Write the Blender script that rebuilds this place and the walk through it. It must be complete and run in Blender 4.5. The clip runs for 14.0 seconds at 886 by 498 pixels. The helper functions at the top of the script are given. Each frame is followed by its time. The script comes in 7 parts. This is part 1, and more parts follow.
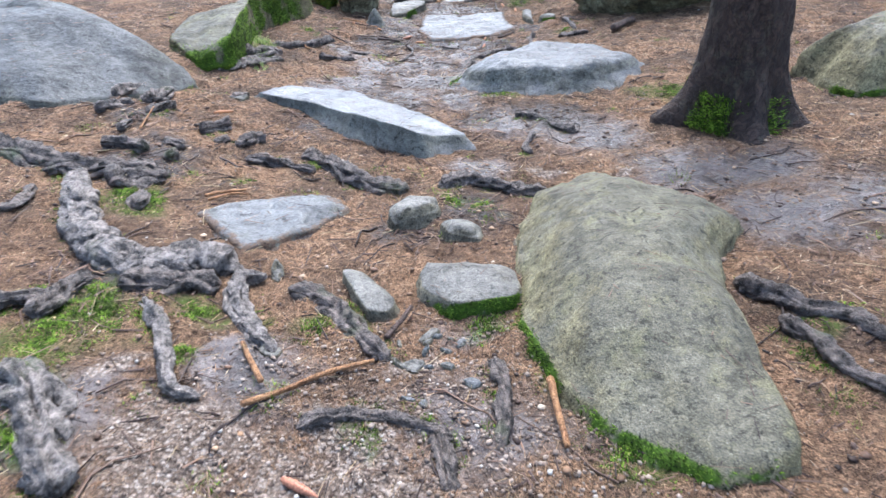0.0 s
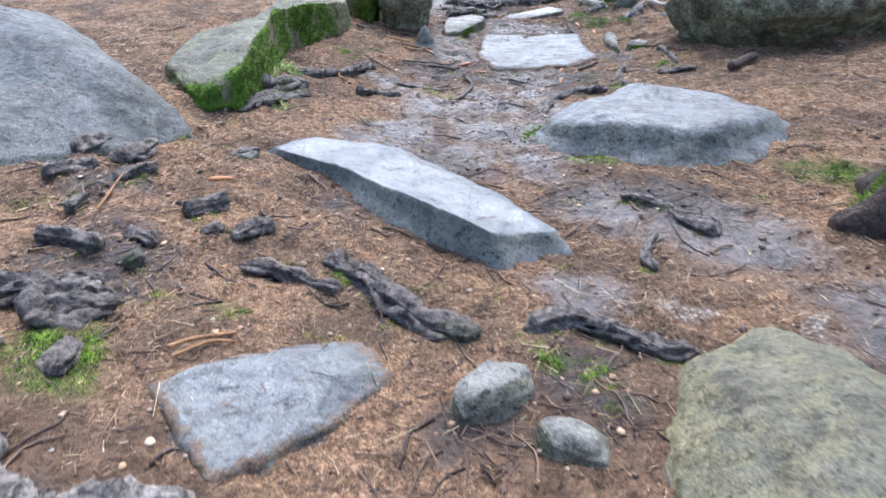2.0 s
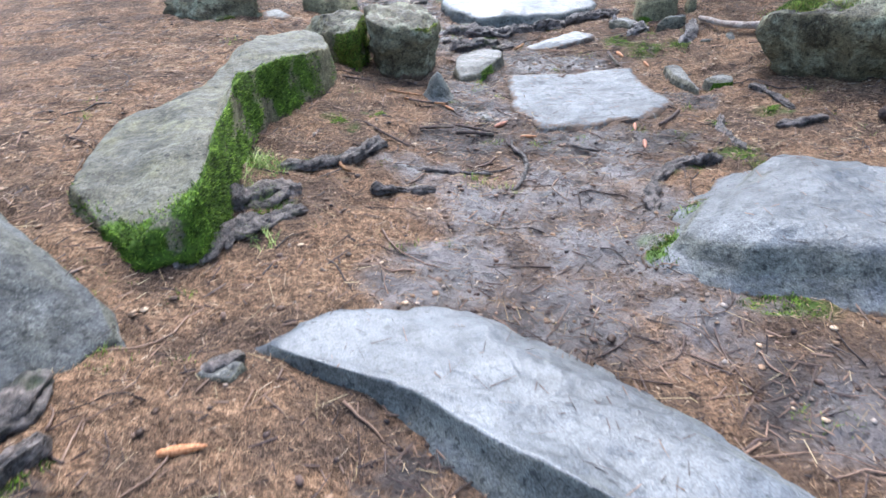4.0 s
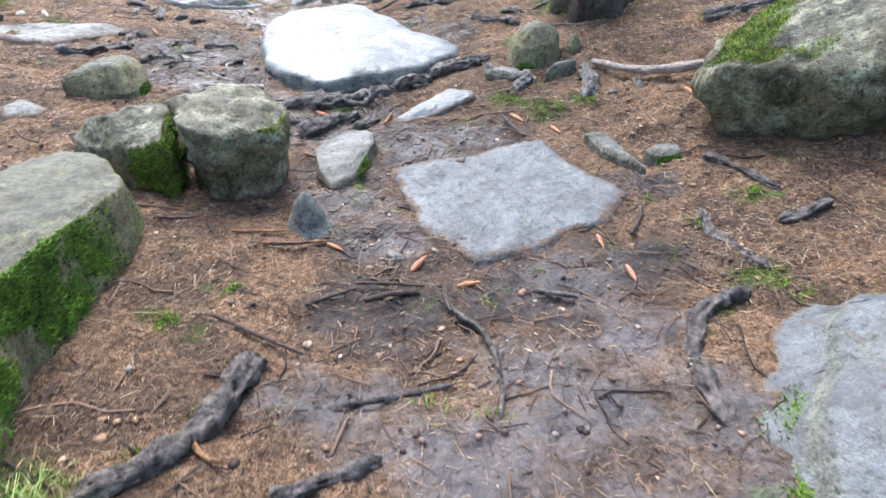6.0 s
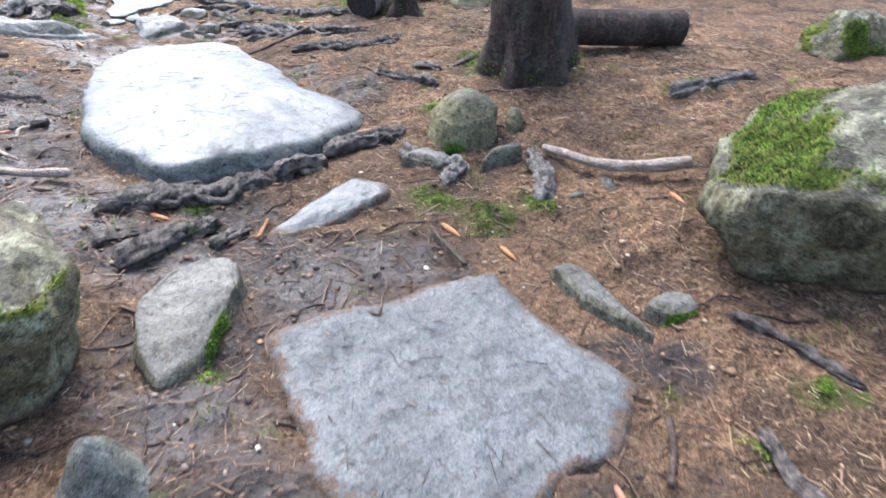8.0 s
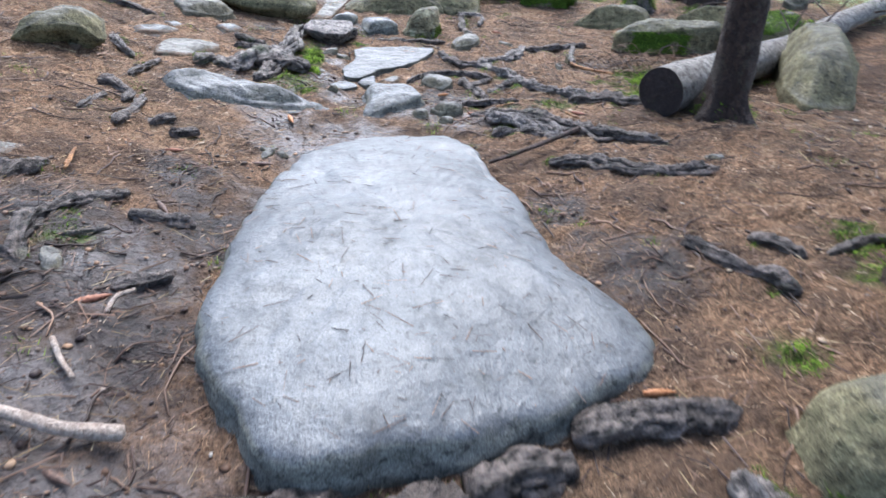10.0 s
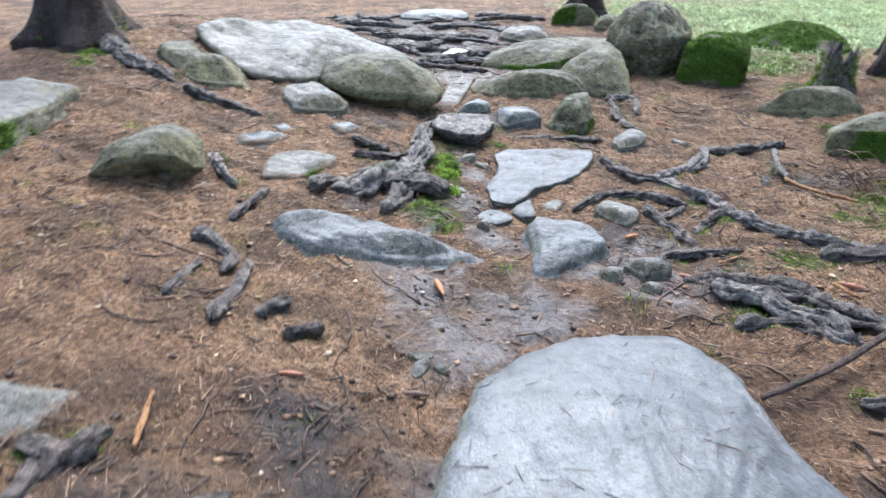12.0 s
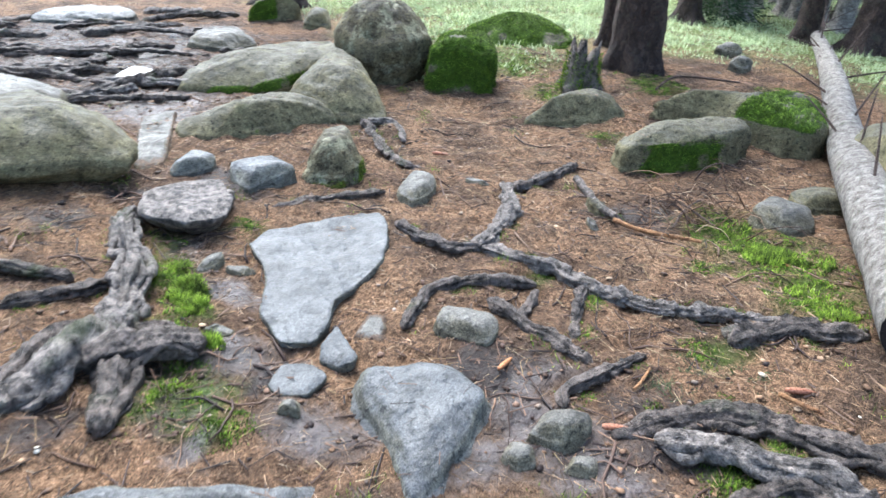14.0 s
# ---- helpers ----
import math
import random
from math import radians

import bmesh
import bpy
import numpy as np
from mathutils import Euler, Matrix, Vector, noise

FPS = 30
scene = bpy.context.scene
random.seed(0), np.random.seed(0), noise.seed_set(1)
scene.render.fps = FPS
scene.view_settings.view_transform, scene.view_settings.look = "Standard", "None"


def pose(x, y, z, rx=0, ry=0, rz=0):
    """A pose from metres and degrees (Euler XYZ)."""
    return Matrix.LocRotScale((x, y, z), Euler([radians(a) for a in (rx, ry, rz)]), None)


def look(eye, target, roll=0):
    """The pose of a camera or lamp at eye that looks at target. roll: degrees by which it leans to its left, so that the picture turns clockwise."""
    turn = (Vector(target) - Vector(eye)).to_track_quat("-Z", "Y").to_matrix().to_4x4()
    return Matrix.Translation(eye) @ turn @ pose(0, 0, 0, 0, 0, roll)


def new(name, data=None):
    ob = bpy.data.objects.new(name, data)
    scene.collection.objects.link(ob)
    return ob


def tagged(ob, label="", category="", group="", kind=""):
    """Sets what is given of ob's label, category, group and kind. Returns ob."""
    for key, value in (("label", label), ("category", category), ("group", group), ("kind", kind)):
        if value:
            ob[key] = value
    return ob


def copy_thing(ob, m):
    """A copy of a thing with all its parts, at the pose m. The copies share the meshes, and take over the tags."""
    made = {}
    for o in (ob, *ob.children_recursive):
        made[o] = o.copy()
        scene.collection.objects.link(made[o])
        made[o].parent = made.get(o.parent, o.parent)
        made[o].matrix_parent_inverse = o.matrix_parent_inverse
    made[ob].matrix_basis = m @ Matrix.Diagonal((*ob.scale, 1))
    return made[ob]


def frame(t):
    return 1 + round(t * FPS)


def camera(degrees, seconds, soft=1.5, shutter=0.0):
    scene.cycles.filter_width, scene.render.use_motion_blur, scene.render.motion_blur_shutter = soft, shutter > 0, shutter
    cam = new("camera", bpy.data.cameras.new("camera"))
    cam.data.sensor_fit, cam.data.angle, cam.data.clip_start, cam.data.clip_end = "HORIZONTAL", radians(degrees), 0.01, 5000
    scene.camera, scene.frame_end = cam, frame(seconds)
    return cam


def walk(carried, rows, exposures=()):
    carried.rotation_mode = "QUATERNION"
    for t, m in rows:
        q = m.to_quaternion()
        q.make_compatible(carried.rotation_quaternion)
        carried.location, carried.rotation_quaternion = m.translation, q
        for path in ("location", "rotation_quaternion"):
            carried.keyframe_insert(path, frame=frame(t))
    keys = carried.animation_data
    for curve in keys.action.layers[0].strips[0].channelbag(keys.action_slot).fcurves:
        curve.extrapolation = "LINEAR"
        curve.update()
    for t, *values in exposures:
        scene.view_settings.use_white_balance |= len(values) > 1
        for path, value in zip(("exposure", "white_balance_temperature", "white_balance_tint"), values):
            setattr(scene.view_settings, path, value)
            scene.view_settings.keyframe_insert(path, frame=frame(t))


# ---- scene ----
cam = camera(70.6, 14.0, soft=1.5, shutter=0.3)
PATH = [
    (0, (0.008, 0.033, 1.609), (0.013, 1.695, 0.495), -2.4),
    (0.5, (0.04, 0.403, 1.481), (0.048, 2.061, 0.362), -4.1),
    (1, (0.152, 0.78, 1.49), (0.077, 2.433, 0.367), -3.0),
    (1.5, (0.008, 1.103, 1.436), (-0.083, 2.757, 0.316), -1.4),
    (2, (-0.23, 1.509, 1.481), (-0.308, 3.166, 0.363), -1.1),
    (2.5, (-0.371, 1.944, 1.422), (-0.473, 3.603, 0.309), -2.1),
    (2.7, (-0.444, 2.129, 1.393), (-0.546, 3.79, 0.283), -1.6),
    (4.8, (-0.987, 3.905, 1.329), (-0.682, 5.544, 0.223), -1.0),
    (5, (-1.016, 4.065, 1.372), (-0.618, 5.686, 0.269), 0.7),
    (5.5, (-1.051, 4.523, 1.326), (-0.516, 6.114, 0.239), -0.8),
    (6, (-0.989, 4.957, 1.325), (-0.398, 6.511, 0.214), -2.5),
    (6.5, (-1.019, 5.35, 1.272), (-0.243, 6.812, 0.149), 0.7),
    (7, (-1.038, 5.649, 1.381), (-0.083, 7.033, 0.298), 4.6),
    (7.2, (-0.974, 5.787, 1.313), (0.025, 7.135, 0.225), 4.2),
    (9.3, (0.019, 7.491, 1.067), (0.48, 9.171, 0.084), 0.8),
    (9.5, (0.022, 7.733, 1.025), (0.399, 9.425, 0.028), 0.5),
    (10, (0.045, 8.279, 1.151), (0.347, 9.979, 0.141), 3.6),
    (10.5, (0.12, 8.775, 1.068), (-0.006, 10.512, 0.084), -1.9),
    (11, (0.063, 9.126, 1.16), (-0.342, 10.845, 0.22), -4.1),
    (11.5, (-0.192, 9.418, 1.104), (-0.516, 11.156, 0.169), -0.9),
    (12, (-0.4, 9.791, 1.313), (-0.324, 11.56, 0.382), 1.5),
    (12.5, (-0.506, 10.306, 1.196), (-0.329, 12.063, 0.257), -3.7),
    (13, (-0.472, 10.738, 1.271), (-0.103, 12.456, 0.316), -1.1),
    (13.5, (-0.53, 11.096, 1.346), (0.205, 12.685, 0.38), 4.6),
    (14, (-0.472, 11.395, 1.308), (0.459, 12.888, 0.358), 4.2),
]
walk(cam, [(t, look(eye, target, roll)) for t, eye, target, roll in PATH], exposures=[(0, 2.92, 5850, 9), (2.5, 2.92, 5700, 9), (7.2, 3.06, 6050, 8), (9.3, 2.9, 5950, 9), (10.5, 2.57, 5820, 9), (11.5, 2.64, 5830, 7), (12.0, 2.76, 5830, 6), (13.0, 2.82, 5850, 6), (14.0, 2.96, 5950, 5)])

# ---- world and light ----
SUN_ELEVATION, SUN_AZIMUTH = 56.0, 8.0
world = bpy.data.worlds.new("sky")
scene.world = world
world.use_nodes = True
wt = world.node_tree
sky = wt.nodes.new("ShaderNodeTexSky")
sky.sky_type = 'NISHITA'
sky.sun_disc = False
sky.sun_elevation = radians(SUN_ELEVATION)
sky.sun_rotation = radians(SUN_AZIMUTH)
sky.air_density, sky.dust_density, sky.ozone_density = 1.0, 3.0, 1.0
wt.nodes["Background"].inputs["Strength"].default_value = 0.085
wt.links.new(sky.outputs[0], wt.nodes["Background"].inputs["Color"])
sun = new("sun", bpy.data.lights.new("sun", 'SUN'))
sun.data.energy, sun.data.angle, sun.data.color = 1.4, radians(45), (0.98, 0.985, 1.0)
sun_way = Vector((math.sin(radians(SUN_AZIMUTH)) * math.cos(radians(SUN_ELEVATION)),
                  math.cos(radians(SUN_AZIMUTH)) * math.cos(radians(SUN_ELEVATION)), math.sin(radians(SUN_ELEVATION))))
sun.matrix_world = look((0, 0, 12), Vector((0, 0, 12)) - sun_way)


# ---- materials ----
def surface(name):
    m = bpy.data.materials.new(name)
    m.use_nodes = True
    return m, m.node_tree, m.node_tree.nodes["Principled BSDF"]


def node(tree, kind, inputs=(), **settings):
    n = tree.nodes.new("ShaderNode" + kind)
    if "blend_type" in settings:
        n.blend_type = settings["blend_type"]
    if "operation" in settings:
        n.operation = settings["operation"]
    if "attribute_name" in settings:
        n.attribute_name = settings["attribute_name"]
    for key, value in dict(inputs).items():
        if hasattr(value, "is_output"):
            tree.links.new(value, n.inputs[key])
        else:
            n.inputs[key].default_value = value
    return n


def ramp(tree, value, *stops):
    n = tree.nodes.new("ShaderNodeValToRGB")
    while len(n.color_ramp.elements) < len(stops):
        n.color_ramp.elements.new(0.5)
    for e, (at, c) in zip(n.color_ramp.elements, stops):
        e.position = at
        e.color = (c, c, c, 1) if isinstance(c, (int, float)) else (*c, 1)
    tree.links.new(value, n.inputs[0])
    return n.outputs[0]


def place(tree):
    return node(tree, "NewGeometry").outputs["Position"]


def grain(tree, where, scale, detail=4.0, rough=0.6):
    return node(tree, "TexNoise", {"Vector": where, "Scale": scale, "Detail": detail, "Roughness": rough}).outputs["Fac"]


def mix(tree, fac, a, b, blend='MIX'):
    n = node(tree, "MixRGB", {"Fac": fac}, blend_type=blend)
    for key, value in (("Color1", a), ("Color2", b)):
        if hasattr(value, "is_output"):
            tree.links.new(value, n.inputs[key])
        else:
            n.inputs[key].default_value = (*value, 1)
    return n.outputs[0]


def relief(tree, bsdf, *heights):
    """Bump from (value, strength, depth) rows, chained."""
    last = None
    for value, strength, depth in heights:
        n = node(tree, "Bump", {"Height": value, "Strength": strength, "Distance": depth})
        if last:
            tree.links.new(last, n.inputs["Normal"])
        last = n.outputs[0]
    tree.links.new(last, bsdf.inputs["Normal"])


def stone_material(name, dark, light, lichen, lichen_amount, rough_low, rough_high, pits=0.6, moss_colour=(0.07, 0.125, 0.012), shine=0.5, film=0.75, side=1.5):
    m, t, b = surface(name)
    p = place(t)
    big, mid, fine = grain(t, p, 2.2, 6, 0.65), grain(t, p, 14, 6, 0.7), grain(t, p, 160, 3)
    lay = node(t, "Mapping", {"Vector": p, "Rotation": (0.3, 0.2, 0.6), "Scale": (4.0, 12.0, 22.0)}).outputs[0]
    streak = grain(t, lay, 1.0, 6, 0.65)
    col = mix(t, ramp(t, big, (0.34, 0.0), (0.66, 1.0)), dark, light)
    col = mix(t, ramp(t, streak, (0.5, 0.0), (0.7, 0.5)), col, tuple(v * 0.6 for v in dark))
    col = mix(t, ramp(t, mid, (0.42, 0.0), (0.75, 0.6)), col, tuple(min(1, v * 1.35) for v in light))
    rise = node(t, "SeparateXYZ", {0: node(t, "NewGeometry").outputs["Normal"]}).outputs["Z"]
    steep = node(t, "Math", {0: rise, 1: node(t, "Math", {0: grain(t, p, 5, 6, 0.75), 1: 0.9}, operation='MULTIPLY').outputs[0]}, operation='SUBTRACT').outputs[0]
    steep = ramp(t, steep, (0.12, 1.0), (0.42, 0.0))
    # Algae on steep faces; side brightens its colour to paint in side light.
    lit_algae = mix(t, ramp(t, grain(t, p, 7, 7, 0.8), (0.38, 0.0), (0.62, 1.0)), tuple(side * a * b for a, b in zip(dark, (1.0, 0.93, 0.72))), tuple(side * a * b for a, b in zip(light, (1.05, 1.0, 0.78))))
    col = mix(t, node(t, "Math", {0: steep, 1: film}, operation='MULTIPLY').outputs[0], col, lit_algae)
    spots = ramp(t, grain(t, p, 6.5, 8, 0.75), (0.62 - lichen_amount, 0.0), (0.75 - lichen_amount, 1.0))
    col = mix(t, spots, col, lichen)
    speck = ramp(t, fine, (0.36, 0.5), (0.5, 1.0), (0.66, 1.45))
    col = mix(t, 0.85, col, speck, 'MULTIPLY')
    mottle = ramp(t, grain(t, p, 48, 5, 0.75), (0.36, 0.5), (0.5, 0.98), (0.64, 1.5))
    col = mix(t, min(0.5, 0.8 * pits), col, mottle, 'MULTIPLY')
    crystals = ramp(t, node(t, "TexVoronoi", {"Vector": p, "Scale": 120.0}).outputs["Distance"], (0.08, 1.0), (0.2, 0.0))
    col = mix(t, node(t, "Math", {0: crystals, 1: 0.18}, operation='MULTIPLY').outputs[0], col, (0.55, 0.55, 0.52))
    pit = ramp(t, grain(t, p, 34, 5, 0.65), (0.36, 1.0), (0.44, 0.0))
    col = mix(t, node(t, "Math", {0: pit, 1: 0.7}, operation='MULTIPLY').outputs[0], col, tuple(v * 0.3 for v in dark))
    grown = node(t, "Attribute", attribute_name="moss").outputs["Fac"]
    grown = node(t, "Math", {0: grown, 1: node(t, "Math", {0: grain(t, p, 11, 7, 0.75), 1: 0.5}, operation='SUBTRACT').outputs[0]}, operation='ADD').outputs[0]
    grown = ramp(t, grown, (0.42, 0.0), (0.56, 1.0))
    col = mix(t, grown, col, mix(t, ramp(t, grain(t, p, 60, 5, 0.75), (0.35, 0.0), (0.65, 1.0)), (0.03, 0.045, 0.008), moss_colour))
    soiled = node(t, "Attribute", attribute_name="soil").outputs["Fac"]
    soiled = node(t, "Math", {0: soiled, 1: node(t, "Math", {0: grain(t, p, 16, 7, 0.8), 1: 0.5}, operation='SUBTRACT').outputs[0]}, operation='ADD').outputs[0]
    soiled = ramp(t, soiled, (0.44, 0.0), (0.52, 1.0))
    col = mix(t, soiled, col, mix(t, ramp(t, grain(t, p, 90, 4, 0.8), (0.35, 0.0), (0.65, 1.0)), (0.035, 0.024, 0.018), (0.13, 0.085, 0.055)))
    t.links.new(col, b.inputs["Base Color"])
    gloss = ramp(t, streak, (0.35, rough_low), (0.65, rough_high))
    gloss = mix(t, steep, gloss, (0.85, 0.85, 0.85))
    t.links.new(mix(t, steep, (shine, shine, shine), (0.14, 0.14, 0.14)), b.inputs["Specular IOR Level"])
    rough_cover = mix(t, grown, gloss, (0.9, 0.9, 0.9))
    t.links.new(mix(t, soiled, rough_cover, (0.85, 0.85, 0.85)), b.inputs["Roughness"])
    relief(t, b, (grain(t, p, 5, 5), min(0.6, pits), 0.06), (streak, 0.5 * pits, 0.015), (mid, min(0.5, pits), 0.02), (pit, -0.7, 0.008), (fine, 0.35, 0.003))
    return m


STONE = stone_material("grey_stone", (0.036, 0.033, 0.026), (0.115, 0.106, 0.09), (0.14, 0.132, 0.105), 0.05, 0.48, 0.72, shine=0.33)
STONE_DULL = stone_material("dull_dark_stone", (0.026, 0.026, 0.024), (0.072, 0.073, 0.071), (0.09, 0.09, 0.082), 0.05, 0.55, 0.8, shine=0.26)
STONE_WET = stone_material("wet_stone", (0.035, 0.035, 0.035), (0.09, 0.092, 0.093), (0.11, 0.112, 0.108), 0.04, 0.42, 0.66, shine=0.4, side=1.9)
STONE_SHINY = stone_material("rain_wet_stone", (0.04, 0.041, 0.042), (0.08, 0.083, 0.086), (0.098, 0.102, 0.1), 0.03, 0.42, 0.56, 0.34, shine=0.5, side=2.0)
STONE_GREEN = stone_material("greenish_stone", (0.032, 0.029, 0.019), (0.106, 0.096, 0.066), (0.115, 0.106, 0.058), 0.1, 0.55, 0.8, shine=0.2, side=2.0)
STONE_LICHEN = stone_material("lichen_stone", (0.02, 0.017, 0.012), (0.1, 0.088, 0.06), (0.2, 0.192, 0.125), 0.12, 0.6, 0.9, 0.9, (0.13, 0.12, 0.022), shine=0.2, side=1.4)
QUARTZ = stone_material("white_quartz", (0.3, 0.285, 0.25), (0.5, 0.485, 0.45), (0.42, 0.4, 0.34), 0.0, 0.35, 0.5)


def bark_material(name, dark, light, rough, amount, shine=0.22):
    m, t, b = surface(name)
    p = place(t)
    mid, fine = grain(t, p, 22, 6, 0.7), grain(t, p, 120, 3)
    col = mix(t, ramp(t, mid, (0.5 - amount, 0.0), (0.8 - amount, 1.0)), dark, light)
    col = mix(t, 0.6, col, ramp(t, fine, (0.35, 0.5), (0.65, 1.35)), 'MULTIPLY')
    green = ramp(t, grain(t, p, 4, 4), (0.6, 0.0), (0.72, 0.5))
    col = mix(t, green, col, (0.06, 0.085, 0.025))
    t.links.new(col, b.inputs["Base Color"])
    t.links.new(ramp(t, mid, (0.3, rough), (0.7, rough + 0.3)), b.inputs["Roughness"])
    b.inputs["Specular IOR Level"].default_value = shine
    scale = node(t, "TexVoronoi", {"Vector": p, "Scale": 46.0}).outputs["Distance"]
    relief(t, b, (mid, 1.0, 0.05), (scale, -0.7, 0.012), (fine, 0.8, 0.01))
    return m


def plated_bark_material(name, crevice, plate, lichen):
    """Flaky scales, taller than wide, with grey lichen and dark cracks between them."""
    m, t, b = surface(name)
    p = place(t)
    wobble = node(t, "MixRGB", {"Fac": 0.16, "Color1": p, "Color2": node(t, "TexNoise", {"Vector": p, "Scale": 9.0}).outputs["Color"]}).outputs[0]
    tall = node(t, "Mapping", {"Vector": wobble, "Scale": (1.0, 1.0, 0.3)}).outputs[0]
    cell = node(t, "TexVoronoi", {"Vector": tall, "Scale": 30.0, "Randomness": 1.0})
    crack = node(t, "TexVoronoi", {"Vector": tall, "Scale": 30.0, "Randomness": 1.0})
    crack.feature = 'DISTANCE_TO_EDGE'
    gap = ramp(t, crack.outputs["Distance"], (0.0, 0.45), (0.16, 1.0))
    tint = ramp(t, node(t, "SeparateXYZ", {0: cell.outputs["Color"]}).outputs[0], (0.0, tuple(v * 0.55 for v in plate)), (1.0, tuple(v * 1.3 for v in plate)))
    col = mix(t, gap, crevice, tint)
    col = mix(t, ramp(t, grain(t, p, 5, 7, 0.75), (0.54, 0.0), (0.68, 0.7)), col, lichen)
    col = mix(t, 0.7, col, ramp(t, grain(t, p, 120, 4), (0.35, 0.5), (0.65, 1.45)), 'MULTIPLY')
    t.links.new(col, b.inputs["Base Color"])
    b.inputs["Roughness"].default_value = 0.7
    b.inputs["Specular IOR Level"].default_value = 0.25
    relief(t, b, (gap, 0.6, 0.02), (grain(t, tall, 26, 6, 0.7), 1.0, 0.05), (grain(t, p, 130, 3), 0.6, 0.006))
    return m


BARK_ROOT = bark_material("wet_root_bark", (0.013, 0.01, 0.008), (0.25, 0.2, 0.172), 0.4, 0.12, 0.3)
BARK_PALE = bark_material("weathered_root_bark", (0.03, 0.025, 0.023), (0.38, 0.325, 0.285), 0.45, 0.13, 0.28)
BARK_SPRUCE = plated_bark_material("spruce_bark", (0.009, 0.006, 0.005), (0.058, 0.036, 0.027), (0.1, 0.09, 0.062))
BARK_BLEACHED = bark_material("bleached_trunk_bark", (0.12, 0.1, 0.085), (0.42, 0.385, 0.34), 0.65, 0.14)
WOOD_PALE = bark_material("peeled_wood", (0.28, 0.2, 0.15), (0.55, 0.45, 0.37), 0.5, 0.15)
WOOD_END = bark_material("sawn_log_end", (0.03, 0.022, 0.02), (0.07, 0.05, 0.045), 0.6, 0.05)
TWIG_DARK = bark_material("dark_twig", (0.05, 0.032, 0.025), (0.16, 0.11, 0.09), 0.5, 0.1)
TWIG_ORANGE = bark_material("orange_twig", (0.22, 0.1, 0.045), (0.45, 0.24, 0.11), 0.5, 0.15)


def mixed_island_material(name, stops, rough, clumps=0.0):
    """Small loose bits, each with a colour of its own."""
    m, t, b = surface(name)
    island = node(t, "NewGeometry").outputs["Random Per Island"]
    col = ramp(t, island, *stops)
    col = mix(t, 0.6, col, ramp(t, grain(t, place(t), 2.1, 5), (0.36, 0.4), (0.64, 1.25)), 'MULTIPLY')
    if clumps:
        col = mix(t, clumps, col, ramp(t, grain(t, place(t), 17, 5, 0.7), (0.38, 0.12), (0.6, 1.3)), 'MULTIPLY')
    t.links.new(col, b.inputs["Base Color"])
    b.inputs["Roughness"].default_value = rough
    b.inputs["Specular IOR Level"].default_value = 0.12
    return m


NEEDLES = mixed_island_material("dry_needles", [(0.0, (0.03, 0.018, 0.012)), (0.3, (0.15, 0.085, 0.045)), (0.65, (0.33, 0.205, 0.115)), (0.92, (0.43, 0.29, 0.175)), (1.0, (0.56, 0.44, 0.31))], 0.5, 0.5)
DARK_BITS = mixed_island_material("dark_litter", [(0.0, (0.022, 0.016, 0.015)), (0.5, (0.075, 0.048, 0.038)), (1.0, (0.22, 0.135, 0.09))], 0.42)
FLAKES = mixed_island_material("bark_flakes", [(0.0, (0.03, 0.02, 0.016)), (0.45, (0.12, 0.07, 0.045)), (0.8, (0.3, 0.18, 0.105)), (0.97, (0.45, 0.33, 0.22)), (1.0, (0.6, 0.55, 0.46))], 0.45, 0.4)
STRAW = mixed_island_material("straw", [(0.0, (0.16, 0.1, 0.05)), (0.6, (0.34, 0.24, 0.12)), (1.0, (0.5, 0.4, 0.24))], 0.5)
MOSS = mixed_island_material("moss", [(0.0, (0.02, 0.033, 0.004)), (0.45, (0.105, 0.175, 0.014)), (1.0, (0.25, 0.35, 0.038))], 0.7, 0.85)
MOSS_DEEP = mixed_island_material("deep_moss", [(0.0, (0.013, 0.023, 0.003)), (0.5, (0.07, 0.125, 0.011)), (1.0, (0.19, 0.28, 0.03))], 0.7, 0.85)
MOSS_PALE = mixed_island_material("pale_woodland_moss", [(0.0, (0.2, 0.25, 0.11)), (0.5, (0.33, 0.4, 0.19)), (1.0, (0.47, 0.53, 0.31))], 0.7)
GRASS = mixed_island_material("grass_blades", [(0.0, (0.09, 0.13, 0.03)), (0.6, (0.2, 0.27, 0.07)), (1.0, (0.36, 0.38, 0.16))], 0.55)
SPRUCE_GREEN = mixed_island_material("spruce_needles", [(0.0, (0.02, 0.04, 0.018)), (0.5, (0.05, 0.085, 0.035)), (1.0, (0.1, 0.14, 0.06))], 0.6)
PEBBLES = mixed_island_material("pebbles", [(0.0, (0.085, 0.06, 0.046)), (0.6, (0.2, 0.148, 0.112)), (0.96, (0.28, 0.225, 0.18)), (1.0, (0.42, 0.39, 0.34))], 0.5)


def cone_material(name, a, b_):
    m, t, b = surface(name)
    p = place(t)
    col = mix(t, ramp(t, grain(t, p, 130, 3), (0.35, 0.0), (0.65, 1.0)), a, b_)
    t.links.new(col, b.inputs["Base Color"])
    b.inputs["Roughness"].default_value = 0.5
    b.inputs["Specular IOR Level"].default_value = 0.2
    return m


CONE_ORANGE = cone_material("orange_cone_scales", (0.22, 0.08, 0.03), (0.46, 0.21, 0.09))
CONE_RED = cone_material("red_brown_cone_scales", (0.16, 0.06, 0.035), (0.38, 0.17, 0.10))
CONE_DARK = cone_material("dark_wet_cone_scales", (0.045, 0.025, 0.018), (0.14, 0.085, 0.06))


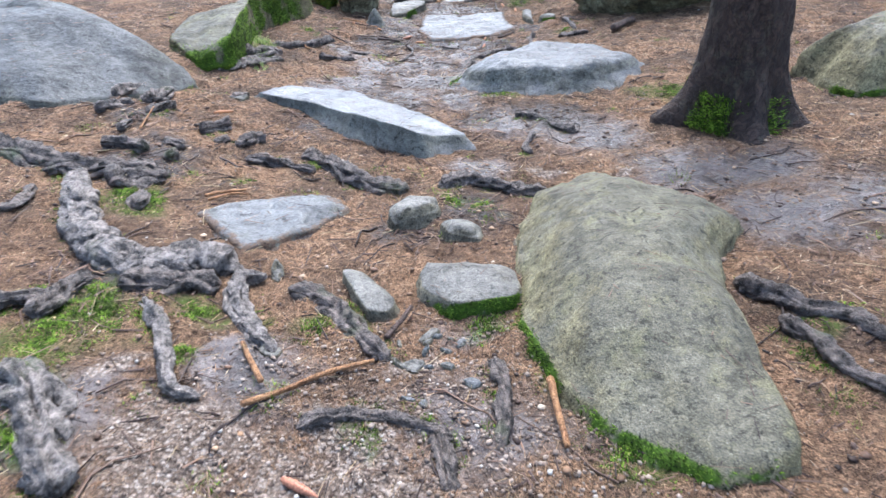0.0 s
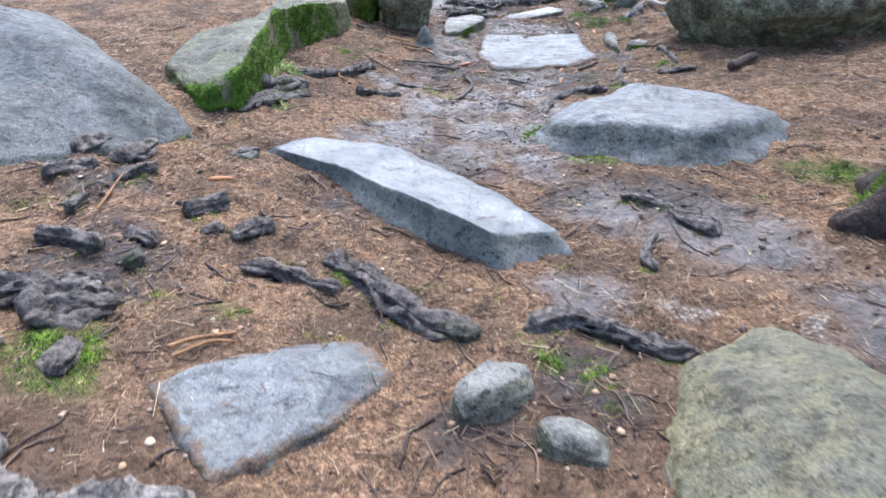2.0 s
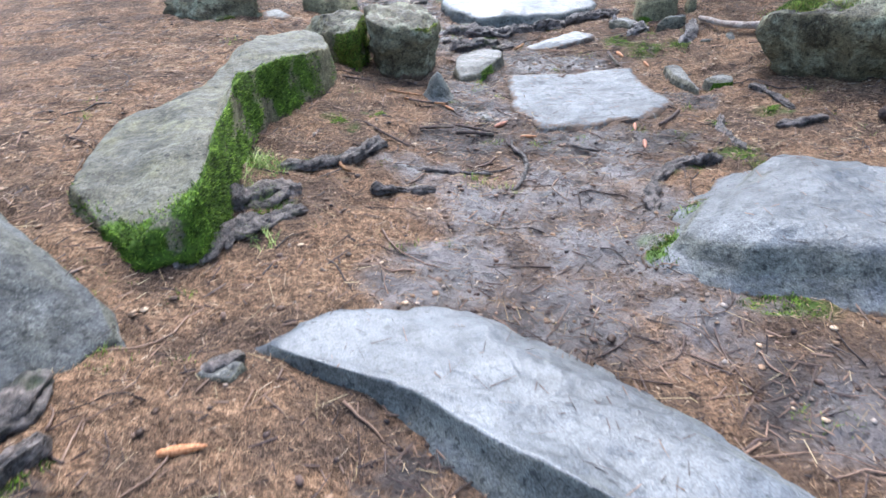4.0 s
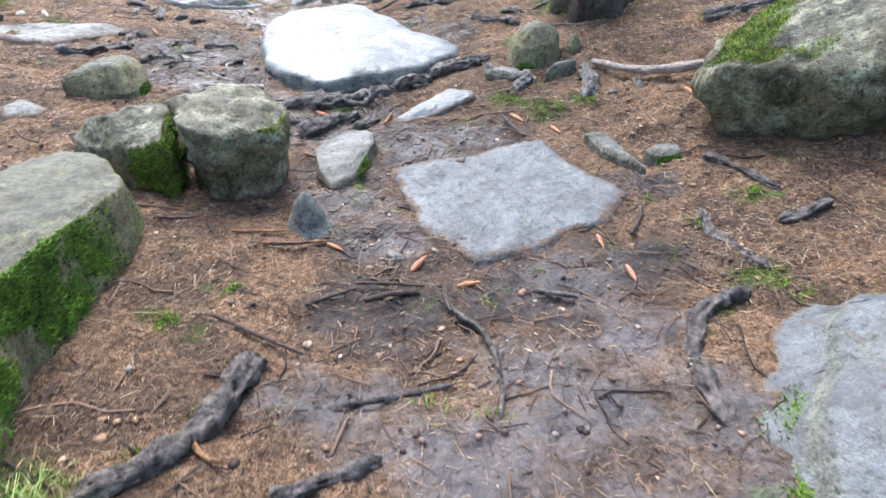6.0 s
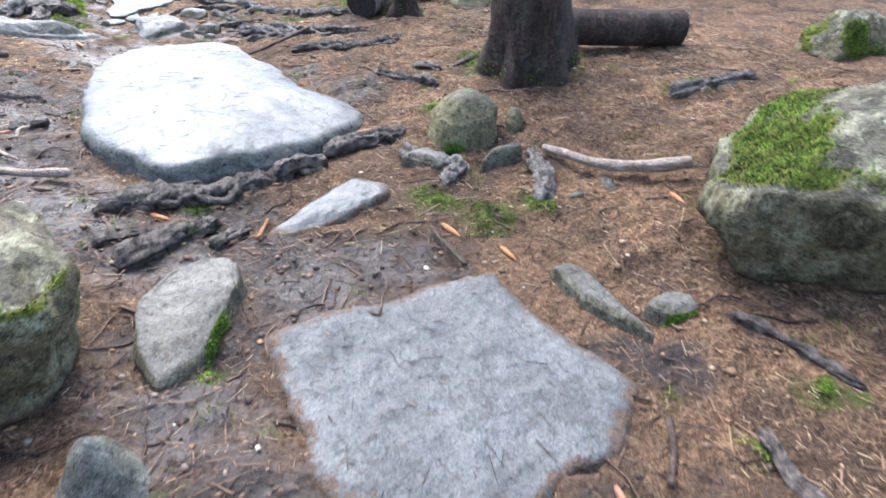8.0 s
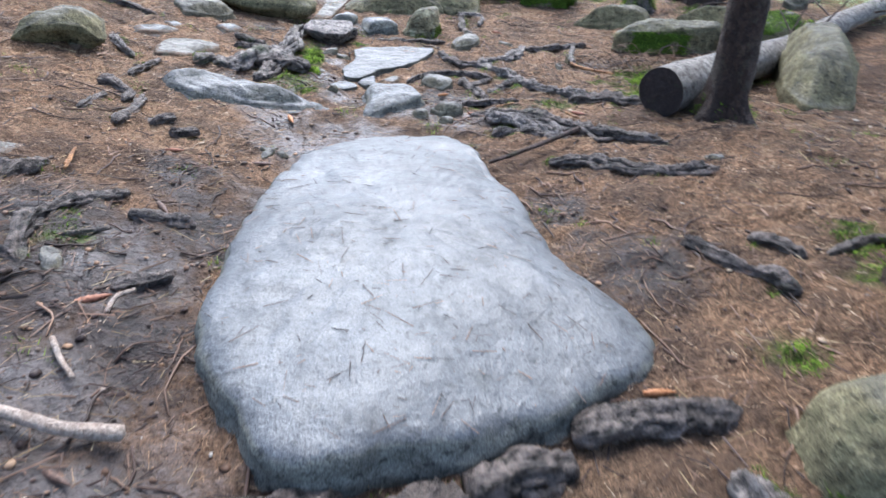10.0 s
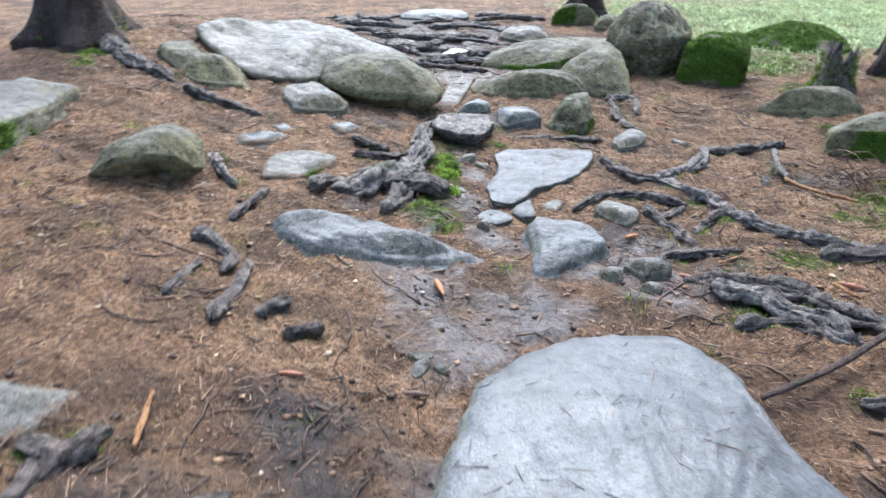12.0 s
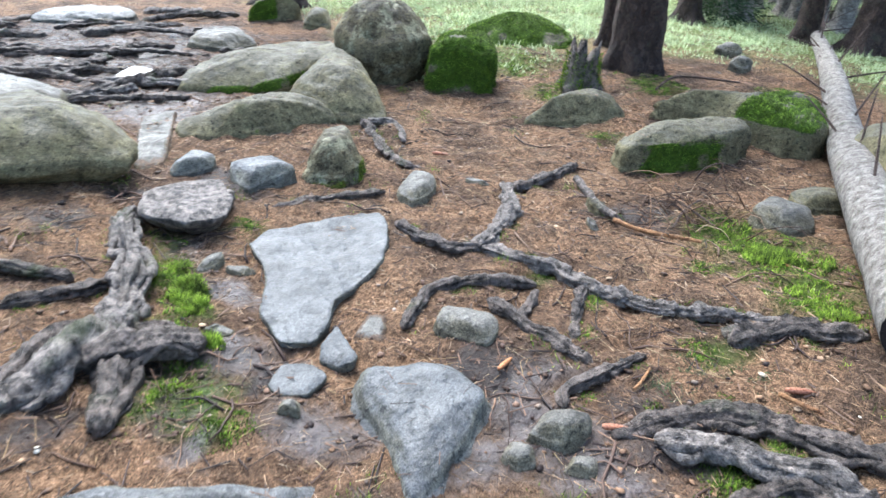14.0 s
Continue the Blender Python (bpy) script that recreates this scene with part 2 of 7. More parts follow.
def ground_material():
    m, t, b = surface("forest_floor")
    p = place(t)
    big, mid, fine = grain(t, p, 1.1, 5), grain(t, p, 28, 5, 0.7), grain(t, p, 210, 4, 0.7)
    litter = mix(t, ramp(t, mid, (0.3, 0.0), (0.7, 1.0)), (0.085, 0.048, 0.028), (0.38, 0.23, 0.135))
    litter = mix(t, ramp(t, big, (0.5, 0.0), (0.7, 0.5)), litter, (0.29, 0.19, 0.115))
    litter = mix(t, ramp(t, grain(t, p, 2.3, 6, 0.65), (0.44, 0.0), (0.58, 0.8)), litter, (0.085, 0.058, 0.042))
    litter = mix(t, 0.9, litter, ramp(t, fine, (0.37, 0.12), (0.66, 1.75)), 'MULTIPLY')
    litter = mix(t, 0.8, litter, ramp(t, grain(t, p, 55, 4, 0.7), (0.36, 0.35), (0.6, 1.3)), 'MULTIPLY')
    mud = mix(t, ramp(t, grain(t, p, 6, 6, 0.7), (0.38, 0.0), (0.62, 1.0)), (0.03, 0.022, 0.019), (0.1, 0.077, 0.069))
    mud = mix(t, 0.7, mud, ramp(t, mid, (0.32, 0.45), (0.66, 1.35)), 'MULTIPLY')
    mud = mix(t, 0.6, mud, ramp(t, fine, (0.33, 0.5), (0.67, 1.5)), 'MULTIPLY')
    edge = node(t, "Math", {0: node(t, "Math", {0: mid, 1: grain(t, p, 6, 6, 0.7)}, operation='ADD').outputs[0], 1: 1.0}, operation='SUBTRACT').outputs[0]

    def cover(name, low, high):
        """A worn, wet or shade-painted share of the ground with a ragged edge."""
        share = node(t, "Attribute", attribute_name=name).outputs["Fac"]
        return ramp(t, node(t, "Math", {0: share, 1: edge}, operation='ADD').outputs[0], (low, 0.0), (high, 1.0))

    wet = cover("mud", 0.2, 0.85)
    damp = node(t, "Attribute", attribute_name="damp").outputs["Fac"]
    damp = node(t, "Math", {0: damp, 1: ramp(t, grain(t, p, 3.5, 5), (0.35, 0.3), (0.6, 0.9))}, operation='MULTIPLY').outputs[0]
    col = mix(t, damp, litter, mix(t, ramp(t, mid, (0.3, 0.0), (0.7, 1.0)), (0.035, 0.024, 0.018), (0.16, 0.1, 0.065)))
    col = mix(t, wet, col, mud)
    humus_and_shade = cover("humus_and_shade", 0.3, 0.7)
    col = mix(t, humus_and_shade, col, mix(t, ramp(t, mid, (0.34, 0.0), (0.68, 1.0)), (0.012, 0.009, 0.008), (0.066, 0.045, 0.036)))
    sandy = cover("sand", 0.35, 0.65)
    stones = node(t, "TexVoronoi", {"Vector": p, "Scale": 75.0})
    pebble = ramp(t, node(t, "SeparateXYZ", {0: stones.outputs["Color"]}).outputs[0], (0.0, (0.1, 0.072, 0.055)), (0.6, (0.26, 0.195, 0.15)), (1.0, (0.4, 0.34, 0.29)))
    pebble = mix(t, 0.7, pebble, ramp(t, stones.outputs["Distance"], (0.2, 1.15), (0.7, 0.4)), 'MULTIPLY')
    col = mix(t, sandy, col, mix(t, 0.5, pebble, ramp(t, fine, (0.35, 0.5), (0.65, 1.5)), 'MULTIPLY'))
    green = node(t, "Attribute", attribute_name="green").outputs["Fac"]
    mossy = node(t, "Math", {0: green, 1: ramp(t, grain(t, p, 9, 5), (0.35, 0.2), (0.6, 1.0))}, operation='MULTIPLY').outputs[0]
    col = mix(t, mossy, col, mix(t, mid, (0.022, 0.036, 0.008), (0.1, 0.145, 0.03)))
    field = node(t, "Attribute", attribute_name="field").outputs["Fac"]
    field = node(t, "Math", {0: field, 1: ramp(t, grain(t, p, 9, 5), (0.35, 0.2), (0.6, 1.0))}, operation='MULTIPLY').outputs[0]
    col = mix(t, field, col, mix(t, mid, (0.07, 0.1, 0.025), (0.22, 0.28, 0.09)))
    t.links.new(col, b.inputs["Base Color"])
    sheen = ramp(t, grain(t, p, 9, 5, 0.7), (0.38, 0.26), (0.62, 0.58))
    rough = mix(t, humus_and_shade, (0.8, 0.8, 0.8), (0.5, 0.5, 0.5))
    t.links.new(mix(t, wet, rough, sheen), b.inputs["Roughness"])
    gloss = node(t, "Math", {0: wet, 1: node(t, "Math", {0: humus_and_shade, 1: 0.5}, operation='MULTIPLY').outputs[0]}, operation='MAXIMUM').outputs[0]
    t.links.new(ramp(t, gloss, (0.0, 0.08), (1.0, 0.55)), b.inputs["Specular IOR Level"])
    lumps = ramp(t, wet, (0.0, 0.9), (1.0, 0.55))
    relief(t, b, (grain(t, p, 7, 4), 0.5, 0.08), (mid, lumps, 0.035), (fine, lumps, 0.01))
    return m


GROUND = ground_material()

# ---- ground ----
SWELL_X = (-2.4, -0.8, 0.8, 2.4, 4.4)
SWELLS = (
    (0.17, -0.061, -0.098, 0.205, -0.169),
    (0.033, -0.09, -0.163, -0.036, 0.037),
    (0.224, -0.314, 0.049, -0.089, -0.044),
    (0.038, -0.089, -0.282, 0.029, -0.013),
    (-0.006, -0.055, -0.188, 0.058, 0.067),
    (0.16, -0.168, -0.161, 0.072, -0.167),
    (0.12, -0.202, -0.038, -0.172, -0.018),
    (0.428, -0.267, 0.074, -0.142, 0.126),
)


def terrain(x, y):
    """Height of the forest floor: a level of 0.07 m and broad swells, with small bumps."""
    z = 0.069
    for j, heights in enumerate(SWELLS):
        for cx, h in zip(SWELL_X, heights):
            z = z + h * np.exp(-((x - cx) ** 2 + (y - 1.2 - 2.15 * j) ** 2) / 3.645)
    return z


def floor_z(x, y):
    x, y = np.asarray(x, float), np.asarray(y, float)
    z = terrain(x, y)
    for k, (a, w, amp) in enumerate(((0.3, 0.9, 0.009), (1.4, 0.62, 0.006), (2.3, 0.43, 0.005), (0.9, 0.27, 0.004), (2.9, 0.21, 0.004), (1.9, 0.13, 0.0025))):
        u = x * math.cos(a) + y * math.sin(a)
        v = -x * math.sin(a) + y * math.cos(a)
        z = z + amp * np.sin(2 * np.pi * u / w + 1.7 * k + 1.3 * np.sin(2 * np.pi * v / (1.7 * w)))
    for w, amp, k in ((0.33, 0.022, 0.0), (0.19, 0.014, 2.0)):
        a = np.sin(2 * np.pi * (0.8 * x + 0.6 * y) / w + 2.2 * np.sin(2.9 * y + k))
        b = np.sin(2 * np.pi * (0.5 * x - 0.87 * y) / (1.2 * w) + 2.2 * np.sin(3.7 * x + k))
        z = z - amp * np.maximum(0, a * b) ** 0.8
    return z


MUD = [(-0.3, 5.1, 0.4), (0.25, 5.05, 0.3), (-0.85, 5.25, 0.25), (0.1, 12.15, 0.35), (-0.35, 12.25, 0.3), (0.02, 12.91, 0.16), (0.87, 12.76, 0.16), (0.78, 12.35, 0.20), (-0.08, 13.44, 0.14), (-0.00, 13.84, 0.13), (0.46, 12.56, 0.15), (-0.35, 13.03, 0.12), (-1.3, 1.5, 0.3), (0.15, 1.45, 0.3), (-0.75, 1.75, 0.25), (0.1, 2.0, 0.2), (1.9, 3.3, 0.4), (2.2, 2.8, 0.4), (0.9, 4.3, 0.35), (0.2, 5.5, 0.35), (0.35, 5.9, 0.3), (-0.4, 7.9, 0.35), (0.5, 7.7, 0.3), (-0.2, 11.2, 0.3), (-0.5, 12.6, 0.3), (0.3, 11.6, 0.25), (1.8, 2.7, 0.4), (1.5, 3.4, 0.45), (1.1, 4.1, 0.4), (0.5, 4.5, 0.3), (0.3, 3.7, 0.25), (-0.1, 5.6, 0.4), (-0.5, 6.0, 0.4),
       (-0.1, 6.2, 0.4), (-0.7, 5.5, 0.35), (0.3, 6.4, 0.3), (-0.8, 6.4, 0.25), (0.3, 6.8, 0.3), (-0.3, 7.4, 0.25), (0.2, 8.4, 0.4), (-0.3, 8.8, 0.35), (0.6, 8.4, 0.25), (-0.6, 9.3, 0.45),
       (-0.9, 9.8, 0.35), (-0.8, 10.4, 0.3), (-0.9, 10.7, 0.2), (-0.2, 11.9, 0.35), (0.1, 12.3, 0.25), (0.7, 12.6, 0.25), (0.05, 13.2, 0.15), (0.0, 16.4, 0.6), (-0.2, 17.6, 0.9)]
DAMP = [(-1.0, 10.4, 0.8), (-1.4, 11.2, 0.6), (-0.5, 11.0, 0.5), (0.1, 7.5, 0.8), (0.8, 8.3, 0.6), (-0.2, 9.0, 0.7), (1.2, 9.2, 0.5), (0.2, 12.4, 0.6), (-1.4, 2.5, 0.7), (0.2, 3.0, 0.5),
        (0.6, 4.3, 0.6), (0.2, 6.9, 0.6), (-0.2, 13.6, 0.5), (0.9, 12.9, 0.5), (0.0, 17.2, 1.2), (-1.0, 9.6, 0.6), (1.0, 11.6, 0.4), (0.3, 15.2, 0.6)]
MOSS_START = [(-1.45, 2.06, 0.22), (-1.57, 1.83, 0.12), (-1.00, 1.82, 0.06), (-1.02, 2.10, 0.08), (-0.52, 2.01, 0.09), (-0.32, 2.04, 0.06), (-0.77, 2.07, 0.05), (0.16, 2.05, 0.12), (-0.28, 1.42, 0.06), (0.28, 3.18, 0.09), (-1.66, 3.04, 0.18), (-1.45, 1.68, 0.08), (-1.35, 1.35, 0.08), (0.45, 1.70, 0.12), (0.61, 1.32, 0.15), (1.40, 1.83, 0.07), (1.77, 4.71, 0.18), (1.88, 4.31, 0.2), (0.1, 3.28, 0.07), (-1.15, 3.37, 0.06), (0.54, 5.09, 0.12), (-1.69, 6.30, 0.12), (-1.49, 5.83, 0.08)]
MOSS_MIDDLE = [(-1.31, 7.00, 0.06), (0.51, 5.76, 0.06), (0.26, 5.57, 0.06), (0.77, 6.00, 0.05), (0.99, 6.46, 0.06), (1.00, 8.78, 0.12), (1.41, 8.46, 0.1), (1.01, 6.40, 0.08), (1.43, 6.95, 0.06), (-0.31, 8.04, 0.06), (-0.58, 7.61, 0.06), (-1.07, 7.16, 0.05), (1.05, 8.77, 0.08), (1.13, 8.53, 0.14), (2.18, 9.99, 0.15), (2.17, 10.35, 0.1), (1.57, 9.72, 0.08), (-0.23, 14.43, 0.1), (-0.06, 9.20, 0.06), (2.08, 13.03, 0.08), (-2.69, 12.35, 0.25), (-2.69, 11.97, 0.2), (-2.00, 11.54, 0.1)]
MOSS_END = [(-1.08, 10.63, 0.1), (-2.97, 14.74, 0.1), (-0.24, 14.24, 0.1), (-0.30, 13.28, 0.12), (-3.02, 15.01, 0.15), (1.09, 12.08, 0.12), (1.40, 12.12, 0.1), (-0.23, 14.02, 0.12), (-0.26, 13.75, 0.1), (-0.39, 13.22, 0.12), (-0.24, 13.05, 0.1), (0.18, 14.45, 0.1), (2.50, 13.01, 0.3), (2.30, 12.58, 0.25), (2.56, 13.30, 0.2), (2.99, 14.74, 0.12), (1.33, 13.36, 0.08), (1.41, 13.09, 0.06), (4.11, 15.32, 0.25), (5.01, 14.63, 0.2), (3.20, 15.63, 0.2), (3.33, 16.53, 0.4), (1.55, 12.57, 0.1)]
# Dark trodden soil, plus spots that paint the old stump's shadows on the ground.
HUMUS_AND_SHADE = [(-0.45, 5.0, 0.45), (0.3, 4.65, 0.3), (-0.9, 4.4, 0.25), (-0.45, 13.35, 0.25), (-0.1, 14.35, 0.18), (-0.75, 13.25, 0.2), (-0.7, 14.75, 0.25), (-0.3, 15.0, 0.15), (2.3, 13.6, 0.3), (-1.45, 2.35, 0.3), (-1.3, 10.1, 0.4), (-0.9, 9.4, 0.4), (-1.55, 5.9, 0.15), (-0.55, 6.95, 0.4), (0.05, 6.85, 0.45), (0.65, 6.75, 0.4), (-0.45, 7.5, 0.3), (-0.3, 8.2, 0.35), (0.1, 8.6, 0.4), (0.6, 8.45, 0.35), (1.1, 7.4, 0.25), (-0.6, 9.0, 0.4), (0.0, 9.1, 0.35),
         (-0.95, 10.35, 0.5), (-0.6, 10.0, 0.4), (-0.55, 10.8, 0.4), (-1.2, 10.8, 0.4), (-0.75, 11.3, 0.3), (1.25, 10.4, 0.35), (1.05, 11.0, 0.25), (0.2, 3.2, 0.3), (0.9, 4.5, 0.35), (-0.2, 2.9, 0.25),
         (0.75, 12.9, 0.3), (-0.1, 13.3, 0.15), (1.1, 12.3, 0.3), (0.3, 15.0, 0.3), (-0.2, 17.6, 1.2), (-0.6, 18.6, 1.0), (0.7, 18.3, 0.8), (1.2, 2.9, 0.2), (-1.75, 3.6, 0.4), (-2.0, 4.2, 0.3)]
SAND = [(-0.35, 1.3, 0.4), (-0.85, 1.35, 0.35), (-0.4, 0.95, 0.5), (-0.1, 1.75, 0.18), (-1.2, 1.75, 0.15), (0.75, 3.55, 0.14), (1.1, 3.5, 0.14), (-0.05, 14.2, 0.12)]
GREEN_FIELD = [(9.0, 19.5, 4.5), (13.0, 16.0, 4.5), (6.5, 20.0, 2.8), (4.6, 18.6, 1.1), (8.0, 16.3, 1.6), (18.0, 22.0, 7.0), (3.6, 20.5, 1.6), (3.7, 17.9, 1.4), (5.2, 17.9, 1.2), (3.3, 16.9, 0.6), (7.0, 14.4, 0.9), (5.6, 16.6, 0.8)]


def blobs(x, y, spots, edge=0.45):
    """1 inside round spots, falling to 0 at their rims."""
    out = np.zeros_like(x)
    for cx, cy, r in spots:
        d = np.sqrt((x - cx) ** 2 + (y - cy) ** 2) / r
        out = np.maximum(out, np.clip((1.25 - d) / (2 * edge), 0, 1))
    return out


def stops(core, far, step):
    """Grid lines: even in the core, wider and wider outside it."""
    lines = list(np.arange(core[0], core[1] + step / 2, step))
    gap = step
    while lines[-1] < far[1]:
        gap *= 1.22
        lines.append(lines[-1] + gap)
    gap, low = step, []
    while (low[-1] if low else lines[0]) > far[0]:
        gap *= 1.22
        low.append((low[-1] if low else lines[0]) - gap)
    return np.array(low[::-1] + lines)


def sheet(name, vertices, faces, material):
    me = bpy.data.meshes.new(name)
    me.vertices.add(len(vertices))
    me.vertices.foreach_set("co", np.asarray(vertices, np.float32).ravel())
    n = faces.shape[1]
    me.loops.add(faces.size)
    me.polygons.add(len(faces))
    me.loops.foreach_set("vertex_index", faces.astype(np.int32).ravel())
    me.polygons.foreach_set("loop_start", np.arange(0, faces.size, n, dtype=np.int32))
    me.polygons.foreach_set("loop_total", np.full(len(faces), n, np.int32))
    me.materials.append(material)
    me.update(calc_edges=True)
    me.validate()
    return me


def smooth(me):
    me.polygons.foreach_set("use_smooth", np.ones(len(me.polygons), bool))
    return me


gx, gy = stops((-3.0, 4.2), (-900, 900), 0.034), stops((0.7, 17.5), (-900, 900), 0.034)
X, Y = np.meshgrid(gx, gy)
GX, GY = X.ravel(), Y.ravel()
W = len(gx)
i0 = (np.arange(len(gy) - 1)[:, None] * W + np.arange(W - 1)[None]).ravel()
me = smooth(sheet("ground", np.c_[GX, GY, floor_z(GX, GY)], np.c_[i0, i0 + 1, i0 + W + 1, i0 + W], GROUND))
warp = np.sin(7 * GX + 3 * np.sin(5 * GY)) * 0.06 + np.sin(17 * GY + 2 * np.sin(13 * GX)) * 0.03
me.attributes.new("mud", 'FLOAT', 'POINT').data.foreach_set("value", blobs(GX + warp, GY - warp, MUD, 0.5).astype(np.float32))
me.attributes.new("damp", 'FLOAT', 'POINT').data.foreach_set("value", blobs(GX + warp, GY - warp, DAMP, 0.5).astype(np.float32))
for share, spots in (("humus_and_shade", HUMUS_AND_SHADE), ("sand", SAND)):
    me.attributes.new(share, 'FLOAT', 'POINT').data.foreach_set("value", blobs(GX + warp, GY - warp, spots, 0.6).astype(np.float32))
me.attributes.new("green", 'FLOAT', 'POINT').data.foreach_set("value", blobs(GX + warp, GY - warp, MOSS_START + MOSS_MIDDLE + MOSS_END, 0.4).astype(np.float32))
me.attributes.new("field", 'FLOAT', 'POINT').data.foreach_set("value", blobs(GX, GY, GREEN_FIELD, 0.3).astype(np.float32))
ground = tagged(new("ground", me), "brown forest floor of needle litter and wet mud", "ground", kind="structure")


# ---- builders ----
def part(name, me, material, parent, label=""):
    """One mesh object under a thing or a part; its vertices are in the parent's space."""
    if material and not me.materials:
        me.materials.append(material)
    ob = new(name, me)
    ob.parent = parent
    if label:
        ob["label"] = label
    return ob


def loop_curve(points, count, ease=0.55):
    """A closed smooth curve through the points, cut into even steps."""
    pts = np.array(points, float)
    n, fine = len(pts), []
    for i in range(n):
        a, b, c, d = pts[i - 1], pts[i], pts[(i + 1) % n], pts[(i + 2) % n]
        for k in range(12):
            u = k / 12
            spline = 0.5 * (2 * b + (c - a) * u + (2 * a - 5 * b + 4 * c - d) * u * u + (3 * b - a - 3 * c + d) * u ** 3)
            fine.append(ease * spline + (1 - ease) * (b + (c - b) * u))
    return even_steps(np.array(fine + fine[:1]), count + 1)[:-1]


def even_steps(line, count):
    far = np.r_[0, np.cumsum(np.linalg.norm(np.diff(line[:, :2], axis=0), axis=1))]
    at = np.linspace(0, far[-1], count)
    return np.stack([np.interp(at, far, line[:, k]) for k in range(line.shape[1])], 1)


def open_curve(points, step):
    pts = np.array(points, float)
    pts = np.vstack([2 * pts[0] - pts[1], pts, 2 * pts[-1] - pts[-2]])
    fine = []
    for i in range(1, len(pts) - 2):
        a, b, c, d = pts[i - 1], pts[i], pts[i + 1], pts[i + 2]
        for k in range(12):
            u = k / 12
            fine.append(0.5 * (2 * b + (c - a) * u + (2 * a - 5 * b + 4 * c - d) * u * u + (3 * b - a - 3 * c + d) * u ** 3))
    fine = np.array(fine + [pts[-2]])
    length = np.linalg.norm(np.diff(fine[:, :2], axis=0), axis=1).sum()
    return even_steps(fine, max(4, int(length / step)))


def ring_faces(rings, n, first_cap=True):
    """Quads between rings of n points."""
    k, i = np.meshgrid(np.arange(rings - 1), np.arange(n), indexing="ij")
    j = (i + 1) % n
    return np.stack([k * n + i, k * n + j, (k + 1) * n + j, (k + 1) * n + i], -1).reshape(-1, 4)


def blades(roots, ways, lengths, widths, sides=3):
    """Thin pyramids: moss shoots, grass blades and needle sprays, as vertices and triangles."""
    n = len(roots)
    ways = ways / np.linalg.norm(ways, axis=1, keepdims=True)
    helper = np.where(np.abs(ways[:, 2:3]) < 0.9, np.array([[0, 0, 1.0]]), np.array([[1.0, 0, 0]]))
    a = np.cross(ways, helper)
    a /= np.linalg.norm(a, axis=1, keepdims=True)
    b = np.cross(ways, a)
    v = np.empty((n, sides + 1, 3))
    for k in range(sides):
        q = 2 * np.pi * k / sides
        v[:, k] = roots + widths[:, None] * (math.cos(q) * a + math.sin(q) * b)
    v[:, sides] = roots + ways * lengths[:, None]
    base = np.arange(n)[:, None] * (sides + 1)
    f = np.concatenate([base + np.array([[k, (k + 1) % sides, sides]]) for k in range(sides)])
    return v.reshape(-1, 3), f


rng = np.random.default_rng(7)


def fuzz(normals, spread, lift):
    w = normals + rng.normal(0, spread, normals.shape)
    w[:, 2] += lift
    return w


ROCKS, ROOT_LINES = [], []


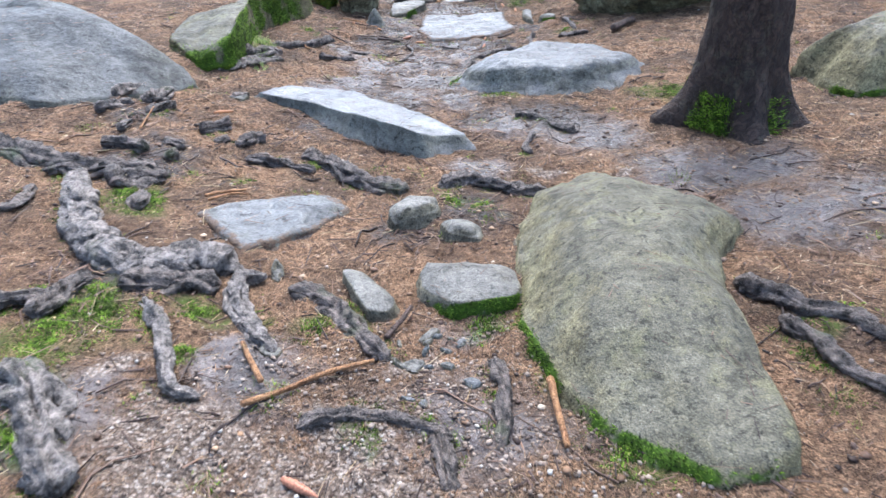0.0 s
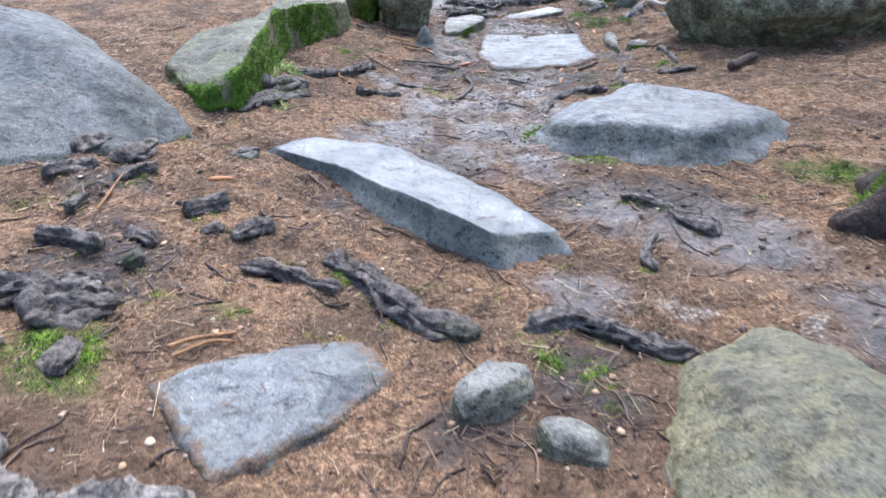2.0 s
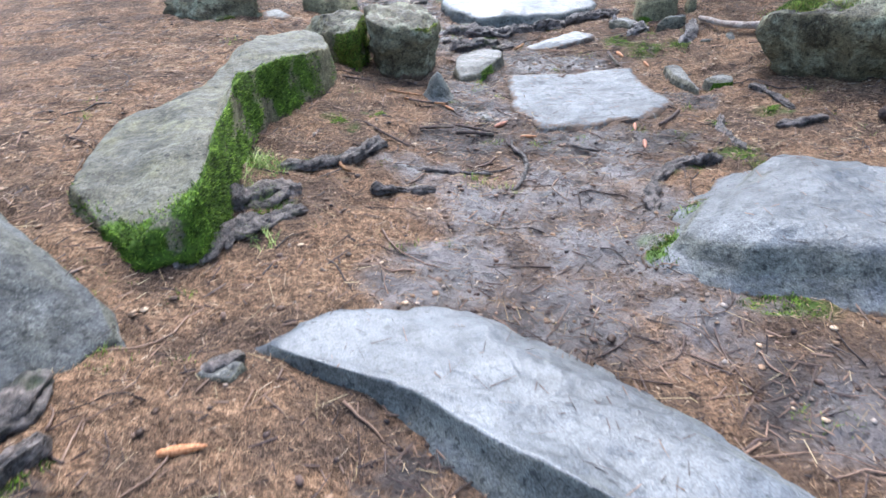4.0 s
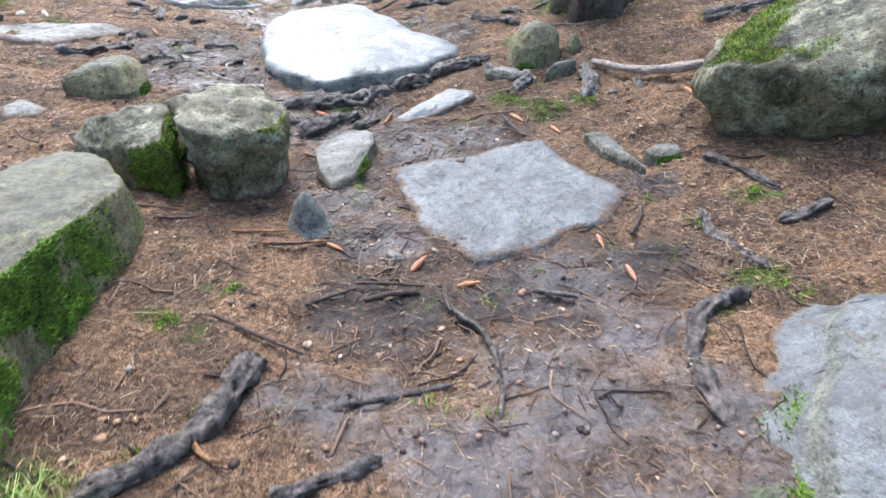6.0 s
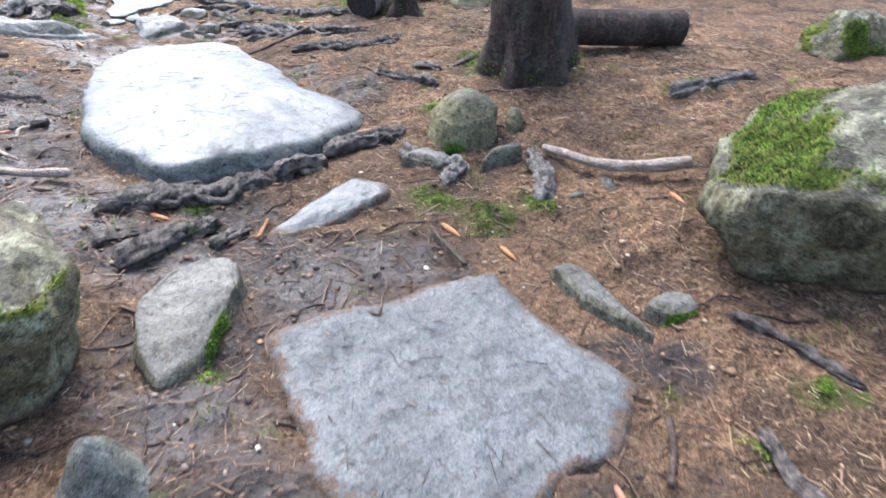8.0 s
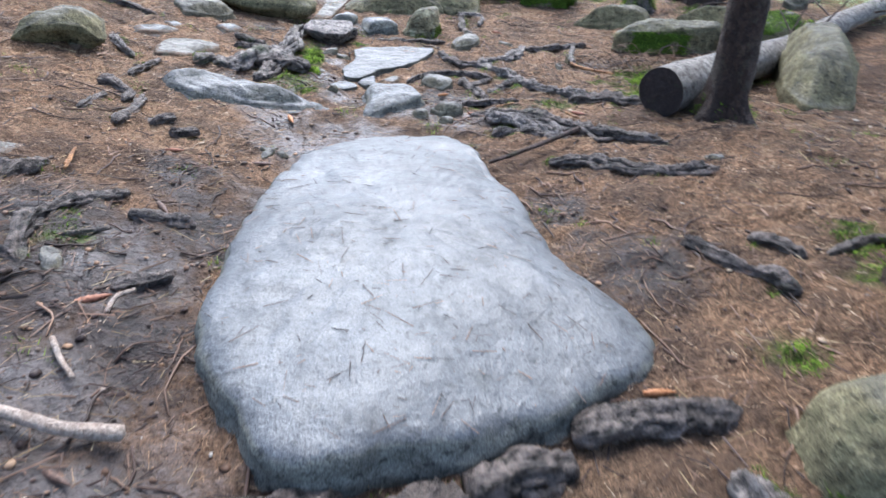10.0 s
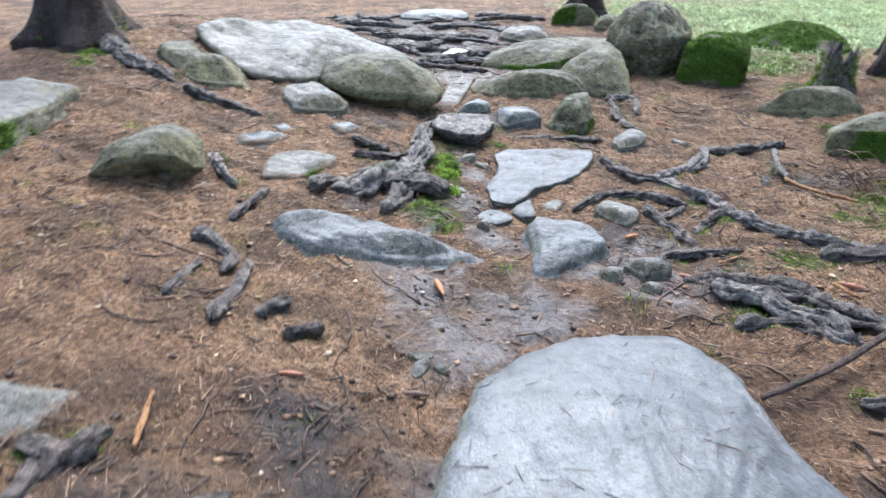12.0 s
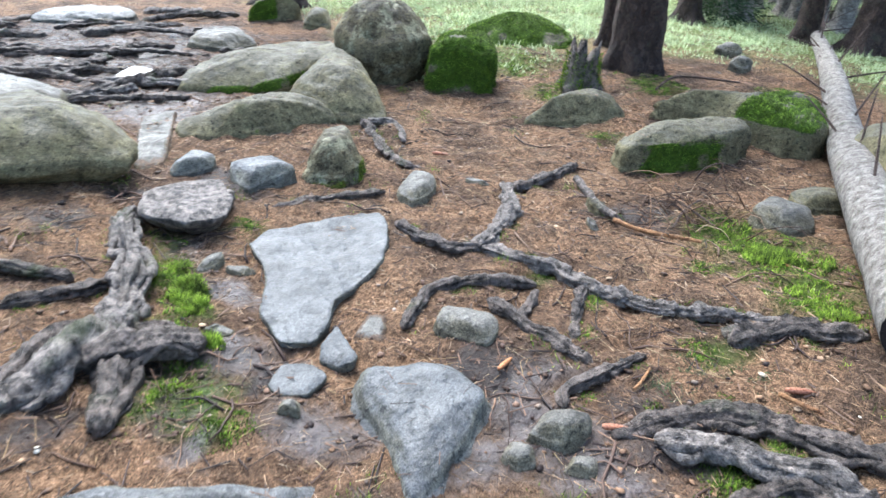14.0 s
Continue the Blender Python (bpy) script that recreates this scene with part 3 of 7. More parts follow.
def rock(name, label, outline, crown, flare, p, bevel, material, moss=None):
    """A stone from the corners of its upper rim (x, y, height above the soil): sides that go into the soil, a rounded shoulder, and a
    top that rises to the crown's height over its middle. flare: how far the foot stands out. moss: from and to, degrees round and share of the way up."""
    rim = np.array(outline)
    span = np.linalg.norm(rim[:, :2].max(0) - rim[:, :2].min(0))
    n = int(np.clip(span / 0.018, 28, 150))
    rim = loop_curve(rim, n, 0.2 if "flat" in name or material is STONE_LICHEN else 0.55)
    if name == "flat_stone":
        flare, bevel = 0.03, 0.045
        rim[:, 2] *= 0.4
        crown = 0.45 * crown
    if name == "flat_slab":
        rim[:, 2] *= 0.6
        crown *= 0.7
    if span < 0.6 and p > 2.3:
        p = max(p, 3.0)
    middle = rim[:, :2].mean(0)
    ragged = np.array([noise.fractal(Vector((q[0], q[1], 0)) * (2.2 / span) * 2 + Vector((7, 3, 1)), 0.7, 2.2, 5) for q in rim])
    nicks = np.array([noise.fractal(Vector((q[0], q[1], 4)) * 14, 0.6, 2.0, 3) for q in rim])
    rim[:, :2] += (rim[:, :2] - middle) * (0.07 * ragged + min(0.02, 0.006 / span) * nicks)[:, None]
    c = rim[:, :2].mean(0)
    bed = terrain if span > 0.17 else floor_z
    zc = float(bed(*c))
    away = rim[:, :2] - c
    radius = np.linalg.norm(away, axis=1)
    out = away / radius[:, None]
    soil = bed(rim[:, 0], rim[:, 1])
    lift = 0.008 if name == "flat_stone" else 0.0 if name == "flat_slab" else 0.014 if span > 0.17 else 0.002
    top = soil + np.maximum(rim[:, 2], 0.008) + lift
    crown = crown + lift
    cut = float(np.clip(bevel / radius.mean(), 0.03, 0.4))
    drop = np.minimum(bevel * 0.8, 0.55 * (top - soil) + 0.02)
    rings = [np.c_[rim[:, :2] + out * flare * 0.8, soil - 0.14]]
    sides = (0.0, 0.1, 0.2, 0.32, 0.45, 0.58, 0.7, 0.8, 0.9) if span > 0.6 else (0.0, 0.2, 0.45, 0.7, 0.9)
    for f in sides:
        bulge = flare * (1 - f) ** 1.3
        rings.append(np.c_[rim[:, :2] + out * bulge, soil - 0.03 + f * (top - drop - soil + 0.03)])
    rise = (crown + zc - float(top.mean())) / float(radius.mean())
    arc = math.pi / 2 * min(1.0, max(0.4, 1 - 0.9 * rise))
    for f in (0.3, 0.65, 1.0):
        s = 1 - cut * (1 - math.cos(f * arc))
        rings.append(np.c_[c + away * s, top - drop * (math.sin(arc) - math.sin(f * arc))])
    inner, edge = 1 - cut * (1 - math.cos(arc)), top.copy()
    across = (0.97, 0.92, 0.86, 0.8, 0.74, 0.68, 0.62, 0.56, 0.5, 0.44, 0.38, 0.32, 0.26, 0.2, 0.14, 0.08, 0.03) if span > 0.6 else (0.93, 0.84, 0.74, 0.63, 0.51, 0.39, 0.27, 0.14, 0.04)
    for f in across:
        s = inner * f
        reach = int((1 - f) * n * 0.3)
        if reach:
            top = sum(np.roll(edge, k) for k in range(-reach, reach + 1)) / (2 * reach + 1)
        rings.append(np.c_[c + away * s, zc + crown + (top - zc - crown) * f ** p])
    v = np.concatenate(rings)
    up = np.zeros((len(rings), n, 3))
    k = len(sides) + 1
    up[:k, :, :2], up[:k, :, 2] = out, 0.15
    up[k:k + 3, :, :2], up[k:k + 3, :, 2] = out * 0.6, 0.6
    up[k + 3:, :, 2] = 1
    level = np.repeat(np.r_[np.linspace(0, 5 / 17, k), np.linspace(6 / 17, 8 / 17, 3), np.linspace(9 / 17, 1, len(across))], n)
    up = up.reshape(-1, 3)
    seed = Vector((c[0] * 3.1, c[1] * 1.7, 5))
    size = float(radius.mean())
    lumps = np.array([noise.fractal(Vector(q) / (0.55 * size) + seed, 0.9, 2.0, 4) for q in v])
    chips = np.array([noise.fractal(Vector(q) * 17 + seed, 0.7, 2.1, 3) for q in v])
    facets = np.array([noise.voronoi(Vector(q) / (0.75 * size) + seed)[0][0] for q in v])
    flat = 1.1 if span < 0.17 else 0.35 if crown < 0.07 else 0.5 if material is STONE_SHINY else 1.0
    rugged = 2.2 if material is STONE_LICHEN else 1.0
    rough_skin = np.zeros(len(v))
    if span > 0.6:
        skin = np.array([noise.fractal(Vector((q[0] * 6, q[1] * 9, q[2] * 14)) + seed, 0.9, 2.1, 4) for q in v])
        ledge = np.array([noise.noise(Vector((q[0] * 2.5, q[1] * 2.5, q[2] * 22)) + seed) for q in v])
        wall = (np.abs(up[:, 2]) < 0.5)
        rough_skin = rugged * np.where(wall, (0.012 * skin + 0.012 * ledge) * (0.3 if flare > 0.09 else 1.0), 0.006 * skin)
    calm = np.repeat(np.r_[np.ones(k + 3), np.minimum(1, np.array(across) / 0.3)], n)
    v = v + (calm[:, None] * up) * (flat * (0.04 * size * lumps + 0.1 * rugged * size * (facets - 0.35)) + rugged * min(0.01, 0.03 * size) * chips + rough_skin)[:, None]
    v = np.vstack([v, [c[0], c[1], v[-n:, 2].mean()]])
    f4 = ring_faces(len(rings), n)
    tip = (len(rings) - 1) * n
    i = np.arange(n)
    f3 = np.c_[tip + i, tip + (i + 1) % n, np.full(n, len(v) - 1), np.full(n, len(v) - 1)]
    origin = np.array([c[0], c[1], zc])
    me = bpy.data.meshes.new(name)
    me.from_pydata((v - origin).tolist(), [], f4.tolist() + f3[:, :3].tolist())
    me.materials.append(material)
    smooth(me)
    ob = tagged(new(name, me), label, "boulder" if "boulder" in name else "rock")
    ob.location = origin
    ROCKS.append((ob, v, f4, span))
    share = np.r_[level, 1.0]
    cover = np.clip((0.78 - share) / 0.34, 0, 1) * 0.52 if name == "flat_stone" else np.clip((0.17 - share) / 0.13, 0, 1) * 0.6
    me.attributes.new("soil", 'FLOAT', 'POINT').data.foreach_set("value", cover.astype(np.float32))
    if moss:
        a0, a1, lo, hi = moss
        turn = np.degrees(np.arctan2(v[:, 1] - c[1], v[:, 0] - c[0])) % 360
        round_ = 1.0 if a1 - a0 >= 360 else np.clip((0.5 * (a1 - a0) + 12 - np.abs((turn - 0.5 * (a0 + a1) + 180) % 360 - 180)) / 24, 0, 1)
        tall = np.clip((share - lo) / 0.08 + 0.5, 0, 1) * np.clip((hi - share) / 0.12 + 0.5, 0, 1)
        patch = np.array([noise.fractal(Vector(q) * 4 + seed, 0.8, 2.0, 4) for q in v])
        grown = np.clip(round_ * tall * ((0.72 if a1 - a0 < 360 else 0.9) + 0.95 * patch), 0, 1)
        me.attributes.new("moss", 'FLOAT', 'POINT').data.foreach_set("value", grown.astype(np.float32))
        nv = np.array([q.normal for q in me.vertices])
        area = np.linalg.norm(np.cross(v[f4[:, 1]] - v[f4[:, 0]], v[f4[:, 3]] - v[f4[:, 0]]), axis=1) * np.clip(grown[f4].mean(1) - 0.25, 0, 1)
        area *= v[f4].mean(1)[:, 2] > soil.min() - 0.02
        count = int(min(16000, area.sum() * 26000))
        if count > 20:
            which = rng.choice(len(f4), count, p=area / area.sum())
            u, w = rng.random((count, 1)), rng.random((count, 1))
            q = f4[which]
            at = (v[q[:, 0]] * (1 - u) + v[q[:, 1]] * u) * (1 - w) + (v[q[:, 3]] * (1 - u) + v[q[:, 2]] * u) * w
            bv, bf = blades(at - origin, fuzz(nv[q[:, 0]], 0.5, 0.4), rng.uniform(0.006, 0.026, count), rng.uniform(0.0015, 0.004, count))
            tagged(part("moss", sheet("moss", bv, bf, MOSS_DEEP), None, ob, "fine upright bright green moss shoots"), kind="stuff")
    return ob


def tube(line, radii, sides, rough, seed, ridge=0.0):
    """A bumpy tube along a line of (x, y, z) with tapered ends."""
    n = len(line)
    way = np.gradient(line, axis=0)
    way /= np.linalg.norm(way, axis=1, keepdims=True) + 1e-9
    side = np.cross(way, [0, 0, 1.0])
    side /= np.linalg.norm(side, axis=1, keepdims=True) + 1e-9
    up = np.cross(side, way)
    far = np.r_[0, np.cumsum(np.linalg.norm(np.diff(line, axis=0), axis=1))]
    rings = []
    for k in range(n):
        ring = []
        wide = max(radii[k], 0.01)
        for j in range(sides):
            q = 2 * math.pi * j / sides
            cq, sq = math.cos(q), math.sin(q)
            d = cq * side[k] + sq * up[k]
            knob = noise.fractal(Vector((cq * 0.9, sq * 0.9, far[k] / (3.5 * wide))) + seed, 0.8, 2.0, 3)
            furrow = noise.noise(Vector((cq * 3.2, sq * 3.2, far[k] / (6 * wide))) + seed)
            crumb = noise.noise(Vector(line[k] + d * wide) * 55 + seed)
            bump = 1 + rough * knob + ridge * furrow * 2 + ridge * 0.6 * crumb
            if ridge > 0.2:
                near = noise.voronoi(Vector((cq * 1.6, sq * 1.6, far[k] / (1.3 * wide))) + seed)[0]
                bump += 0.3 * min(0.6, near[1] - near[0]) - 0.12
            ring.append(line[k] + d * radii[k] * bump)
        rings.append(ring)
    v = np.array(rings).reshape(-1, 3)
    v = np.vstack([v, line[0] - way[0] * radii[0] * 0.5, line[-1] + way[-1] * radii[-1] * 0.5])
    f = ring_faces(n, sides).tolist()
    a, b = len(v) - 2, len(v) - 1
    f += [[(j + 1) % sides, j, a] for j in range(sides)]
    f += [[(n - 1) * sides + j, (n - 1) * sides + (j + 1) % sides, b] for j in range(sides)]
    return v, f


def root(name, label, points, r0, r1, material):
    """A root or a branch along points (x, y, height of its underside above the soil)."""
    thin = min(r0, r1) < 0.018
    line = open_curve(points, 0.013 if not thin else 0.025)
    n = len(line)
    s = np.linspace(0, 1, n)
    seed = Vector((points[0][0] * 5, points[0][1] * 3, 1))
    radii = (r0 + (r1 - r0) * s)
    sway = np.array([noise.noise(Vector((q[0] * 9, q[1] * 9, 2)) + seed) for q in line])
    if "root" in name:
        radii = radii * (1.1 + (0.4 if r0 < 0.045 else 0.2) * np.array([noise.noise(Vector((q[0] * 14, q[1] * 14, 7)) + seed) for q in line]))
        radii = radii * np.clip(np.minimum(s, 1 - s) * 9 + 0.4, 0, 1)
        z = terrain(line[:, 0], line[:, 1]) + line[:, 2] + radii * (0.12 + 0.4 * sway)
        z -= 0.05 * np.clip(1 - np.minimum(s, 1 - s) * 8, 0, 1) * (r0 + r1)
    else:
        radii = radii * (1 + 0.12 * sway)
        z = terrain(line[:, 0], line[:, 1]) + line[:, 2] + radii * 0.8
    line[:, 0] += sway * r0 * 0.35
    path = np.c_[line[:, :2], z]
    if "root" in name and r0 >= 0.02:
        ROOT_LINES.append((path, radii))
    v, f = tube(path, radii, 24 if not thin else 7, 0.42 if "root" in name else 0.16, seed, 0.34 if "root" in name else 0.03)
    strands = []
    if "root" in name and max(r0, r1) >= 0.038 and n > 6:
        strand = random.Random(int(1000 * abs(points[0][0]) + 10 * points[0][1]))
        across = np.gradient(path[:, :2], axis=0)
        across = np.c_[-across[:, 1], across[:, 0]] / (np.linalg.norm(across, axis=1, keepdims=True) + 1e-9)
        for k in range(3):
            i0 = strand.randint(0, max(0, n // 3))
            i1 = strand.randint(2 * n // 3, n)
            off = strand.choice((-1, 1)) * strand.uniform(0.55, 1.15)
            wave = off + 0.35 * np.sin(np.arange(i0, i1) * strand.uniform(0.15, 0.4) + k)
            thin_r = radii[i0:i1] * strand.uniform(0.3, 0.5)
            low = path[i0:i1].copy()
            low[:, :2] += across[i0:i1] * (wave * radii[i0:i1])[:, None]
            low[:, 2] += radii[i0:i1] * (0.75 - 0.75 * np.abs(wave))
            if i1 - i0 > 4:
                sv, sf = tube(low, thin_r * np.clip(np.minimum(np.arange(i1 - i0), np.arange(i1 - i0)[::-1]) / 3 + 0.3, 0, 1), 9, 0.4, seed + Vector((k, 0, 0)), 0.14)
                strands.append((sv, sf))
    origin = path[n // 2].copy()
    origin[2] = float(terrain(origin[0], origin[1]))
    me = bpy.data.meshes.new(name)
    me.from_pydata((v - origin).tolist(), [], f)
    me.materials.append(material)
    ob = tagged(new(name, smooth(me)), label, "root" if "root" in name else "branch", group="surface roots" if "root" in name else "")
    ob.location = origin
    for sv, sf in strands:
        sm = bpy.data.meshes.new("side_root")
        sm.from_pydata((sv - origin).tolist(), [], sf)
        part("side_root", smooth(sm), material, ob)
    return ob


def cone_mesh(material):
    """A closed spruce cone of unit length along x, its scales as overlapping bumps in spirals."""
    rings, sides = 30, 16
    v = []
    for k in range(rings):
        s = k / (rings - 1)
        r = 0.135 * (math.sin(math.pi * min(1, 0.08 + s * 0.92)) ** 0.55) * (1 - 0.35 * s)
        for j in range(sides):
            q = 2 * math.pi * j / sides
            scale = max(0, math.sin(s * 34 + 3 * q)) * max(0, math.sin(s * 34 - 5 * q + 1))
            rr = r * (0.9 + 0.22 * scale)
            v.append((s - 0.5, rr * math.cos(q), rr * math.sin(q)))
    f = ring_faces(rings, sides).tolist()
    f += [list(range(sides))[::-1], [(rings - 1) * sides + j for j in range(sides)]]
    me = bpy.data.meshes.new("spruce_cone")
    me.from_pydata(v, [], f)
    me.materials.append(material)
    return smooth(me)


CONES = {m.name: cone_mesh(m) for m in (CONE_ORANGE, CONE_RED, CONE_DARK)}
CONE_LABELS = {CONE_ORANGE.name: "fallen orange-brown spruce cone lying on the litter", CONE_RED.name: "fallen red-brown spruce cone lying on the litter",
               CONE_DARK.name: "dark wet spruce cone lying in the mud"}


def cone(x, y, turn, length, material):
    ob = tagged(new("spruce_cone", CONES[material.name]), CONE_LABELS[material.name], "cone", group="fallen cones")
    ob.scale = (length, length, length)
    ob.rotation_euler = (0.6 * x, 0, radians(turn))
    ob.location = (x, y, float(floor_z(x, y)) + 0.10 * length)
    return ob


def tree(x, y, r, height, lean, label, crown_from=6.0, material=None, group="", detail=26, limbs=9, spread_foot=0.7, toes=None):
    """A spruce: a tapered trunk with root flares, limbs and a ragged crown high up."""
    z0 = float(terrain(x, y))
    base = new("spruce_tree")
    base.location = (x, y, z0)
    tagged(base, label, "tree", group)
    seed = Vector((x * 2.3, y * 1.9, 3))
    levels = np.r_[-0.15, np.linspace(0, 0.7, 15), np.linspace(0.8, 2.2, 12), np.linspace(2.8, height, 9)]
    turn = rng.uniform(0, 6.28)
    ways_out = [radians(a) for a in toes] if toes else [turn + k * 1.3 + 0.3 * math.sin(5 * k + turn) for k in range(5)]
    v = []
    for z in levels:
        s = max(z, 0) / height
        body = r * (1 - 0.85 * s)
        for j in range(detail):
            q = 2 * math.pi * j / detail
            flare = spread_foot * r * math.exp(-max(z, 0) / (0.75 * r)) * (0.12 + 1.7 * max(math.exp(-(((q - toe + math.pi) % (2 * math.pi) - math.pi) / 0.34) ** 2) for toe in ways_out))
            d = Vector((math.cos(q), math.sin(q), 0))
            plate = noise.fractal(Vector((d.x * r * 16, d.y * r * 16, z * 4)) + seed, 0.8, 2.0, 4) + 0.7 * noise.noise(Vector((d.x * 9, d.y * 9, z * 2)) + seed)
            rr = body + flare + 0.07 * r * plate
            v.append((d.x * rr + lean * max(z, 0), d.y * rr, z))
    f = ring_faces(len(levels), detail).tolist()
    me = bpy.data.meshes.new("trunk")
    me.from_pydata(v, [], f)
    part("trunk", smooth(me), material or BARK_SPRUCE, base, "dark flaky spruce trunk")
    sprays, ways = [], []
    for k in range(limbs):
        z = crown_from + (height - crown_from) * (k + 0.4) / limbs
        q = 2.4 * k + turn
        reach = 0.5 + 2.0 * (height - z) / (height - crown_from)
        tip = np.array([math.cos(q) * reach + lean * z, math.sin(q) * reach, z - 0.25 * reach])
        foot = np.array([lean * z, 0, z])
        line = np.array([foot + (tip - foot) * u + np.array([0, 0, 0.12 * math.sin(3.1 * u)]) for u in np.linspace(0, 1, 6)])
        tv, tf = tube(line, np.linspace(0.035, 0.008, 6), 5, 0.1, seed)
        lm = bpy.data.meshes.new("limb")
        lm.from_pydata(tv.tolist(), [], tf)
        part("limb", smooth(lm), material or BARK_SPRUCE, base)
        m = 90
        u = rng.random(m) ** 0.7
        at = foot + (tip - foot) * u[:, None] + rng.normal(0, 0.12, (m, 3)) * np.array([1, 1, 0.6])
        sprays.append(at)
        ways.append(np.c_[rng.normal(0, 1, (m, 2)) + 0.6 * np.array([[math.cos(q), math.sin(q)]]), rng.normal(-0.5, 0.3, m)])
    if limbs:
        at, w = np.vstack(sprays), np.vstack(ways)
        bv, bf = blades(at, w, rng.uniform(0.18, 0.5, len(at)), rng.uniform(0.015, 0.04, len(at)))
        part("crown", sheet("crown", bv, bf, SPRUCE_GREEN), None, base, "sparse dark green spruce foliage")
    return base


def tree_moss(base, r, count, high=0.25, spread=1.5, sides=None):
    """Moss shoots over a trunk's foot."""
    q = rng.uniform(0, 6.28, count) if sides is None else radians(sides[0]) + rng.normal(0, radians(sides[1]), count)
    clump = np.sin(9 * q) * np.sin(4 * q + 1) + rng.normal(0, 0.35, count)
    q = q[clump > 0]
    count = len(q)
    z = rng.random(count) ** 2 * high
    rr = r * (1.02 + spread * 0.45 * np.exp(-z / (0.9 * r)) * rng.random(count))
    at = np.c_[np.cos(q) * rr, np.sin(q) * rr, z]
    w = fuzz(np.c_[np.cos(q), np.sin(q), np.full(count, 0.5)], 0.4, 0.2)
    bv, bf = blades(at, w, rng.uniform(0.012, 0.04, count), rng.uniform(0.002, 0.005, count))
    tagged(part("moss", sheet("moss", bv, bf, MOSS), None, base, "green moss round the foot of the trunk"), kind="stuff")


def rods(at, turn, tilt, length, width):
    """Loose needles and twig bits lying about: three-sided rods."""
    n = len(at)
    way = np.c_[np.cos(turn) * np.cos(tilt), np.sin(turn) * np.cos(tilt), np.sin(tilt)]
    side = np.c_[-np.sin(turn), np.cos(turn), np.zeros(n)]
    up = np.cross(way, side)
    v = np.empty((n, 6, 3))
    for k in range(3):
        q = 2 * np.pi * k / 3 + math.pi / 2
        off = (math.cos(q) * side + math.sin(q) * up) * width[:, None]
        v[:, k] = at - way * length[:, None] / 2 + off
        v[:, k + 3] = at + way * length[:, None] / 2 + off * 0.6
    base = np.arange(n)[:, None] * 6
    f = np.concatenate([base + np.array([[k, (k + 1) % 3, (k + 1) % 3 + 3, k + 3]]) for k in (0, 2)])
    return v.reshape(-1, 3), f


def spread(count, low, high):
    return rng.uniform(low[0], high[0], count), rng.uniform(low[1], high[1], count)


# ---- trees ----
spruce = tree(2.06, 4.1, 0.25, 13.0, -0.05, "big spruce with dark flaky bark and a mossy foot", group="path spruces", detail=64, spread_foot=0.65, toes=(175, 265, 325, 60, 110))
tree_moss(spruce, 0.27, 9000, 0.22, 1.0, (205, 50))
spruce = tree(2.4, 9.82, 0.27, 13.0, -0.18, "big spruce trunk beside the pale slab, dark and damp", group="path spruces", detail=40, spread_foot=0.3)
tree_moss(spruce, 0.26, 900, 0.15)
spruce = tree(2.5, 11.95, 0.125, 10.0, -0.06, "slim spruce standing before the felled log", group="path spruces")
tree_moss(spruce, 0.125, 500, 0.12)
spruce = tree(-2.85, 11.6, 0.2, 12.0, 0.0, "dark spruce at the edge of the litter bank", group="path spruces")
tree_moss(spruce, 0.2, 500)
spruce = tree(-3.3, 15.5, 0.25, 12.0, 0.0, "spruce with a mossy foot beside whaleback rock", group="path spruces")
tree_moss(spruce, 0.24, 1500)
tree(4.35, 15.85, 0.24, 13.0, -0.08, "big spruce with red-brown bark behind a stump", group="path spruces", detail=34, spread_foot=0.3)
tree(4.68, 16.5, 0.15, 12.0, -0.08, "spruce trunk close behind a bigger one", group="path spruces", spread_foot=0.3)
tree(7.7, 18.1, 0.16, 12.0, 0.0, "slim spruce trunk standing in green undergrowth", group="far spruces")
tree(8.0, 16.4, 0.15, 12.0, 0.0, "slim spruce trunk standing in green undergrowth", group="far spruces")
tree(8.2, 15.7, 0.2, 12.0, -0.02, "spruce trunk beside the end of the fallen stem", group="far spruces")
tree(2.2, 20.2, 0.22, 12.0, 0.0, "spruce at the head of the path", group="far spruces")
tree(5.4, 7.9, 0.2, 12.0, 0.0, "dark spruce behind the lichen boulder", group="far spruces")
pale = tree(12.0, 19.5, 0.14, 12.0, 0.0, "pale bare spruce trunk in a dense stand", group="pale spruce stand", material=BARK_BLEACHED, detail=14, limbs=5, crown_from=8)
stand = random.Random(4)
for k in range(64):
    u, w = stand.uniform(0, 1.3), stand.uniform(-0.6, 1.25)
    x, y = 9.0 + 4.0 * u + w * (1.0 + 3.8 * u), 17.7 + 3.0 * u - w * (1.6 - 1.2 * u)
    copy_thing(pale, pose(x, y, 0.05, 0, 0, stand.uniform(0, 360)))

# a young spruce in the undergrowth
sapling = tagged(new("young_spruce"), "small bushy young spruce in the undergrowth", "tree")
sapling.location = (8.3, 18.0, 0.07)
v, f = tube(np.array([(0, 0, z) for z in np.linspace(-0.1, 2.2, 8)]), np.linspace(0.03, 0.006, 8), 6, 0.1, Vector((1, 2, 3)))
me = bpy.data.meshes.new("trunk")
me.from_pydata(v.tolist(), [], f)
part("trunk", me, BARK_SPRUCE, sapling)
m = 2600
z = rng.random(m) ** 1.4 * 2.1
q, u = rng.uniform(0, 6.28, m), rng.random(m) ** 0.6
reach = (0.75 * (1 - z / 2.3) + 0.05) * (0.7 + 0.3 * np.sin(6 * z + 5 * q))
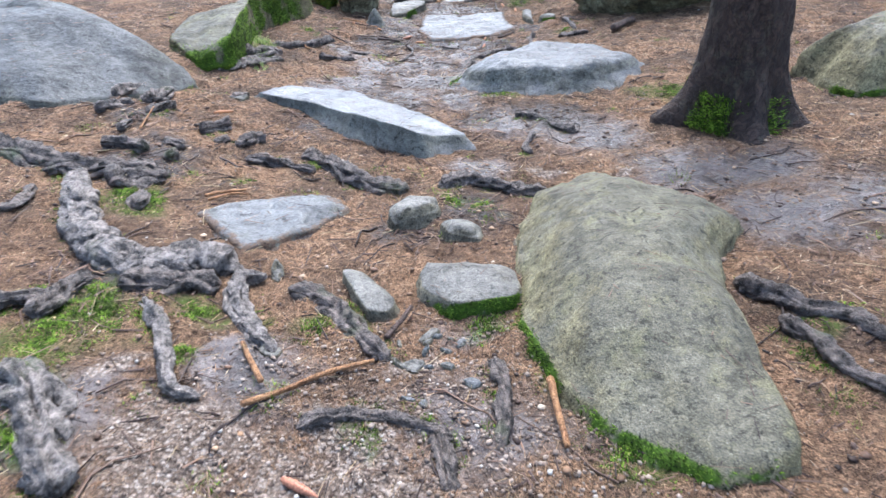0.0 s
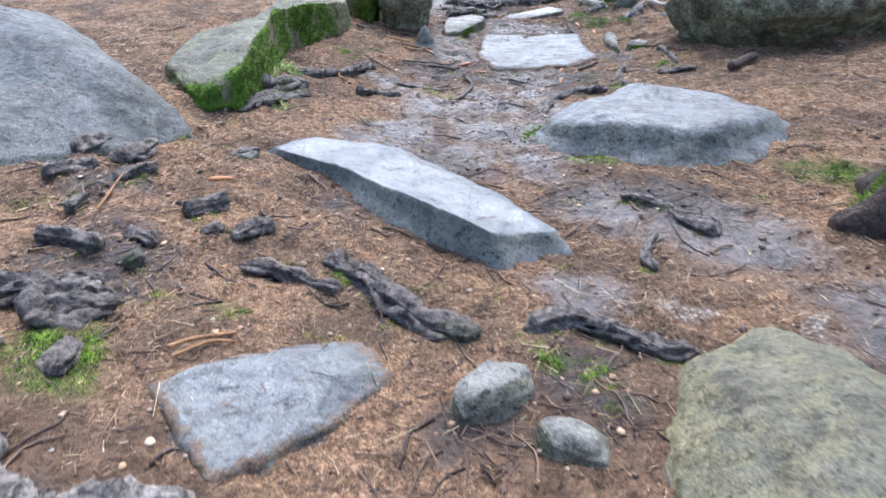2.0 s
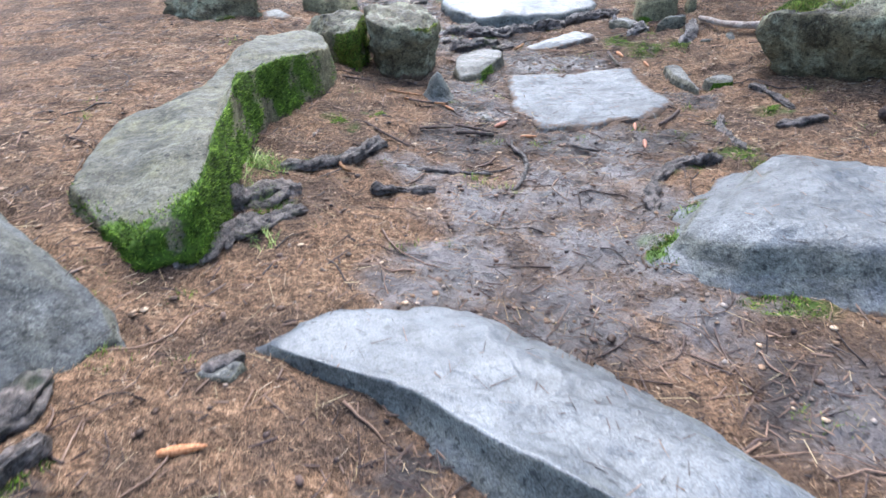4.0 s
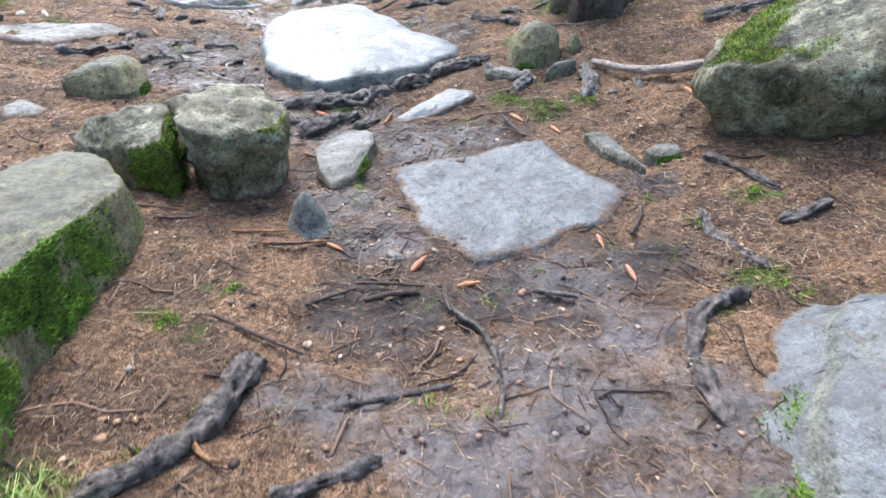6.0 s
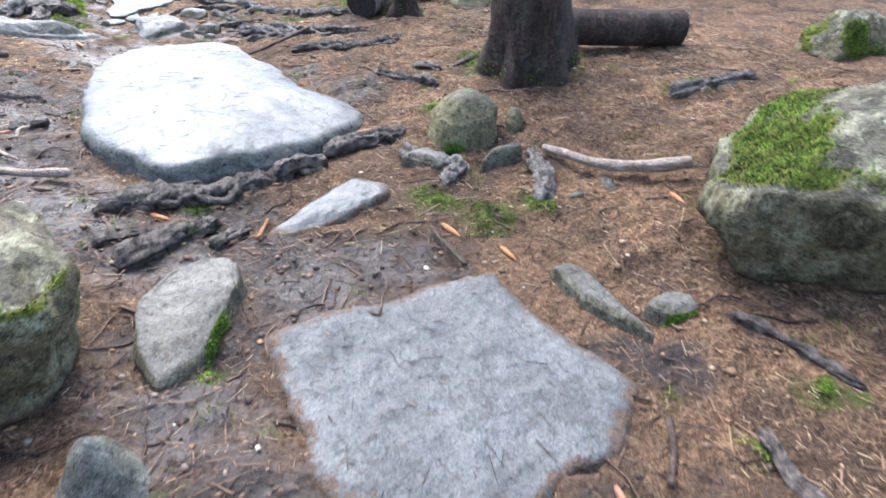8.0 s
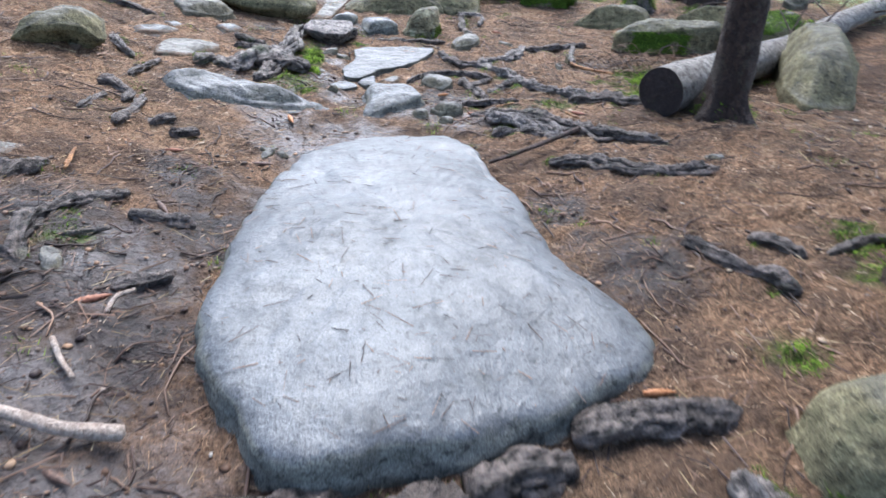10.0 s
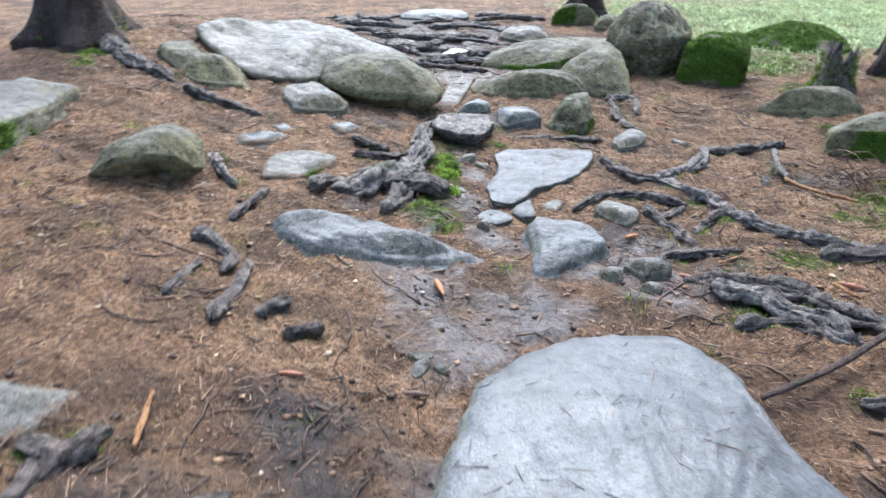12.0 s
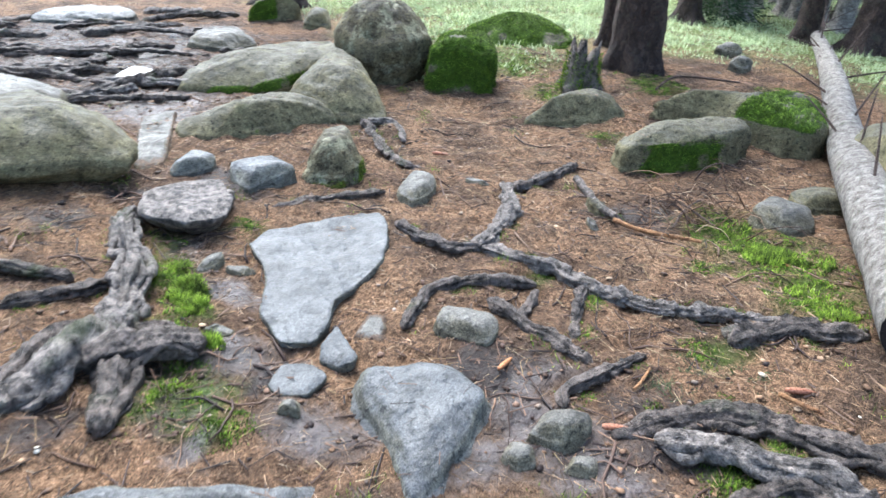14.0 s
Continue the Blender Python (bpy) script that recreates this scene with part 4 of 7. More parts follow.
bv, bf = blades(np.c_[np.cos(q) * reach * u, np.sin(q) * reach * u, z], np.c_[np.cos(q), np.sin(q), rng.normal(-0.1, 0.4, m)], rng.uniform(0.06, 0.16, m), rng.uniform(0.006, 0.012, m))
part("crown", sheet("crown", bv, bf, SPRUCE_GREEN), None, sapling, "soft green needles")

# ---- felled log, fallen stem, stump ----
stem = tagged(new("felled_trunk"), "bleached felled spruce trunk with a sawn end and broken twigs", "log")
stem.location = (2.1, 12.08, float(terrain(2.1, 12.08)))
u = np.linspace(0, 1, 60)
sx, sy = 8.3 * u, 5.9 * u + 0.05 * np.sin(5 * u)
line = np.c_[sx, sy, np.maximum(terrain(sx + 2.1, sy + 12.08) - stem.location.z, 0.0) + 0.145 - 0.03 * u]
v, f = tube(line, np.interp(u, (0, 0.12, 0.3, 1), (0.16, 0.14, 0.115, 0.035)), 22, 0.06, Vector((9, 1, 4)), 0.01)
me = bpy.data.meshes.new("bark")
me.from_pydata(v[:-2].tolist(), [], [q for q in f if len(q) == 4])
part("bark", smooth(me), BARK_BLEACHED, stem)
rim = v[:22]
middle = rim.mean(0)
me = bpy.data.meshes.new("sawn_end")
me.from_pydata((middle + (rim - middle) * 0.99).tolist() + [(middle + np.array([-0.01, -0.007, 0])).tolist()], [], [[(k + 1) % 22, k, 22] for k in range(22)])
part("sawn_end", me, WOOD_END, stem, "dark wet sawn end of the trunk")
twigs = random.Random(11)
for k in range(26):
    at = line[8 + 2 * k] if 8 + 2 * k < 60 else line[-2]
    q = twigs.uniform(0.2, 2.9)
    d = np.array([-0.55 * math.cos(q), 0.83 * math.cos(q), math.sin(q)]) + np.array([0.5, 0.3, 0])
    l = twigs.uniform(0.12, 0.75)
    pts = np.array([at + d * l * s + np.array([0, 0, -0.1 * l * s * s]) for s in np.linspace(0.05, 1, 6)])
    tv, tf = tube(pts, np.linspace(0.011, 0.004, 6), 5, 0.1, Vector((k, 0, 0)))
    me = bpy.data.meshes.new("twig")
    me.from_pydata(tv.tolist(), [], tf)
    part("twig", smooth(me), TWIG_DARK, stem)

logs = tagged(new("old_log"), "dark damp old log lying behind the spruce", "log")
logs.location = (2.6, 9.95, float(terrain(2.6, 9.95)))
line = np.array([(1.05 * q, -0.3 * q, 0.2) for q in np.linspace(0, 1, 20)])
v, f = tube(line, np.full(20, 0.13), 18, 0.1, Vector((2, 8, 1)), 0.03)
me = bpy.data.meshes.new("bark")
me.from_pydata(v.tolist(), [], f)
part("bark", smooth(me), BARK_SPRUCE, logs)
for q in (0.25, 0.85):
    block = bpy.data.meshes.new("prop_stone")
    v, f = tube(np.array([(q, -0.29 * q, z) for z in np.linspace(-0.08, 0.1, 4)]), np.array([0.1, 0.11, 0.1, 0.07]), 9, 0.3, Vector((q, 1, 1)))
    block.from_pydata(v.tolist(), [], f)
    part("prop_stone", smooth(block), STONE_GREEN, logs)

stump = tagged(new("tree_stump"), "rotten splintered stump wrapped in dark moss", "stump")
stump.location = (3.5, 15.65, float(terrain(3.5, 15.65)))
v = []
for k, z in enumerate((-0.1, 0.0, 0.06, 0.14, 0.22, 0.3)):
    for j in range(28):
        q = 2 * math.pi * j / 28
        r = 0.12 + 0.07 * math.exp(-max(z, 0) / 0.08) * (1 + 0.5 * math.sin(4 * q)) + 0.02 * noise.noise((3 * math.cos(q), 3 * math.sin(q), z * 6))
        ragged = (0.16 * noise.noise((2.5 * math.cos(q), 2.5 * math.sin(q), 9)) + 0.06 * math.sin(7 * q)) * (z > 0.27)
        v.append((r * math.cos(q), r * math.sin(q), z + ragged))
v.append((0, 0, 0.12))
me = bpy.data.meshes.new("wood")
me.from_pydata(v, [], ring_faces(6, 28).tolist() + [[140 + j, 140 + (j + 1) % 28, 168] for j in range(28)])
part("wood", smooth(me), BARK_ROOT, stump)
tree_moss(stump, 0.14, 4000, 0.3, 1.0)

# ---- rocks ----
rock("boulder", "large rounded grey-green granite boulder with moss round its foot",
     [(0.33, 2.41, 0.03), (0.35, 1.89, 0.02), (0.48, 1.49, 0.02), (0.62, 1.27, 0.02), (0.8, 1.16, 0.03), (1.02, 1.23, 0.06), (1.08, 1.45, 0.08), (1.13, 1.89, 0.09), (1.23, 2.29, 0.05), (1.46, 2.63, 0.03), (1.3, 2.97, 0.06), (0.94, 3.39, 0.06), (0.56, 3.15, 0.05)],
     0.24, 0.03, 2.2, 0.06, STONE_GREEN, (190, 275, .05, .42))
rock("rock_slab", "long tilted grey rock slab, wet and shining on top",
     [(-0.9, 4.61, 0.08), (-0.47, 4.22, 0.15), (-0.13, 3.95, 0.16), (-0.0, 4.02, 0.1), (0.22, 4.15, 0.05), (-0.2, 4.67, 0.05), (-0.69, 5.07, 0.05), (-1.12, 5.03, 0.05), (-1.39, 4.87, 0.02)],
     0.11, 0.11, 3.0, 0.02, STONE_SHINY, None)
rock("rock_slab", "large pale wet rock slab with a mossy foot",
     [(0.46, 5.25, 0.14), (0.87, 5.08, 0.17), (1.05, 4.95, 0.17), (1.38, 4.97, 0.16), (1.72, 5.39, 0.08), (1.35, 5.76, 0.12), (1.01, 6.12, 0.12), (0.66, 5.87, 0.12), (0.28, 5.49, 0.1)],
     0.16, 0.14, 2.6, 0.1, STONE_WET, (140, 185, .02, .24))
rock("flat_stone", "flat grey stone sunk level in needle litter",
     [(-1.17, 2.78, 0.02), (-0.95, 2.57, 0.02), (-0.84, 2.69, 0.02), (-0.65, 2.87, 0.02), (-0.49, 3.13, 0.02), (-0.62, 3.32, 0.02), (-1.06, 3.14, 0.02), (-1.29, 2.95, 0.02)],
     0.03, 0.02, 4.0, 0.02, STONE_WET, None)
rock("stone", "small dark grey stone half buried in the path",
     [(-0.24, 2.92, 0.01), (-0.13, 2.98, 0.03), (0.0, 3.06, 0.03), (-0.02, 3.15, 0.07), (-0.16, 3.15, 0.08), (-0.27, 3.04, 0.05)],
     0.08, 0.02, 2.5, 0.02, STONE, None)
rock("stone", "small pale grey stone half buried in the path",
     [(0.05, 2.82, 0.02), (0.2, 2.76, 0.01), (0.23, 2.85, 0.03), (0.13, 2.92, 0.05), (0.01, 2.93, 0.03)],
     0.05, 0.02, 2.5, 0.02, STONE, None)
rock("stone", "blocky brown-grey stone with moss below it",
     [(-0.09, 2.28, 0.03), (0.04, 2.12, 0.05), (0.32, 2.15, 0.05), (0.35, 2.27, 0.05), (0.29, 2.4, 0.07), (-0.06, 2.44, 0.06)],
     0.08, 0.02, 3.0, 0.02, STONE, (200, 340, .05, .4))
rock("stone", "angular grey stone lying among roots",
     [(-0.4, 2.26, 0.04), (-0.32, 2.09, 0.03), (-0.22, 2.1, 0.02), (-0.21, 2.19, 0.03), (-0.37, 2.4, 0.04), (-0.46, 2.4, 0.04)],
     0.05, 0.02, 3.0, 0.015, STONE, None)
rock("boulder", "broad low grey boulder with a bluish wet sheen",
     [(-2.37, 5.37, 0.08), (-3.37, 6.28, 0.1), (-4.94, 7.32, 0.1), (-5.04, 6.35, 0.05), (-3.68, 4.63, 0.01), (-2.98, 4.25, 0.01), (-2.53, 4.19, 0.01), (-2.12, 4.47, 0.01), (-1.88, 4.86, 0.01)],
     0.27, 0.04, 2.2, 0.05, STONE_DULL, None)
rock("mossy_slab", "long grey rock ledge with bright moss down its side",
     [(-2.25, 5.59, 0.05), (-1.97, 5.25, 0.02), (-1.83, 5.26, 0.12), (-1.67, 5.4, 0.24), (-1.75, 6.58, 0.3), (-1.59, 7.05, 0.3), (-1.4, 7.64, 0.24), (-1.52, 7.99, 0.22), (-1.91, 8.2, 0.1), (-2.09, 6.73, 0.1), (-2.34, 6.2, 0.07)],
     0.2, 0.03, 3.0, 0.03, STONE_GREEN, (255, 420, .02, .52))
rock("boulder", "squarish lichen-grey boulder with moss spots",
     [(-1.14, 8.1, 0.35), (-1.08, 7.95, 0.35), (-0.94, 7.9, 0.35), (-0.69, 8.02, 0.36), (-0.61, 8.22, 0.37), (-0.71, 8.6, 0.37), (-1.02, 8.56, 0.38), (-1.15, 8.3, 0.37)],
     0.39, -0.07, 4.0, 0.025, STONE_LICHEN, (280, 340, .32, .46))
rock("boulder", "grey boulder mossy on the side beside another block",
     [(-1.42, 8.16, 0.2), (-1.24, 8.06, 0.27), (-1.2, 8.3, 0.3), (-1.2, 8.6, 0.27), (-1.4, 8.6, 0.2), (-1.7, 8.66, 0.06), (-1.6, 8.42, 0.1)],
     0.26, 0.03, 2.6, 0.04, STONE_LICHEN, (270, 350, .02, .4))
rock("stone", "flat grey stone with a mossy edge",
     [(-0.47, 7.98, 0.03), (-0.3, 8.1, 0.04), (-0.1, 8.42, 0.06), (-0.07, 8.62, 0.06), (-0.3, 8.59, 0.06), (-0.47, 8.32, 0.05)],
     0.06, 0.02, 3.0, 0.02, STONE, (270, 350, .05, .45))
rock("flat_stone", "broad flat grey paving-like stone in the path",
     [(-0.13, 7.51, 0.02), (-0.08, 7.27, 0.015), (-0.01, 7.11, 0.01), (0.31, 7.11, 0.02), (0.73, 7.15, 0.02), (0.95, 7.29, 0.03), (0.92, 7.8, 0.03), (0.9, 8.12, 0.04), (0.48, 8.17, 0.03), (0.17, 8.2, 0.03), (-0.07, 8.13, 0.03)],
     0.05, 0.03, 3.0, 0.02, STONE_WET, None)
rock("stone", "narrow grey stone sliver beside a flat stone",
     [(1.1, 7.75, 0.02), (1.18, 7.44, 0.01), (1.18, 7.54, 0.02), (1.21, 7.88, 0.04), (1.13, 7.98, 0.03)],
     0.04, 0.01, 3.0, 0.015, STONE, None)
rock("flat_stone", "small pale wet slab shining with sky light",
     [(0.21, 8.78, 0.02), (0.48, 8.82, 0.03), (0.83, 8.94, 0.05), (0.85, 9.05, 0.06), (0.73, 9.16, 0.06), (0.44, 9.04, 0.05), (0.12, 8.83, 0.03)],
     0.06, 0.02, 3.0, 0.015, STONE_SHINY, None)
rock("rock_slab", "big pale wet rock slab strewn with needles",
     [(-0.36, 9.74, 0.08), (-0.19, 9.46, 0.1), (0.08, 9.44, 0.12), (0.37, 9.49, 0.1), (0.83, 9.72, 0.05), (1.1, 9.87, 0.02), (0.92, 10.46, 0.04), (0.9, 10.93, 0.06), (0.84, 11.4, 0.07), (0.82, 11.68, 0.08), (0.68, 11.88, 0.08), (0.46, 11.92, 0.08), (0.22, 11.86, 0.08), (-0.03, 11.75, 0.08), (-0.19, 11.56, 0.08), (-0.3, 11.2, 0.08), (-0.4, 10.66, 0.07), (-0.48, 10.21, 0.05)],
     0.15, 0.02, 3.0, 0.06, STONE_SHINY, None)
rock("boulder", "big dark lichen-covered boulder with yellow-green moss on top",
     [(1.77, 7.77, 0.26), (1.65, 7.5, 0.4), (1.83, 7.21, 0.43), (2.11, 6.92, 0.43), (2.55, 6.76, 0.38), (3.7, 6.99, 0.3), (3.67, 7.39, 0.36), (3.11, 7.64, 0.4), (2.58, 7.84, 0.4), (2.31, 8.05, 0.34)],
     0.52, -0.22, 2.6, 0.08, STONE_LICHEN, (100, 190, .45, .68))
rock("boulder", "small round stone leaning on a boulder",
     [(1.74, 9.21, 0.04), (1.74, 9.12, 0.02), (1.82, 9.14, 0.03), (1.85, 9.22, 0.06), (1.8, 9.26, 0.07)],
     0.09, 0.0, 2.0, 0.03, STONE_GREEN, None)
rock("stone", "low grey stone in moss and litter",
     [(1.46, 8.89, 0.01), (1.62, 8.89, 0.03), (1.63, 8.92, 0.05), (1.47, 8.95, 0.05), (1.39, 8.93, 0.02)],
     0.06, 0.01, 2.5, 0.02, STONE, None)
rock("flat_stone", "long flat bluish-grey stone level with the ground",
     [(-2.07, 10.8, 0.03), (-1.73, 10.98, 0.02), (-1.53, 11.22, 0.01), (-1.46, 11.38, 0.01), (-1.99, 11.37, 0.04), (-2.43, 11.22, 0.05), (-2.61, 10.97, 0.03)],
     0.05, 0.03, 3.0, 0.02, STONE, None)
rock("mossy_slab", "flat grey slab with a fringe of bright moss",
     [(-3.16, 12.45, 0.06), (-2.78, 12.44, 0.16), (-2.62, 12.9, 0.14), (-2.68, 13.81, 0.05), (-2.68, 14.06, 0.06), (-3.33, 13.57, 0.15), (-4.32, 13.59, 0.12)],
     0.16, 0.03, 3.0, 0.03, STONE, (270, 370, .02, .46))
rock("boulder", "wedge-shaped brown-grey stone with a dark undercut face",
     [(-1.94, 12.88, 0.13), (-1.72, 12.98, 0.16), (-1.59, 13.09, 0.08), (-1.64, 13.29, 0.16), (-1.82, 13.38, 0.18), (-1.98, 13.1, 0.13), (-2.1, 12.82, 0.03)],
     0.22, -0.24, 2.4, 0.03, STONE_GREEN, None)
rock("flat_stone", "flat grey stone with a mossy edge",
     [(-1.13, 13.41, 0.03), (-0.97, 13.73, 0.06), (-0.95, 13.88, 0.06), (-1.17, 13.85, 0.06), (-1.37, 13.64, 0.05), (-1.35, 13.32, 0.02)],
     0.06, 0.02, 3.0, 0.015, STONE, (290, 370, .05, .45))
rock("rock_slab", "long bluish-grey stone bar across the path",
     [(-1.12, 12.63, 0.02), (-0.91, 12.58, 0.02), (-0.41, 12.58, 0.01), (-0.11, 12.72, 0.02), (-0.53, 12.85, 0.07), (-0.83, 12.89, 0.07), (-1.06, 12.82, 0.07), (-1.19, 12.73, 0.05)],
     0.075, 0.07, 2.4, 0.08, STONE_WET, None)
rock("flat_stone", "thin flat wet stone flush with the soil",
     [(-1.55, 13.76, 0.01), (-1.4, 13.89, 0.01), (-1.29, 14.1, 0.02), (-1.47, 14.05, 0.02), (-1.62, 13.84, 0.01)],
     0.02, 0.01, 3.0, 0.01, STONE_WET, None)
rock("flat_stone", "thin flat wet stone flush with the soil",
     [(-0.96, 14.34, 0.01), (-0.85, 14.53, 0.02), (-0.94, 14.59, 0.03), (-1.09, 14.43, 0.02)],
     0.03, 0.01, 3.0, 0.01, STONE_WET, None)
rock("boulder", "big whaleback rock with wet pale top",
     [(-2.2, 15.4, 0.05), (-1.82, 15.0, 0.03), (-1.5, 15.1, 0.04), (-1.25, 15.3, 0.07), (-0.7, 15.7, 0.14), (-0.5, 16.1, 0.17), (-0.8, 16.5, 0.15), (-1.42, 16.9, 0.13), (-2.0, 16.2, 0.11), (-2.42, 15.65, 0.08)],
     0.16, -0.04, 2.6, 0.06, STONE, None)
rock("boulder", "smooth rounded rock lobe with a dark overhang below",
     [(-1.26, 15.2, 0.1), (-0.98, 14.98, 0.15), (-0.6, 15.0, 0.17), (-0.28, 15.06, 0.16), (-0.21, 15.28, 0.18), (-0.36, 15.62, 0.23), (-0.7, 15.85, 0.24), (-1.05, 15.7, 0.2), (-1.24, 15.45, 0.14)],
     0.31, -0.2, 2.2, 0.09, STONE_GREEN, None)
rock("stone", "low rounded lobe of grey rock",
     [(-1.37, 14.57, 0.01), (-1.04, 14.72, 0.02), (-0.97, 14.88, 0.05), (-1.26, 15.04, 0.08), (-1.48, 14.77, 0.06)],
     0.09, 0.01, 2.4, 0.03, STONE, None)
rock("stone", "pair of worn greenish stones in litter",
     [(-2.41, 14.9, 0.02), (-2.08, 14.61, 0.01), (-1.79, 14.77, 0.01), (-1.85, 14.97, 0.06), (-2.06, 14.81, 0.1), (-2.27, 15.17, 0.1), (-2.49, 15.02, 0.08)],
     0.12, 0.02, 2.4, 0.03, STONE_GREEN, None)
rock("boulder", "smooth rounded grey-green rock lobe",
     [(0.59, 16.52, 0.02), (1.02, 16.41, 0.1), (1.6, 16.63, 0.22), (1.71, 17.08, 0.2), (1.11, 17.17, 0.16), (0.48, 16.99, 0.1), (0.28, 16.7, 0.03)],
     0.2, 0.02, 2.2, 0.05, STONE_GREEN, (200, 300, .2, .45))
rock("boulder", "smooth rounded grey-green rock lobe beside another",
     [(0.11, 15.73, 0.01), (0.3, 15.63, 0.01), (0.77, 15.66, 0.02), (1.22, 15.71, 0.04), (1.12, 15.79, 0.12), (0.89, 16.0, 0.14), (0.45, 15.91, 0.1), (0.12, 15.88, 0.04)],
     0.17, 0.02, 2.2, 0.05, STONE_GREEN, (230, 320, .2, .45))
rock("boulder", "smooth upright grey-green rock shoulder",
     [(1.12, 15.91, 0.12), (1.24, 15.69, 0.04), (1.59, 15.66, 0.02), (1.64, 16.27, 0.24), (1.58, 16.61, 0.26), (1.34, 16.5, 0.2), (0.98, 16.14, 0.1)],
     0.28, 0.02, 2.2, 0.05, STONE_GREEN, None)
rock("mossy_boulder", "blocky boulder wholly wrapped in bright green moss",
     [(2.25, 16.18, 0.34), (2.5, 16.06, 0.34), (2.68, 15.89, 0.32), (2.91, 16.21, 0.34), (2.9, 16.42, 0.36), (2.53, 16.5, 0.36)],
     0.4, 0.03, 4.0, 0.06, STONE_GREEN, (0, 360, .02, 1.0))
rock("boulder", "low dome-shaped grey-green boulder",
     [(3.08, 14.97, 0.01), (3.4, 14.92, 0.01), (3.37, 15.05, 0.1), (3.27, 15.29, 0.12), (2.95, 15.34, 0.08), (2.6, 15.22, 0.01)],
     0.17, 0.02, 2.2, 0.05, STONE_GREEN, None)
rock("boulder", "oblong grey block with moss down its front",
     [(2.67, 14.2, 0.16), (3.17, 13.95, 0.22), (3.55, 13.94, 0.22), (3.62, 14.13, 0.22), (3.27, 14.33, 0.2), (2.79, 14.39, 0.14)],
     0.24, 0.03, 3.0, 0.05, STONE_GREEN, (180, 300, .05, .4))
rock("mossy_slab", "long grey ledge topped with cushions of moss",
     [(3.75, 14.47, 0.12), (3.8, 14.11, 0.18), (3.94, 13.72, 0.2), (4.31, 13.84, 0.22), (4.46, 14.18, 0.25), (3.8, 14.59, 0.18), (3.58, 14.83, 0.12)],
     0.26, 0.03, 3.0, 0.05, STONE_GREEN, (180, 370, .35, .95))
rock("stone", "grey stone beside the fallen trunk",
     [(2.74, 13.08, 0.01), (2.92, 13.0, 0.02), (3.01, 13.11, 0.08), (2.91, 13.3, 0.1), (2.75, 13.26, 0.06)],
     0.1, 0.02, 2.4, 0.02, STONE, None)
rock("stone", "grey-green stone under the fallen trunk",
     [(3.13, 13.2, 0.02), (3.33, 13.08, 0.01), (3.49, 13.15, 0.06), (3.35, 13.29, 0.08), (3.17, 13.32, 0.06)],
     0.09, 0.02, 2.4, 0.02, STONE_GREEN, None)
rock("stone", "upright grey-green stone with moss at its foot",
     [(0.7, 14.86, 0.02), (0.85, 14.74, 0.02), (1.03, 14.84, 0.08), (1.04, 15.16, 0.17), (0.9, 15.19, 0.16), (0.71, 14.95, 0.08)],
     0.2, 0.02, 2.6, 0.03, STONE_LICHEN, (200, 340, .05, .4))
rock("stone", "wet brown stone beside old roots",
     [(0.26, 14.95, 0.02), (0.31, 14.82, 0.01), (0.52, 14.86, 0.05), (0.62, 14.9, 0.06), (0.51, 15.03, 0.1), (0.27, 15.05, 0.08)],
     0.1, 0.01, 2.4, 0.02, STONE_WET, None)
rock("stone", "small wet grey stone",
     [(-0.01, 15.11, 0.01), (0.17, 15.14, 0.02), (0.22, 15.24, 0.06), (0.1, 15.3, 0.07), (-0.06, 15.17, 0.03)],
     0.08, 0.01, 2.4, 0.02, STONE_WET, None)
rock("flat_stone", "narrow wet stone plate on the path",
     [(-0.07, 15.32, 0.02), (0.06, 15.79, 0.03), (0.16, 16.21, 0.03), (-0.08, 16.13, 0.03), (-0.24, 15.31, 0.02)],
     0.03, 0.01, 3.0, 0.01, STONE, None)
rock("stone", "white quartz stone on the path",
     [(-0.1, 16.86, 0.01), (0.08, 16.87, 0.01), (0.15, 17.03, 0.04), (-0.0, 17.12, 0.05), (-0.15, 16.97, 0.03)],
     0.05, 0.01, 2.4, 0.02, QUARTZ, None)
rock("flat_slab", "broad wet shining slab with a ragged broken edge",
     [(0.16, 14.23, 0.02), (0.32, 14.37, 0.02), (0.60, 14.33, 0.03), (0.91, 14.31, 0.04), (0.83, 14.05, 0.05), (0.69, 13.81, 0.055), (0.49, 13.66, 0.055), (0.36, 13.61, 0.05), (0.27, 13.45, 0.05), (0.17, 13.35, 0.04), (0.07, 13.43, 0.025), (0.04, 13.66, 0.015), (0.15, 13.89, 0.015)],
     0.035, -0.01, 4.0, 0.012, STONE_WET, None)
rock("flat_slab", "small broken plate split off a wet slab",
     [(0.20, 13.34, 0.04), (0.30, 13.42, 0.045), (0.30, 13.20, 0.04), (0.21, 13.18, 0.035), (0.16, 13.25, 0.035)],
     0.045, -0.01, 4.0, 0.01, STONE_WET, None)
rock("flat_slab", "small wet plate lying below a broken slab",
     [(-0.06, 13.20, 0.02), (0.02, 13.29, 0.03), (0.13, 13.24, 0.035), (0.16, 13.15, 0.035), (0.06, 13.09, 0.03), (-0.04, 13.13, 0.02)],
     0.035, -0.015, 4.0, 0.01, STONE_WET, None)
rock("rock_slab", "triangular grey slab tapering towards the path",
     [(0.21, 12.95, 0.04), (0.2, 12.71, 0.03), (0.17, 12.52, 0.02), (0.29, 12.54, 0.03), (0.55, 12.71, 0.05), (0.62, 12.78, 0.06), (0.57, 12.94, 0.07), (0.43, 13.04, 0.07), (0.27, 13.09, 0.06)],
     0.075, 0.05, 2.6, 0.05, STONE_WET, None)
